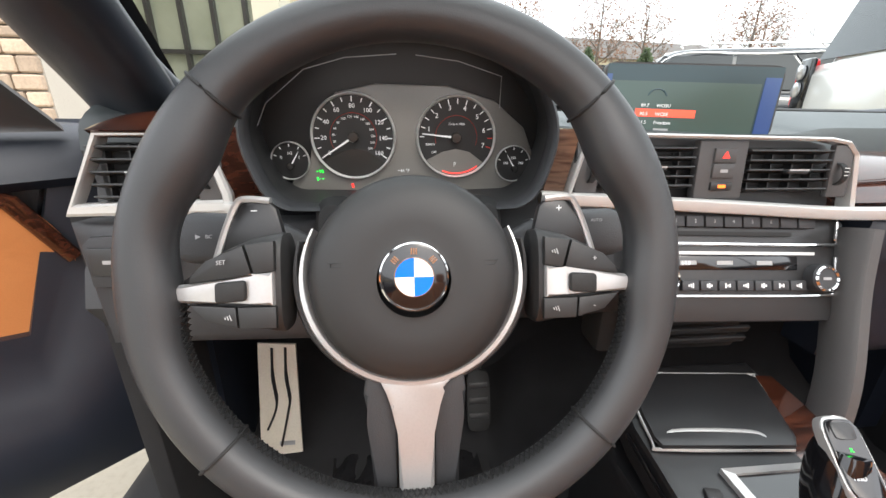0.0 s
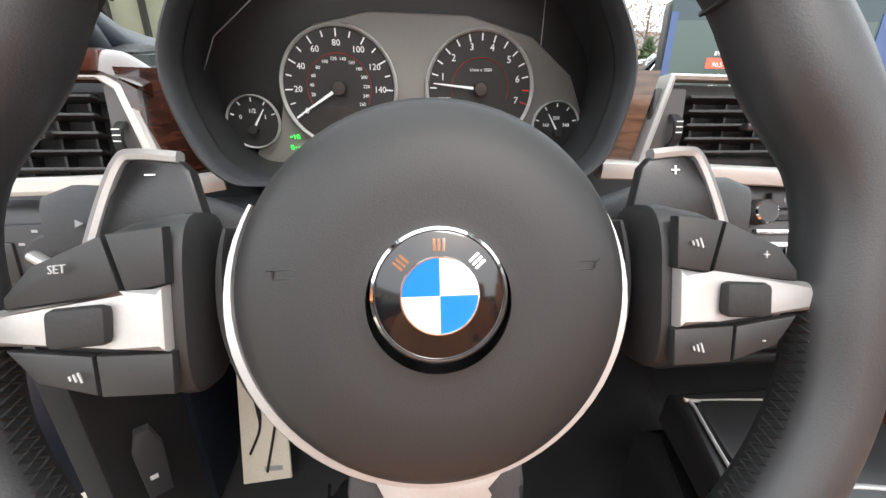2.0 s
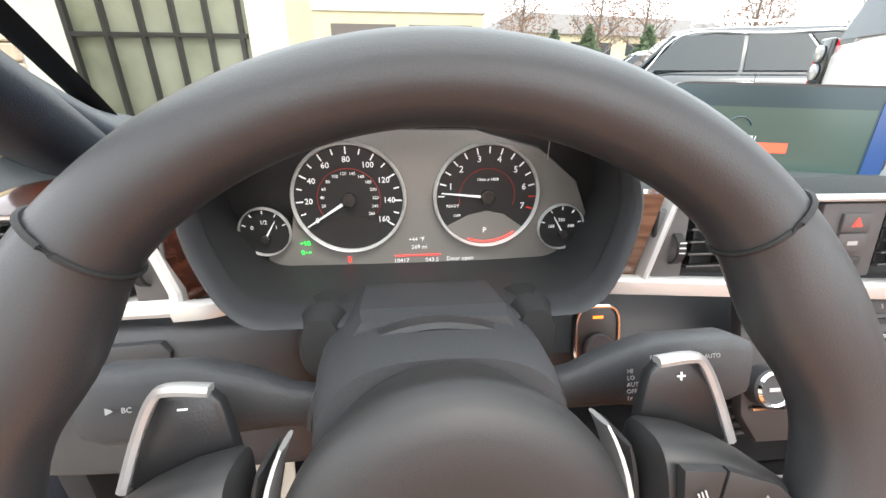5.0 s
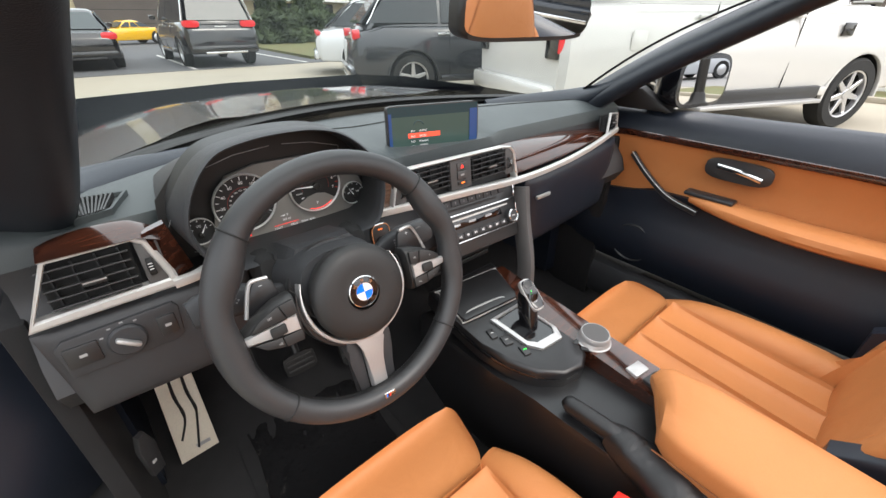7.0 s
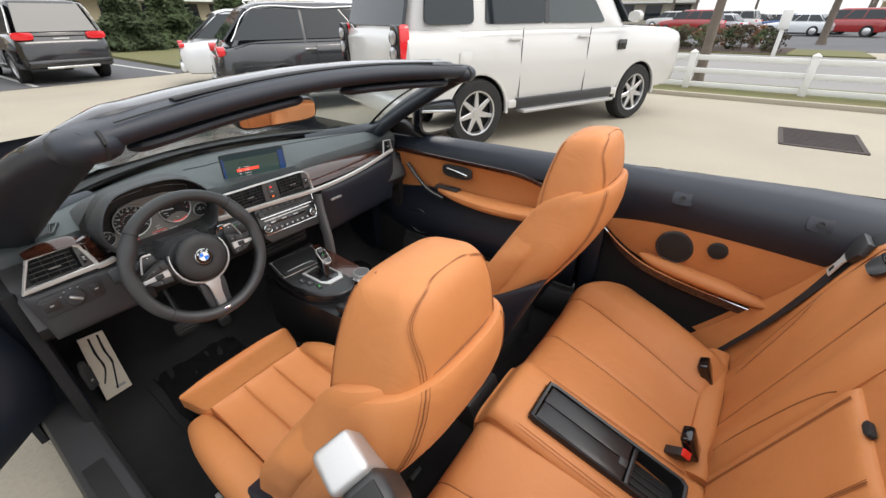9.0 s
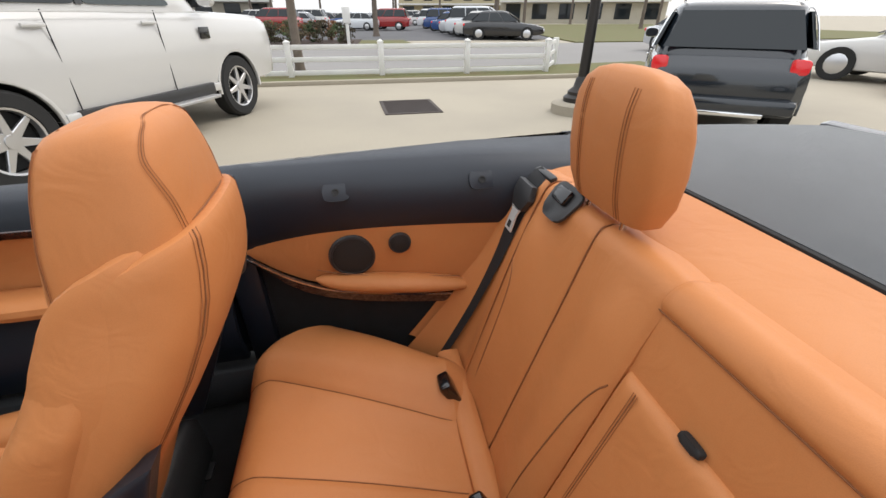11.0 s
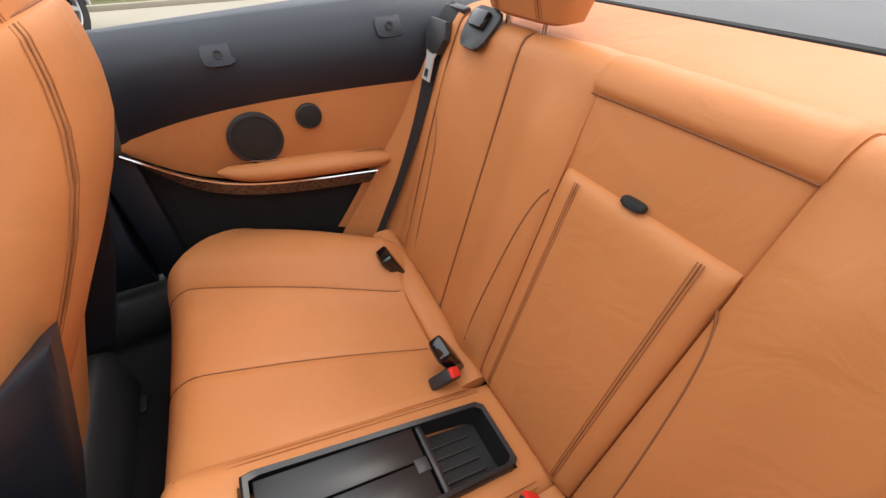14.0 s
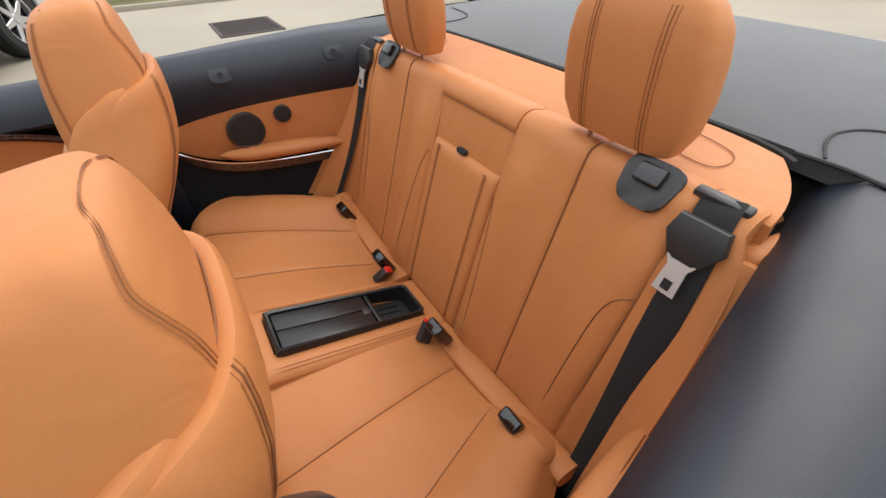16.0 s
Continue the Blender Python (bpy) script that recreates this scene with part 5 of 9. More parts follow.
def armrest():
    th = thing("padded_console_box", "tan leather centre armrest on the console", "armrest", (0.0, -0.08, 0.55))
    bm = B()
    rings = []
    for y, a, h, z in ((0.098, 0.050, 0.010, 0.606), (0.092, 0.066, 0.022, 0.609), (0.075, 0.076, 0.031, 0.610), (0.04, 0.082, 0.036, 0.610), (-0.05, 0.084, 0.040, 0.606), (-0.18, 0.083, 0.040, 0.602), (-0.232, 0.078, 0.034, 0.600), (-0.246, 0.062, 0.018, 0.600)):
        rings.append([Vector((0.012 + x, y + (0.04 if x > 0 else -0.02) * (y > 0.05) * abs(x) / a, z + zz)) for x, zz in oval(a, h, 4.5, 36)])
    loft(bm, rings)
    part("cushion", bm, TAN, th, "tan leather padded lid")
    bm = B()
    sweep(bm, [(0.012 + 0.0845 * s_, y, 0.600) for s_ in (-1,) for y in (0.07, -0.05, -0.18, -0.225)], 0.0012, n=5)
    part("lid_seam", bm, TAN_SEAM, th)
    bm = B()
    box(bm, (0.0, -0.10, 0.54), (0.155, 0.28, 0.09), bevel=0.012)
    part("box", bm, PLASTIC, th)


armrest()


def rear_vent():
    th = thing("rear_air_vent", "rear centre air vent with silver frame on the console back", "air vent", (0.0, -0.26, 0.4))
    bm = B()
    box(bm, (0.005, -0.262, 0.50), (0.15, 0.03, 0.13), (-14, 0, 0), bevel=0.008)
    part("housing", bm, PLASTIC, th)
    for s in (-1, 1):
        M = pose(0.005 + s * 0.034, -0.281, 0.505, -14, 0, 0)
        bm = B()
        box(bm, (0, 0, 0), (0.056, 0.004, 0.062), m=M)
        part("vent_back", bm, RUBBER, th)
        for i in range(5):
            bm = B()
            box(bm, (-0.02 + 0.01 * i, -0.006, 0), (0.002, 0.010, 0.056), m=M)
            part("slat", bm, PLASTIC, th)
        bm = B()
        sweep(bm, [M @ Vector((x, -0.006, z)) for x, z in oval(0.030, 0.033, 9, 28)], 0.0018, n=6, closed=True, up=(0, 1, 0))
        part("vent_frame", bm, SATIN, th)
    bm = B()
    box(bm, (0.005, -0.30, 0.36), (0.16, 0.10, 0.16), (-20, 0, 0), bevel=0.012)
    part("tunnel_cover", bm, PLASTIC, th)


rear_vent()


def handbrake():
    th = thing("handbrake", "black leather handbrake lever with gaiter", "handbrake", (-0.085, 0.1, 0.5))
    bm = B()
    lever = smooth_line([(-0.076, 0.222, 0.566), (-0.075, 0.205, 0.572), (-0.072, 0.15, 0.574), (-0.066, 0.09, 0.570)], 4)
    sweep(bm, lever, [0.006 + 0.008 * min(1, i / 3) for i in range(len(lever))], [0.007 + 0.009 * min(1, i / 3) for i in range(len(lever))], n=14, e=2.6)
    part("grip", bm, GAITER, th)
    bm = B()
    rings = []
    for i in range(20):
        t = i / 19
        w = 0.017 + 0.030 * math.sin(math.pi * 0.62 * t) + 0.0030 * math.sin(9 * t + 1.0)
        h = 0.018 + 0.026 * math.sin(math.pi * 0.60 * t) + 0.0028 * math.sin(11 * t)
        rings.append([Vector((-0.068 + x + 0.002 * math.sin(5 * t + 3 * z / h), 0.135 - 0.165 * t, 0.566 - 0.030 * t + z)) for x, z in oval(w, h, 2.3, 24)])
    loft(bm, rings)
    part("gaiter", bm, GAITER, th, "creased black leather gaiter")


handbrake()


# ---- pedals and floor well ----
def footrest():
    th = thing("footrest", "brushed steel footrest with black curved grip strips", "footrest", (-0.625, 0.84, 0.26))
    S = basis((-0.628, 0.832, 0.40), (1, 0.06, -0.05), (0.02, 0.12, 1))
    bm = B()
    prism(bm, [(-0.041, -0.135), (0.041, -0.130), (0.036, 0.115), (-0.034, 0.12)], 0.006, S, 0.002)
    part("plate", bm, STEEL, th)
    for dx in (-0.010, 0.015):
        bm = B()
        pts = smooth_line([(dx - 0.014, -0.07 if dx < 0 else -0.11, 0.0075), (dx + 0.002, -0.03, 0.0075), (dx + 0.006, 0.0, 0.0075), (dx + 0.001, 0.05, 0.0075), (dx + 0.002, 0.11, 0.0075)], 5)
        sweep(bm, [S @ p for p in pts], 0.0035, 0.002, n=6)
        part("grip_strip", bm, RUBBER, th)
    bm = B()
    box(bm, (0.012, -0.105, 0.0062), (0.03, 0.010, 0.0006), m=S)
    part("stamped_mark", bm, SATIN, th, smooth=False)


footrest()


def pedal(name, x, y, z, w, h, label):
    th = thing(name, label, "pedal", (x, y, z - h))
    S = basis((x, y, z), (1, 0, 0), (0, 0.45, 1))
    bm = B()
    prism(bm, oval(w / 2, h / 2, 5, 24), 0.012, S, 0.003)
    part("pad", bm, RUBBER, th)
    for i in range(3):
        bm = B()
        box(bm, (0, (i - 1) * h * 0.25, 0.0125), (w * 0.8, h * 0.1, 0.003), bevel=0.001, m=S)
        part("pad_strip", bm, PLASTIC, th)
    bm = B()
    sweep(bm, [S @ Vector((0, h * 0.2, 0)), (x, y + 0.05, z + 0.1), (x, y + 0.14, z + 0.24)], 0.010, n=8)
    part("arm", bm, PLASTIC, th)


pedal("brake_pedal", -0.36, 0.83, 0.38, 0.085, 0.055, "black brake pedal hanging over the floor well")
pedal("accelerator_pedal", -0.22, 0.85, 0.35, 0.05, 0.13, "black accelerator pedal in the floor well")


def hood_release():
    th = thing("hood_release", "black release lever beside the floor well", "lever", (-0.69, 0.66, 0.42))
    bm = B()
    prism(bm, [(-0.012, -0.05), (0.012, -0.05), (0.016, 0.02), (0.008, 0.05), (-0.006, 0.05), (-0.014, 0.02)], 0.012, basis((-0.690, 0.66, 0.505), (0.8, 0.6, 0), (0, 0, 1)), 0.003)
    part("lever", bm, PLASTIC, th)
    bm = B()
    box(bm, (-0.686, 0.652, 0.487), (0.008, 0.008, 0.006), (0, 0, 37))
    part("lever_mark", bm, GREY_MARK, th, smooth=False)


hood_release()

# ---- front seats ----
def front_seat(sx, label, drop=0.0):
    """Sports seat with thigh rest, bolsters and built-in head rest; sx is its middle."""
    th = thing("front_seat", label, "car seat", (sx, 0.0, 0.25), "front seats")

    def X(x, y, z):
        return Vector((sx + x, y, z))
    # thigh rest
    bm = B()
    pad(bm, X(-0.186, 0.412, 0.424), X(0.200, 0.424, 0.424), X(0.154, 0.268, 0.446), X(-0.162, 0.262, 0.446), 0.022, 0.034, p=7, nu=20, nv=18, soft=0.06)
    part("thigh_rest", bm, TAN, th, "tan leather sliding thigh rest")
    bm = B()
    box(bm, X(0, 0.36, 0.365), (0.30, 0.14, 0.05), bevel=0.015)
    part("thigh_carrier", bm, PLASTIC, th)
    # seat panels: three channels running fore and aft
    for i in range(3):
        x0, x1 = -0.147 + 0.098 * i, -0.147 + 0.098 * (i + 1)
        bm = B()
        pad(bm, X(x0, 0.268, 0.420), X(x1, 0.268, 0.420), X(x1, -0.16, 0.385), X(x0, -0.16, 0.385), 0.017, 0.06, p=5, nu=8, nv=14)
        part("seat_panel", bm, TAN, th, "tan leather seat channel")
    for s in (-1, 1):
        bm = B()
        line = smooth_line([X(s * 0.178, 0.285, 0.405), X(s * 0.190, 0.20, 0.420), X(s * 0.197, 0.06, 0.425), X(s * 0.197, -0.10, 0.425), X(s * 0.19, -0.18, 0.42)], 4)
        k = len(line)
        sweep(bm, line, [0.040 + 0.012 * math.sin(math.pi * i / (k - 1)) for i in range(k)], [0.045 + 0.022 * math.sin(math.pi * i / (k - 1)) for i in range(k)], n=18, e=2.5)
        part("seat_bolster", bm, TAN, th, "tan leather side bolster")
        bm = B()
        sweep(bm, [p + Vector((-s * 0.006, 0, 0.063 * (0.72 + 0.28 * math.sin(math.pi * i / (k - 1))))) for i, p in enumerate(line)], 0.0012, n=5)
        part("bolster_seam", bm, TAN_SEAM, th)
    bm = B()
    prism(bm, [(-0.21, 0.30), (0.21, 0.30), (0.225, 0.0), (0.21, -0.22), (-0.21, -0.22), (-0.225, 0.0)], 0.16, pose(sx, 0, 0.23), 0.03, 3)
    part("seat_base", bm, PLASTIC, th)
    for s in (-1, 1):
        bm = B()
        box(bm, X(s * 0.16, 0.03, 0.205), (0.05, 0.52, 0.03), bevel=0.004)
        part("seat_rail", bm, PLASTIC, th)
    # back rest, head rest and shoulder wrap share one set of cross sections
    def sec(rows, z):
        if z <= rows[0][0]:
            return rows[0][1:]
        for a, b in zip(rows, rows[1:]):
            if z <= b[0]:
                t = (z - a[0]) / (b[0] - a[0])
                return tuple(p + (q - p) * t for p, q in zip(a[1:], b[1:]))
        return rows[-1][1:]

    def lower(z):
        t = max(0.0, min(1.0, (z - 0.74) / 0.22))
        return z - drop * t * t * (3 - 2 * t)

    def ring_point(y, w, t, a, e=3.0):
        c, s_ = math.cos(a), math.sin(a)
        return math.copysign(abs(c) ** (2 / e), c) * w, y + math.copysign(abs(s_) ** (2 / e), s_) * t
    back = [(0.40, -0.150, 0.185, 0.060), (0.50, -0.172, 0.205, 0.072), (0.62, -0.212, 0.222, 0.078), (0.74, -0.258, 0.226, 0.080), (0.83, -0.297, 0.214, 0.080), (0.90, -0.330, 0.180, 0.076), (0.95, -0.352, 0.150, 0.066)]
    bm = B()
    rings = []
    for i in range(29):
        z = 0.40 + 0.55 * i / 28
        y, w, t = sec(back, z)
        fade = max(0.0, math.sin(math.pi * min(1, (i + 2) / 29 * 1.12)))
        ring = []
        for k in range(44):
            x, q = ring_point(0, w, t, 2 * math.pi * k / 44, 3.2)
            dish = (0.042 * (abs(x) / w) ** 3 - 0.022 * (1 - (abs(x) / w) ** 2)) if q > 0 else 0
            ring.append(X(x, y + q + dish * fade, lower(z - 0.36 * q)))
        rings.append(ring)
    loft(bm, rings)
    part("back_rest", bm, TAN, th, "tan leather back rest with side bolsters")
    head = [(0.86, -0.374, 0.128, 0.074), (0.93, -0.386, 0.142, 0.088), (0.99, -0.395, 0.139, 0.092), (1.05, -0.400, 0.126, 0.087), (1.10, -0.404, 0.111, 0.079), (1.130, -0.406, 0.101, 0.071), (1.150, -0.407, 0.092, 0.063), (1.163, -0.408, 0.080, 0.051), (1.171, -0.408, 0.052, 0.030), (1.175, -0.408, 0.022, 0.010)]

    def H(z, a, out=0.0):
        y, w, t = sec(head, z)
        x, q = ring_point(0, w + out, t + out, a, 3.9)
        return X(x, y + q, lower(z - 0.13 * q))
    zs = [0.86 + 0.018 * i for i in range(15)] + [1.122, 1.135, 1.146, 1.155, 1.162, 1.168, 1.172, 1.1745]
    bm = B()
    loft(bm, [[H(z, 2 * math.pi * k / 48) for k in range(48)] for z in zs])
    part("head_rest", bm, TAN, th, "tan leather built-in head rest")
    # shoulder wrap: runs round the back of the head rest, falling away forward at the sides
    wrap = [(0.34, -0.112, 0.186, 0.060), (0.48, -0.166, 0.201, 0.070), (0.57, -0.212, 0.216, 0.079), (0.66, -0.262, 0.226, 0.087), (0.76, -0.318, 0.218, 0.098), (0.84, -0.360, 0.204, 0.104), (0.90, -0.386, 0.186, 0.106), (0.95, -0.398, 0.168, 0.107), (1.00, -0.403, 0.154, 0.106), (1.06, -0.404, 0.142, 0.102)]

    def WR(u, v):
        a = radians(48 - 276 * u)
        k = abs(2 * u - 1)
        zb = 1.035 - 0.035 * k ** 2 - 0.165 * max(0, (k - 0.42) / 0.58) ** 3
        z = 0.36 + (zb - 0.36) * min(1, v / 0.94)
        y, w, t = sec(wrap, z)
        over = max(0, v - 0.94) / 0.06
        sh_ = 0.006 * (1 - (1 - over) ** 2) + 0.016 * over ** 2
        x, q = ring_point(0, w - sh_, t - sh_, a, 2.9)
        top_ = 0.006 * math.sin(math.pi * 0.75 * over)
        return X(x, y + q, lower(z + top_ - 0.13 * q))
    bm = B()
    slab(bm, 44, 30, WR, (0, 0.03, 0))
    part("shoulder_wrap", bm, TAN, th, "tan leather shoulder section round the head rest")
    bm = B()
    sweep(bm, [WR(0.04 + 0.92 * i / 40, 0.992) + Vector((0, 0, 0.0008)) for i in range(41)], 0.0013, n=5)
    part("wrap_edge_seam", bm, TAN_SEAM, th)
    for s in (-1, 1):
        def seam(name, line, r_, mt):
            bm = B()
            sweep(bm, line, r_, n=5)
            part(name, bm, mt, th)
        for d_, r_, mt in ((0, 0.0005, TAN_SEAM), (0.06, 0.0004, TAN_STITCH), (-0.06, 0.0004, TAN_STITCH)):
            # from the crown down the front, then out to the wrap; and down the back
            ks = [i / 16 for i in range(17)]
            front = [H(1.168 - 0.258 * k, math.pi / 2 - s * (0.92 + d_ * (1 - 0.5 * k) + 0.45 * k ** 2.2), 0.0012) for k in ks]
            seam("head_seam", front, r_, mt)
            # over the crown to the side, then slanting back to the wrap
            turn = [(1.166, 0.0), (1.165, 0.20), (1.158, 0.46), (1.148, 0.72), (1.126, 0.89), (1.100, 0.78), (1.070, 0.61), (1.030, 0.50)]
            rear = [H(z, -math.pi / 2 + s * (a + d_), 0.0009) for z, a in turn]
            seam("head_seam", smooth_line(rear, 5), r_, mt)
        for d_, r_, mt in ((0, 0.0012, TAN_SEAM), (0.012, 0.0007, TAN_STITCH), (-0.012, 0.0007, TAN_STITCH)):
            u0 = 0.5 - s * 0.13 + d_
            seam("wrap_seam", [WR(u0 - s * 0.10 * (0.93 - v), v) + Vector((s * 0.0004, -0.0006, 0)) for v in (0.40, 0.50, 0.60, 0.68, 0.76, 0.82, 0.88, 0.93, 0.96)], r_, mt)
    # hard shell behind
    bm = B()

    def shell(u, v):
        w = 0.200 - 0.03 * v * v
        x = (2 * u - 1) * w
        y = -0.170 - 0.195 * v - 0.02 * (1 - (2 * u - 1) ** 2) + 0.17 * abs(2 * u - 1) ** 4
        z = 0.34 + 0.46 * v - 0.20 * v * abs(2 * u - 1) ** 2
        return X(x, y, z)
    slab(bm, 18, 12, shell, (0, 0.03, 0))
    part("back_shell", bm, TAN, th, "tan leather seat back")
    for q in (-1, 1):
        bm = B()
        flank = [(-0.10, 0.40), (-0.245, 0.40), (-0.325, 0.58), (-0.372, 0.70), (-0.408, 0.795), (-0.36, 0.765), (-0.28, 0.705), (-0.19, 0.645), (-0.105, 0.585)]
        loft(bm, [[X(q * x, y, z) for y, z in [(a + (-0.23 - a) * k, b + (0.58 - b) * k) for a, b in flank]] for x, k in ((0.195, 0.0), (0.229, 0.0), (0.234, 0.05), (0.236, 0.14))])
        part("flank_cover", bm, DOOR_BLACK, th, "black plastic cover on the side of the back rest")
    # fold lever block on the outer shoulder: black housing with a satin plate
    s = -1 if sx < 0 else 1
    K = pose(sx + s * 0.186, -0.458, 0.920, 20, s * 24, s * 24) if sx < 0 else pose(sx + s * 0.196, -0.395, 0.870, 20, s * 24, s * 24)
    bm = B()
    box(bm, (0, -0.030, -0.004), (0.058, 0.060, 0.108), bevel=0.018, seg=4, m=K)
    fb = part("fold_lever", bm, PLASTIC, th, "black fold lever housing")
    bm = B()
    box(bm, (s * 0.004, 0.022, 0.004), (0.056, 0.060, 0.112), bevel=0.010, seg=3, m=K)
    part("lever_plate", bm, SATIN, fb, "satin silver lever plate")
    bm = B()
    box(bm, (-s * 0.002, -0.034, 0.049), (0.034, 0.034, 0.006), bevel=0.0015, m=K)
    part("lever_slot", bm, RUBBER, fb)
    bm = B()
    prism(bm, [(-0.22, 0.0), (0.22, 0.0), (0.24, 0.05), (0.16, 0.09), (-0.20, 0.085)], 0.018, basis((sx + s * 0.225, 0.03, 0.27), (0, -s, 0), (0, 0, 1)), 0.006)
    sd = part("side_trim", bm, PLASTIC, th, "black side trim with seat switches")
    for k in range(3):
        bm = B()
        box(bm, X(s * 0.245, 0.12 - 0.05 * k, 0.32), (0.012, 0.035, 0.012), bevel=0.003)
        part("seat_switch", bm, SATIN if k == 0 else PLASTIC, sd)
    return th


front_seat(-0.375, "tan leather sports seat with head rest on the driver's side", 0.026)
front_seat(0.375, "tan leather sports seat with head rest on the passenger's side")


def buckle(x, y, z, rot, label):
    th = thing("belt_buckle", label, "belt buckle", (x, y, z), "belt buckles")
    M = pose(x, y, z, *rot)
    bm = B()
    box(bm, (0, 0, -0.02), (0.024, 0.036, 0.055), bevel=0.005, m=M)
    part("housing", bm, PLASTIC, th)
    bm = B()
    box(bm, (0, 0.004, 0.0085), (0.020, 0.026, 0.008), bevel=0.002, m=M)
    part("release_button", bm, RED_PLASTIC, th, "red release button")


buckle(-0.135, 0.06, 0.530, (-20, 0, 0), "black belt buckle with red button beside the driver's seat")


# ---- rear bench ----
def side_x(y):
    """Half width of the inner side at the belt, narrowing to the rear."""
    return 0.745 if y > -0.42 else 0.745 - 0.18 * (-0.42 - y) - 0.02 * (-0.42 - y) ** 2


def bp(x, z, lift=0.0):
    """A point on the plane of the rear back rest."""
    y = -0.915 - (z - 0.40) * 0.29
    return Vector((x, y + lift * 0.96, z + lift * 0.29))


def lift(x, z):
    """How far the rear back rest swells from its plane."""
    x = abs(x)
    f = 1 - 0.8 * max(0.0, min(1.0, (z - 0.86) / 0.08))
    k = 0.019 * math.exp(-((x - 0.195) / 0.05) ** 2) + 0.017 * math.exp(-((x - 0.475) / 0.05) ** 2)
    k *= f * max(0.0, min(1.0, (z - 0.36) / 0.10))
    if x > 0.54:
        # the outer edge turns forward to meet the side trim, more so low down
        k += max(0.008, 0.10 - 0.185 * (z - 0.42)) * ((x - 0.54) / 0.105) ** 2
    return k + 0.004


def back_at(x, v, up=0.0):
    """Surface of the rear back rest: up its face, then rolled over the top to the shelf."""
    n, d = Vector((0, 0.96, 0.277)), Vector((0, -0.277, 0.96))
    if v < 0.80:
        z = 0.392 + (0.945 - 0.392) * v / 0.80
        return bp(x, z, lift(x, z) + up)
    a = min(1.0, (v - 0.80) / 0.13) * 1.29
    c = bp(x, 0.945) - n * 0.035
    p = c + (n * math.cos(a) + d * math.sin(a)) * (0.035 + lift(x, 0.945) + up)
    if v > 0.93:
        p += Vector((0, -0.050, -0.012)) * ((v - 0.93) / 0.07)
    return p


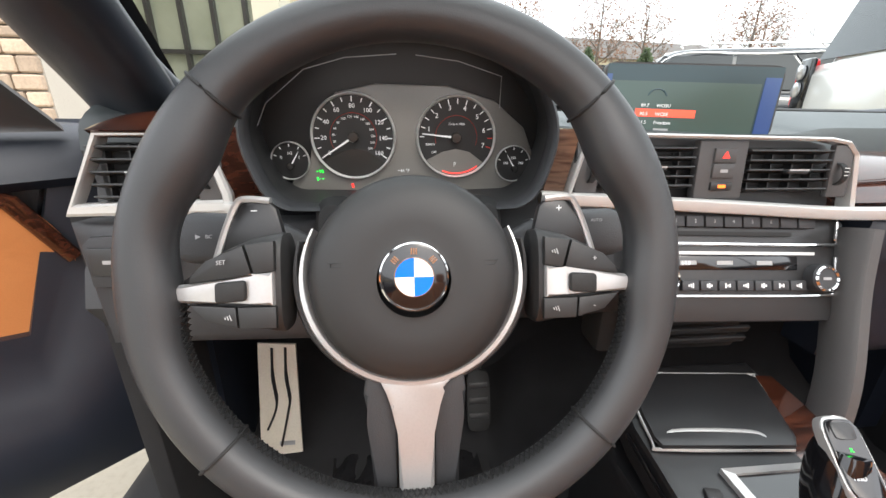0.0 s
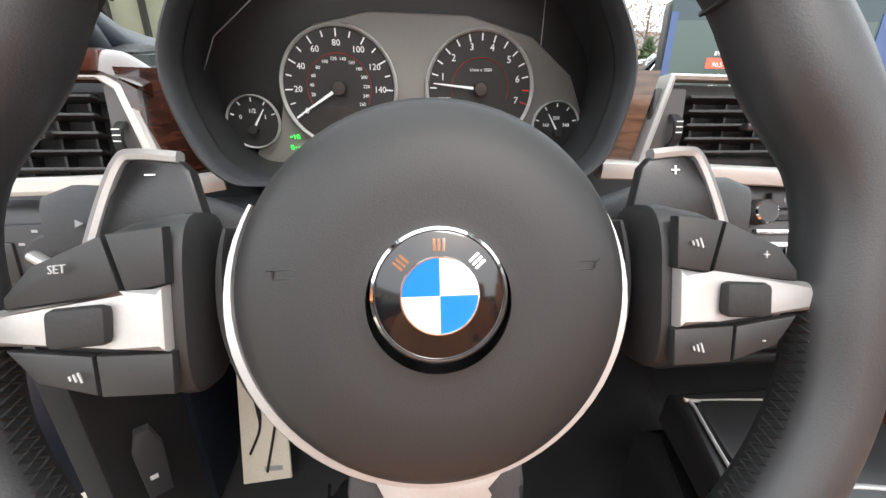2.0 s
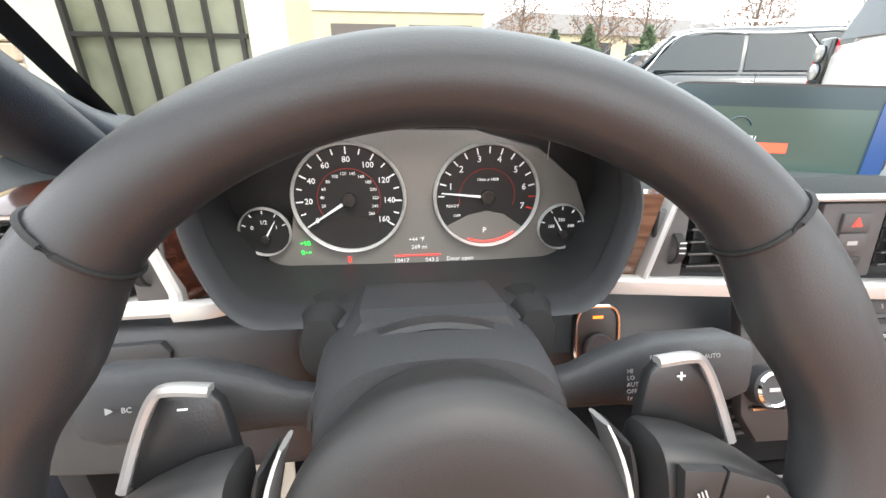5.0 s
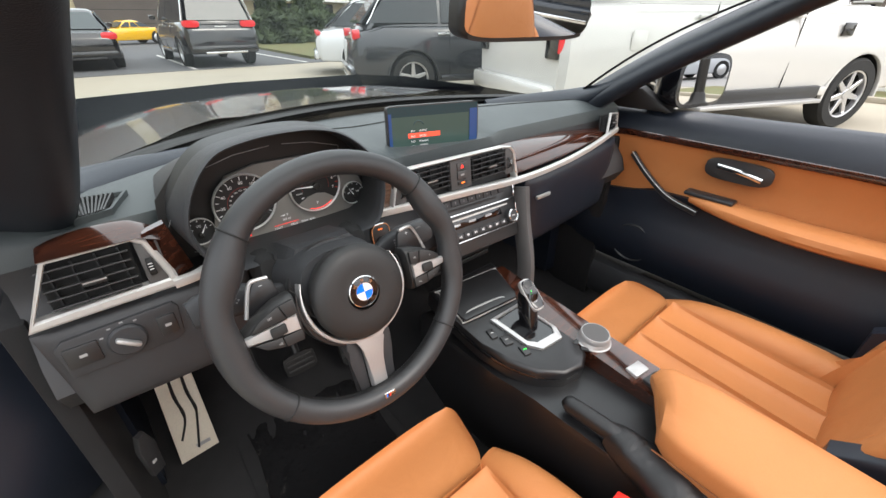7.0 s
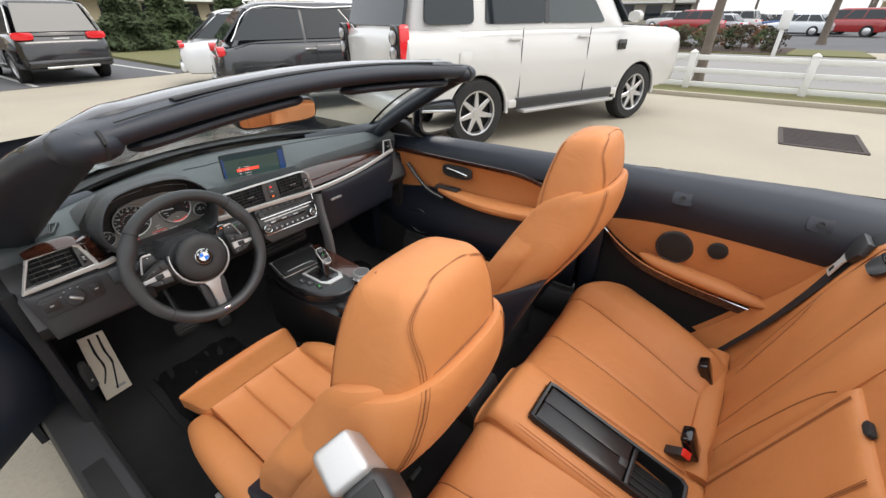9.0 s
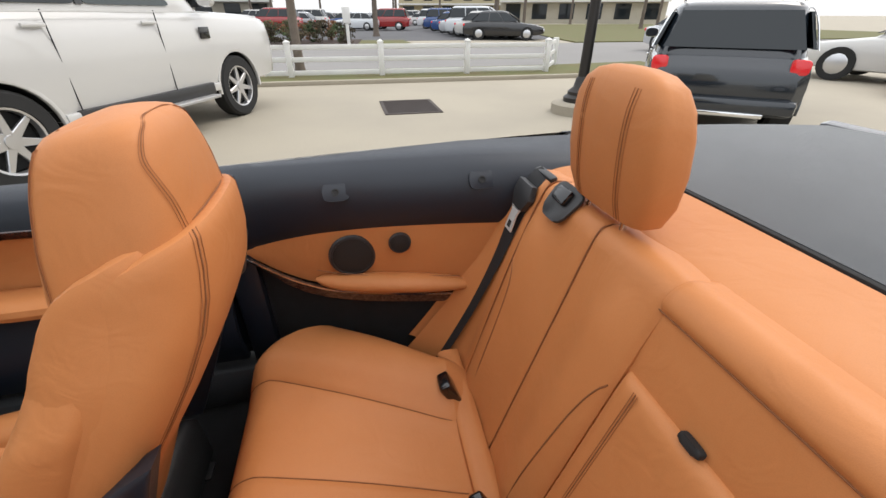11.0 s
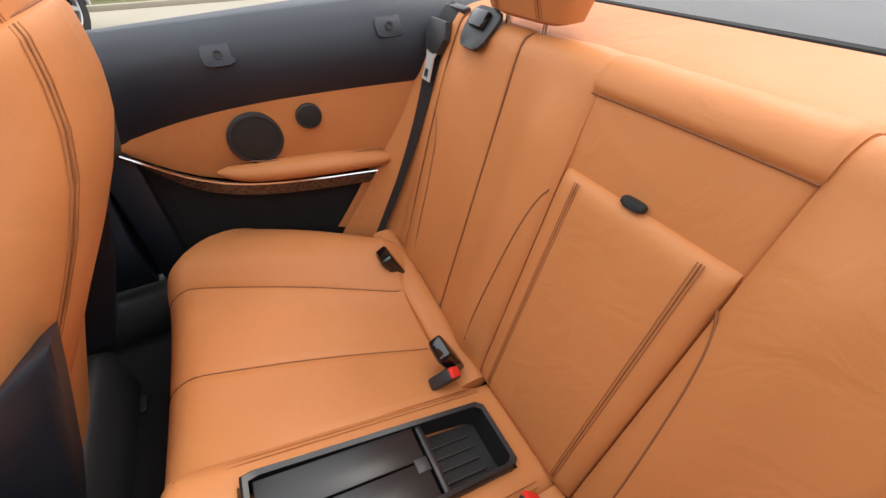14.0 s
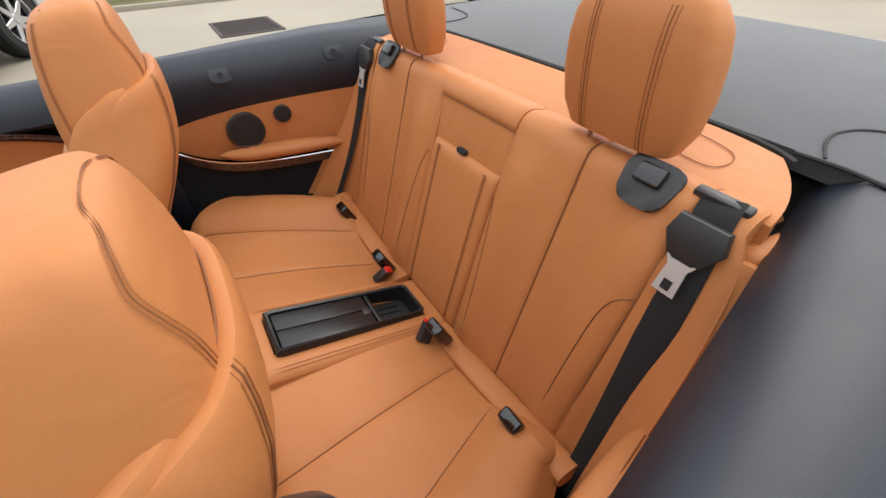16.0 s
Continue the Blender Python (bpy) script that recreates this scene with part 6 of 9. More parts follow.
def rear_bench():
    th = thing("rear_bench", "tan leather rear bench seat with two seats and a centre console", "rear seat", (0, -0.75, 0.2))

    def back_panel(x0, x1, v0, v1, label, h=0.0, nu=14, nv=40, flare=0.0):
        bm = B()

        def f(u, v):
            e = min(u, 1 - u) * abs(x1 - x0)
            g = -0.005 * math.exp(-(e / 0.005) ** 2)
            if v0 > 0:
                g -= 0.005 * math.exp(-((v * (v1 - v0) * 0.68) / 0.005) ** 2)
            if v1 < 1:
                g -= 0.005 * math.exp(-(((1 - v) * (v1 - v0) * 0.68) / 0.006) ** 2)
            return back_at(x0 + (x1 + flare * (1 - min(1, v / 0.8)) ** 0.5 - x0) * u, v0 + (v1 - v0) * v, g + h)
        slab(bm, nu, nv, f, (0, -0.045, -0.035))
        return part("back_panel", bm, TAN, th, label)

    def seam(pts, r_=0.0016, mt=TAN_SEAM):
        bm = B()
        sweep(bm, smooth_line([back_at(x, v, u_) for x, v, u_ in pts], 5), r_, n=5)
        part("back_seam", bm, mt, th)
    for s in (-1, 1):
        # seat cushion: inner, middle and outer panels, each rolled over its front edge
        def cushion(u, v, x0, x1):
            # panels spread towards the front edge
            xb = x0 + (x1 - x0) * u
            spread = 1.0 if v < 0.32 else max(-0.1, 1.0 - 1.15 * (v - 0.32) / 0.68)
            x = xb + 0.15 * spread * min(1.0, (xb - 0.105) / 0.295)
            out = max(0.0, (xb - 0.38) / 0.18)
            yf = -0.372 - 0.15 * out ** 4
            zt = 0.492 + 0.020 * ((xb - 0.33) / 0.22) ** 2 + 0.032 * min(1.0, max(0.0, (xb - 0.36) / 0.10)) ** 1.5 - 0.030 * max(0, (xb - 0.495) / 0.065) ** 3
            edge = min(u, 1 - u) * (x1 - x0)
            zt -= 0.004 * math.exp(-(edge / 0.005) ** 2)
            R = 0.062
            if v < 0.12:
                return Vector((s * x, yf, 0.20 + (zt - R - 0.20) * v / 0.12))
            if v < 0.32:
                a = (v - 0.12) / 0.20 * math.pi / 2
                return Vector((s * x, yf - R * (1 - math.cos(a)), zt - R * (1 - math.sin(a))))
            t = (v - 0.32) / 0.68
            y = (yf - R) + (-0.862 - (yf - R)) * t
            full = (-0.434 - y) / 0.428
            return Vector((s * x, y, zt - 0.095 * max(0, full) * (1 - 0.7 * min(1, max(0, (xb - 0.24) / 0.32))) + 0.010 * math.sin(math.pi * min(1, t * 1.05))))
        for x0, x1 in ((0.105, 0.24), (0.24, 0.40), (0.40, 0.56)):
            bm = B()
            slab(bm, 14, 36, lambda u, v: cushion(u, v, x0, x1), (0, -0.06, -0.05))
            part("seat_cushion", bm, TAN, th, "tan leather rear seat cushion panel")
        for x in (0.24, 0.40):
            bm = B()
            sweep(bm, [cushion(1.0, 0.14 + 0.84 * i / 20, x - 0.135, x) + Vector((0, 0, 0.0006)) for i in range(21)], 0.0013, n=5)
            part("cushion_seam", bm, TAN_SEAM, th)
        # back rest: inner bolster, main panel, side panel behind the belt
        back_panel(s * (0.137 if s < 0 else 0.129), s * 0.312, 0.0, 1.0, "inner back rest bolster", nu=18)
        back_panel(s * 0.312, s * 0.508, 0.0, 1.0, "main back rest panel", nu=24)
        back_panel(s * 0.508, s * 0.578, 0.0, 1.0, "tan side panel behind the belt", 0.004, flare=s * 0.080)
        bm = B()

        def gusset(u, v):
            v = 0.04 + 0.73 * v
            p = back_at(s * (0.574 + 0.080 * (1 - min(1, v / 0.8)) ** 0.5), v, 0.0)
            q = Vector((s * (side_x(p.y) + 0.018), p.y + 0.016, p.z - 0.004))
            return p.lerp(q, u) + Vector((0, -0.012 * math.sin(math.pi * u), 0))
        slab(bm, 8, 24, gusset, (0, -0.03, -0.01))
        part("side_gusset", bm, TAN, th, "tan leather gusset between back rest and side trim")
        seam([(s * 0.312, v, -0.0035) for v in (0.02, 0.3, 0.6, 0.8, 0.9, 0.97)], 0.0016)
        seam([(s * 0.508, v, -0.0015) for v in (0.02, 0.3, 0.6, 0.8, 0.9, 0.97)], 0.0016)
        # curved flaps
        seam([(s * 0.182, 0.08, 0), (s * 0.179, 0.20, 0), (s * 0.166, 0.40, 0), (s * 0.156, 0.50, 0), (s * 0.146, 0.555, 0), (s * 0.136, 0.585, 0)])
        seam([(s * 0.452, 0.06, 0), (s * 0.455, 0.22, 0), (s * 0.459, 0.38, 0), (s * 0.466, 0.50, 0), (s * 0.480, 0.56, 0), (s * 0.507, 0.59, 0)])
    # centre: fold-down arm rest, recess above it, top band
    bm = B()
    slab(bm, 16, 24, lambda u, v: bp(-0.135 + 0.262 * u, 0.408 + 0.430 * v, -0.006 + 0.020 * bulge(u, 16) * bulge(v, 22)), (0, -0.06, -0.02))
    part("fold_armrest", bm, TAN, th, "tan leather fold-down arm rest")
    for x in (-0.098, -0.090, 0.090, 0.098):
        bm = B()
        sweep(bm, [bp(x - 0.006, 0.425 + 0.0505 * i, 0.0145) for i in range(9)], 0.0008, n=4)
        part("armrest_stitch", bm, TAN_STITCH, th)
    for x in (-0.094, 0.094):
        bm = B()
        sweep(bm, [bp(x - 0.006, 0.425 + 0.0505 * i, 0.0142) for i in range(9)], 0.0011, n=4)
        part("armrest_seam", bm, TAN_SEAM, th)
    bm = B()
    slab(bm, 14, 10, lambda u, v: bp(-0.137 + 0.274 * u, 0.818 + 0.116 * v, -0.004 + 0.006 * bulge(u, 12) * (1 - (1 - v) ** 3)), (0, -0.05, -0.02))
    part("recess_panel", bm, TAN, th)
    back_panel(-0.138, 0.138, 0.784, 1.0, "top band over the arm rest", 0.004, 20, 24)
    bm = B()
    sweep(bm, smooth_line([bp(-0.137, 0.934, 0.003), bp(0.0, 0.935, 0.004), bp(0.137, 0.934, 0.003)], 8), 0.0014, n=6)
    part("band_piping", bm, TAN_SEAM, th)
    bm = B()
    prism(bm, oval(0.017, 0.0065, 4, 20), 0.010, basis(bp(0.004, 0.842, 0.003), (-1, 0, 0), (0, -0.3, 1)), 0.003)
    part("pull_tab", bm, RUBBER, th, "black fabric pull tab")
    # low strip between cushion and back
    for s in (-1, 1):
        bm = B()
        sweep(bm, [(s * x, -0.888 + 0.02 * max(0, x - 0.4), 0.402 + 0.16 * max(0, x - 0.22)) for x in (0.11, 0.2, 0.3, 0.4, 0.5, 0.58)], 0.030, 0.018, n=14, e=3)
        part("rear_roll", bm, TAN, th, "low tan strip under the back rest")
    # raised middle with the tray
    def mid(u, v):
        w = 0.118 - 0.01 * v
        x = (2 * u - 1) * w
        y = -0.365 - 0.56 * v
        z = 0.570 - 0.157 * v - 0.075 * math.exp(-(v / 0.055) ** 2) - 0.02 * abs(2 * u - 1) ** 8
        if abs(x - 0.002) < 0.056 and -0.868 < y < -0.500:
            z -= 0.065
        return Vector((-0.005 + x, y, z))
    bm = B()
    slab(bm, 44, 64, mid, (0, 0, -0.25))
    part("middle_rise", bm, TAN, th, "tan leather raised middle section")
    for x in (-0.106, -0.098, 0.090, 0.098):
        bm = B()
        sweep(bm, [mid((x + 0.005 + 0.115) / 0.23, v) + Vector((0, 0, 0.001)) for v in (0.09, 0.25, 0.4, 0.6, 0.8, 0.93)], 0.0008, n=4)
        part("middle_stitch", bm, TAN_STITCH, th)


rear_bench()


def rear_tray():
    S = basis((-0.003, -0.683, 0.490), (1, 0, 0), (0, 0.962, 0.275))
    th = thing("rear_tray", "black rear console tray with a closed lid and open cup space", "tray", S.translation)
    o = [(-0.066, 0.195), (-0.070, 0.18), (-0.062, -0.185), (-0.052, -0.197), (0.052, -0.197), (0.062, -0.185), (0.070, 0.18), (0.066, 0.195)]
    i_ = [(x * 0.86, y * 0.95) for x, y in o]
    bm = B()
    loft(bm, [[S @ Vector((*p, h)) for p in r] for r, h in ((o, -0.01), (o, 0.006), ([(x * 0.97, y * 0.985) for x, y in o], 0.009), (i_, 0.007), (i_, -0.045))], cap=False)
    part("tray_frame", bm, TRAY_BLACK, th)
    bm = B()
    prism(bm, i_, 0.003, S @ pose(0, 0, -0.047))
    part("tray_floor", bm, RUBBER, th)
    for s in (-1, 1):
        bm = B()
        box(bm, (s * 0.0285, 0.063, 0.000), (0.0545, 0.235, 0.008), bevel=0.002, m=S)
        part("tray_lid", bm, TRAY_BLACK, th, "matte black lid half")
    bm = B()
    box(bm, (0, -0.066, -0.005), (0.114, 0.012, 0.016), bevel=0.003, m=S)
    part("tray_bridge", bm, TRAY_BLACK, th)
    bm = B()
    box(bm, (-0.006, -0.046, 0.0035), (0.022, 0.022, 0.003), bevel=0.002, m=S)
    part("lid_latch", bm, PLASTIC, th)
    for k in range(4):
        bm = B()
        box(bm, (-0.03 + 0.02 * k, -0.125, -0.041), (0.003, 0.08, 0.003), m=S)
        part("floor_rib", bm, PLASTIC, th)


rear_tray()

for s in (-1, 1):
    for x, z in ((0.160, 0.420), (0.449, 0.432)):
        th = thing("anchor_cover", "black plastic anchor cover at the foot of the back rest", "anchor cover", (s * x, -0.905, z), "anchor covers")
        M = pose(s * x, -0.858, z + 0.042, -26, 0, 0)
        bm = B()
        box(bm, (0, 0, 0), (0.052, 0.030, 0.078), bevel=0.007, seg=3, m=M)
        part("cover", bm, GLOSS_BLACK, th)
        bm = B()
        box(bm, (0, 0.0155, 0.004), (0.036, 0.003, 0.050), bevel=0.001, m=M)
        part("cover_flap", bm, PLASTIC, th)
    buckle(s * 0.122, -0.850, 0.456, (42, -s * 24, 0), "black rear belt buckle with red button")
    # rear head rest
    hx = s * 0.338
    th = thing("rear_head_rest", "tan leather rear head rest with stitched seams", "head rest", (hx, -1.10, 0.99), "rear head rests")
    bm = B()
    hr = [(0.988, 0.085, 0.030), (0.995, 0.112, 0.046), (1.03, 0.130, 0.056), (1.08, 0.137, 0.060), (1.13, 0.134, 0.059), (1.165, 0.126, 0.053), (1.190, 0.109, 0.043), (1.204, 0.084, 0.030), (1.210, 0.052, 0.017), (1.212, 0.016, 0.006)]
    hr = [(z, w * 0.87, t * 0.74) for z, w, t in hr]
    loft(bm, [[Vector((hx + x, -1.116 + 0.09 * (z - 1.0) + q, z)) for x, q in oval(w, t, 3.8, 44)] for z, w, t in hr])
    part("cushion", bm, TAN, th)
    for dx in (-1, 1):
        for k, r_, mt in ((0, 0.0007, TAN_SEAM), (0.006, 0.0005, TAN_STITCH), (-0.006, 0.0005, TAN_STITCH)):
            bm = B()
            line = []
            for z, w, t in hr[1:7]:
                x = dx * (0.056 + k)
                q = t * (max(0.0, 1 - abs(x / w) ** 3.8)) ** (1 / 3.8)
                line.append(Vector((hx + x, -1.116 + 0.09 * (z - 1.0) + q + 0.0004, z)))
            sweep(bm, smooth_line(line, 4), r_, n=5)
            part("head_seam", bm, mt, th)
        bm = B()
        sweep(bm, [(hx + dx * 0.05, -1.10, 0.93), (hx + dx * 0.05, -1.105, 1.0)], 0.006, n=10)
        part("post", bm, CHROME, th)
    # top tether cover
    th = thing("tether_cover", "black plastic tether cover on top of the back rest", "tether cover", (s * 0.435, -1.07, 0.95), "tether covers")
    S = basis(back_at(s * 0.432, 0.835, 0.001), (-1, 0, 0), (0, -0.62, 0.78))
    bm = B()
    prism(bm, [(x * (1 + 4 * y), y) for x, y in oval(0.044, 0.038, 4, 36)], 0.006, S, 0.003)
    part("base", bm, PLASTIC, th)
    bm = B()
    box(bm, (0, 0.012, 0.011), (0.046, 0.032, 0.016), bevel=0.006, m=S)
    part("catch", bm, GLOSS_BLACK, th)
    # belt with guide and tongue
    th = thing("seat_belt", "black rear seat belt with steel tongue", "seat belt", (s * 0.58, -1.0, 0.7), "rear belts")
    bx = 0.552 if s > 0 else 0.534
    line = smooth_line([back_at(s * (bx + 0.060 * (1 - v / 0.86)), v, 0.0068) for v in (0.90, 0.86, 0.82, 0.77, 0.70, 0.5, 0.3, 0.1, 0.0)], 4)
    bm = B()
    sweep(bm, line, 0.028, 0.0012, n=8, e=6, up=(0, 1, 0.3))
    part("webbing", bm, WEBBING, th)
    S = basis(bp(s * (bx + 0.002), 0.918, 0.016), (-1, 0, 0), (s * -0.08, -0.3, 1)) @ Matrix.Scale(1.22, 4)
    bm = B()
    prism(bm, [(-0.034, 0.005), (-0.028, 0.03), (0.028, 0.03), (0.034, 0.005), (0.02, -0.02), (-0.02, -0.02)], 0.012, S @ pose(0, 0, -0.002), 0.003)
    part("tongue_grip", bm, PLASTIC, th)
    bm = B()
    prism(bm, [(-0.022, -0.012), (-0.012, -0.030), (-0.014, -0.066), (0.014, -0.066), (0.012, -0.030), (0.022, -0.012), (0.012, -0.022), (-0.012, -0.022)], 0.003, S @ pose(0, 0, 0.006))
    tg = part("tongue", bm, PEARL, th, "bright steel tongue")
    bm = B()
    box(bm, (0, -0.054, 0.0096), (0.011, 0.013, 0.0008), m=S)
    part("tongue_slot", bm, RUBBER, tg, smooth=False)
    bm = B()
    box(bm, back_at(s * (bx - 0.004), 0.895, 0.004), (0.078, 0.018, 0.012), (-12, 0, 0), bevel=0.004)
    part("belt_slot", bm, PLASTIC, th)


# ---- car body round the cabin ----
def quarter(s):
    """Inner side behind the front door: black belt panel, tan insert, silver line, black base."""
    th = thing("quarter_trim", "black rear side panel with tan leather insert, speakers and silver line", "side panel", (s * 0.72, -0.8, 0.3), "rear side panels")
    y0, y1 = -0.36, -1.15

    def Y(u):
        return y0 + (y1 - y0) * u

    def top(u):
        return 0.955 + 0.035 * min(1, u * 1.3)

    def low(u):
        return 0.744 + 0.090 * (1 - math.exp(-u / 0.24))

    def trim(u):
        return 0.765 - 0.148 * (1 - math.exp(-(u / 0.17) ** 1.3)) + 0.004 * u
    bm = B()
    prof = ((0.085, 0.0, 0), (0.070, 0.006, 0), (0.035, 0.002, 0), (0.012, -0.02, 0))
    rows = []
    for i in range(31):
        u = 1.20 * i / 30
        x, t, l = side_x(Y(u)), top(u), low(u)
        rows.append([Vector((s * max(x + 0.09, 0.835 - 0.02 * u), Y(u), t - 0.012)), Vector((s * max(x + 0.075, 0.815 - 0.02 * u), Y(u), t)), Vector((s * (x + 0.045), Y(u), t - 0.002)), Vector((s * (x + 0.012), Y(u), t - 0.025)), Vector((s * (x - 0.012), Y(u), t * 0.6 + l * 0.4)), Vector((s * (x - 0.008), Y(u), l + 0.02)), Vector((s * (x + 0.004), Y(u), l - 0.006))])
    loft(bm, rows, cap=False, closed=False)
    bl = part("belt_panel", bm, DOOR_BLACK, th, "black vinyl belt panel")
    for y, z in ((-0.639, 0.914), (-0.975, 0.941))[:2 if s > 0 else 1]:
        uu = min((k / 200 for k in range(241)), key=lambda k: abs(Y(k) - y))
        zt, zm = top(uu) - 0.025, top(uu) * 0.6 + low(uu) * 0.4
        k = min(1.0, max(0.0, (zt - z) / (zt - zm)))
        slope = 0.024 / (zt - zm) if 0 < k < 1 else 0.0
        M = basis((s * (side_x(y) + 0.012 - 0.024 * k - 0.001), y, z), (0, -s, 0), (s * slope, 0, 1))
        bm = B()
        prism(bm, oval(0.030, 0.021, 5, 24), 0.0038, M, 0.0015)
        cp = part("bolt_cap", bm, DOOR_BLACK, bl)
        bm = B()
        lathe(bm, [(0.009, 0.003), (0.009, 0.0062), (0.006, 0.0062), (0.0055, 0.0045), (0.0005, 0.0045)], M, 20)
        part("bolt", bm, RUBBER, bl)
    bm = B()

    def insert(u, v):
        y = Y(u)
        z = trim(u) + (low(u) - trim(u)) * v
        k = math.sin(math.pi * min(1, v * 1.0))
        return Vector((s * (side_x(y) + 0.004 - 0.004 * k + 0.012 * (1 - v) * math.sin(math.pi * u)), y, z))
    slab(bm, 24, 10, insert, (s * 0.02, 0, 0))
    part("leather_insert", bm, TAN, th, "tan leather insert")
    bm = B()
    arm = smooth_line([Vector((s * (side_x(Y(u)) - 0.012), Y(u), trim(u) + 0.026 + 0.012 * math.sin(math.pi * min(1, (u - 0.24) / 0.6)))) for u in (0.25, 0.35, 0.5, 0.65, 0.76)], 4)
    k = len(arm)
    sweep(bm, arm, [0.006 + 0.028 * math.sin(math.pi * i / (k - 1)) ** 0.5 for i in range(k)], [0.004 + 0.021 * math.sin(math.pi * i / (k - 1)) ** 0.5 for i in range(k)], n=14)
    part("arm_pad", bm, TAN, th, "tan padded arm rest")
    # crease above the arm pad drawn as a thin rod, its shade in the colour
    bm = B()
    sweep(bm, [Vector((s * (side_x(Y(u)) - 0.013), Y(u), trim(u) + 0.058)) for u in (0.26, 0.32, 0.45, 0.6, 0.72)], 0.0012, n=4)
    part("insert_seam", bm, TAN_SEAM, th)
    bm = B()
    sweep(bm, [Vector((s * (side_x(Y(i / 30)) - 0.010), Y(i / 30), trim(i / 30) - 0.002)) for i in range(25)], 0.0020, 0.0028, n=6)
    part("silver_line", bm, CHROME, th, "thin bright silver line")
    bm = B()
    slab(bm, 20, 4, lambda u, v: Vector((s * (side_x(Y(u)) - 0.006 + 0.012 * (1 - v)), Y(u), trim(u) - 0.004 - 0.036 * (1 - v) * min(1, u * 6))), (s * 0.012, 0, 0))
    part("walnut_edge", bm, PEARL_WOOD, th, "dark walnut edge under the silver line")
    bm = B()
    slab(bm, 12, 8, lambda u, v: Vector((s * (side_x(Y(u)) + 0.03 + 0.012 * (1 - v)), Y(u), 0.20 + (trim(u) - 0.225) * v)), (s * 0.02, 0, 0))
    part("lower_panel", bm, CARPET, th)
    for y, z, r in ((-0.659, 0.737, 0.057), (-0.780, 0.774, 0.0275)):
        M = basis((s * (side_x(y) - 0.001), y, z), (0, -s, 0), (0, 0, 1))
        bm = B()
        lathe(bm, [(r * 0.86, 0.002), (r * 0.9, 0.007), (r, 0.006), (r * 1.06, 0.0)], M, 36)
        spk = part("speaker_ring", bm, PLASTIC, th, "black speaker ring")
        bm = B()
        lathe(bm, [(r * 0.9, 0.0), (r * 0.88, 0.005), (r * 0.5, 0.0065), (0.0005, 0.007)], M, 36)
        part("speaker_grille", bm, MESH, spk)


quarter(1)
quarter(-1)


def door(s, label, m=None):
    """Front door: outer skin, black belt top, tan insert with pull handle, arm rest and pocket."""
    th = thing("car_door", label, "car door", (0, 0, 0), "car doors")

    def P(x, y, z):
        return Vector((s * x, y, z))
    ya, yb = 0.80, -0.34
    bm = B()
    rows = []
    for i in range(17):
        y = ya + (yb - ya) * i / 16
        t = 0.925 + 0.03 * i / 16
        rows.append([P(0.800, y, t - 0.03), P(0.850, y, t - 0.03), P(0.885, y, t - 0.12), P(0.900, y, 0.62), P(0.885, y, 0.47), P(0.85, y, 0.40), P(0.775, y, 0.40), P(0.765, y, 0.55)])
    loft(bm, rows)
    part("outer_skin", bm, CAR_BLACK, th, "gloss black door skin")
    bm = B()
    rows = []
    for i in range(21):
        u = i / 20
        y = ya + (yb - ya) * u
        t = 0.925 + 0.03 * u
        rows.append([P(0.840, y, t - 0.02), P(0.825, y, t), P(0.785, y, t - 0.002), P(0.755, y, t - 0.02), P(0.735, y, t - 0.055), P(0.730, y, 0.862), P(0.742, y, 0.850)])
    loft(bm, rows, cap=False, closed=False)
    part("belt_top", bm, DOOR_BLACK, th, "soft black belt top")
    # edge of the tan insert: rises forward, arcs down at the rear
    def upper(u):
        k = 1 - math.sqrt(1 - max(0, (0.11 - u) / 0.11) ** 2)
        return 0.862 - 0.075 * max(0, (u - 0.72) / 0.28) ** 2 - 0.105 * k

    def lower(u):
        k = 1 - math.sqrt(1 - max(0, (0.09 - u) / 0.09) ** 2)
        return 0.690 - 0.042 * max(0, (0.24 - u) / 0.24) ** 0.7 + 0.02 * u + 0.075 * k
    bm = B()

    def ins(u, v):
        y = 0.73 - 0.99 * u
        z = lower(u) + (upper(u) - lower(u)) * v
        return P(0.760 - 0.026 * v + 0.014 * math.sin(math.pi * v) * math.sin(math.pi * u), y, z)
    slab(bm, 40, 12, ins, (s * 0.02, 0, 0))
    part("leather_insert", bm, TAN, th, "tan leather door insert")
    bm = B()
    line = [ins(i / 24, 1.0) + P(-0.002, 0, 0) for i in range(25)]
    sweep(bm, line, 0.004, 0.010, n=8, e=3)
    part("upper_trim", bm, WOOD, th, "dark trim line over the insert")
    bm = B()
    arm = smooth_line([P(0.722, 0.36, 0.715), P(0.712, 0.22, 0.704), P(0.705, 0.05, 0.702), P(0.705, -0.12, 0.712), P(0.718, -0.24, 0.735)], 5)
    k = len(arm)
    sweep(bm, arm, [0.012 + 0.042 * math.sin(math.pi * (i + 1) / (k + 1)) ** 0.6 for i in range(k)], [0.010 + 0.016 * math.sin(math.pi * (i + 1) / (k + 1)) ** 0.6 for i in range(k)], n=14, e=2.4)
    part("arm_rest", bm, TAN, th, "tan leather door arm rest")
    bm = B()
    line = smooth_line([P(0.728, 0.57, 0.80), P(0.715, 0.50, 0.745), P(0.702, 0.42, 0.700), P(0.695, 0.33, 0.680)], 5)
    sweep(bm, line, 0.007, 0.009, n=10, e=3)
    part("pull_trim", bm, PLASTIC, th, "black pull handle sweep")
    bm = B()
    sweep(bm, [p + P(-0.007, 0, 0.006) for p in line], 0.0014, n=6)
    part("silver_line", bm, SATIN, th)
    bm = B()
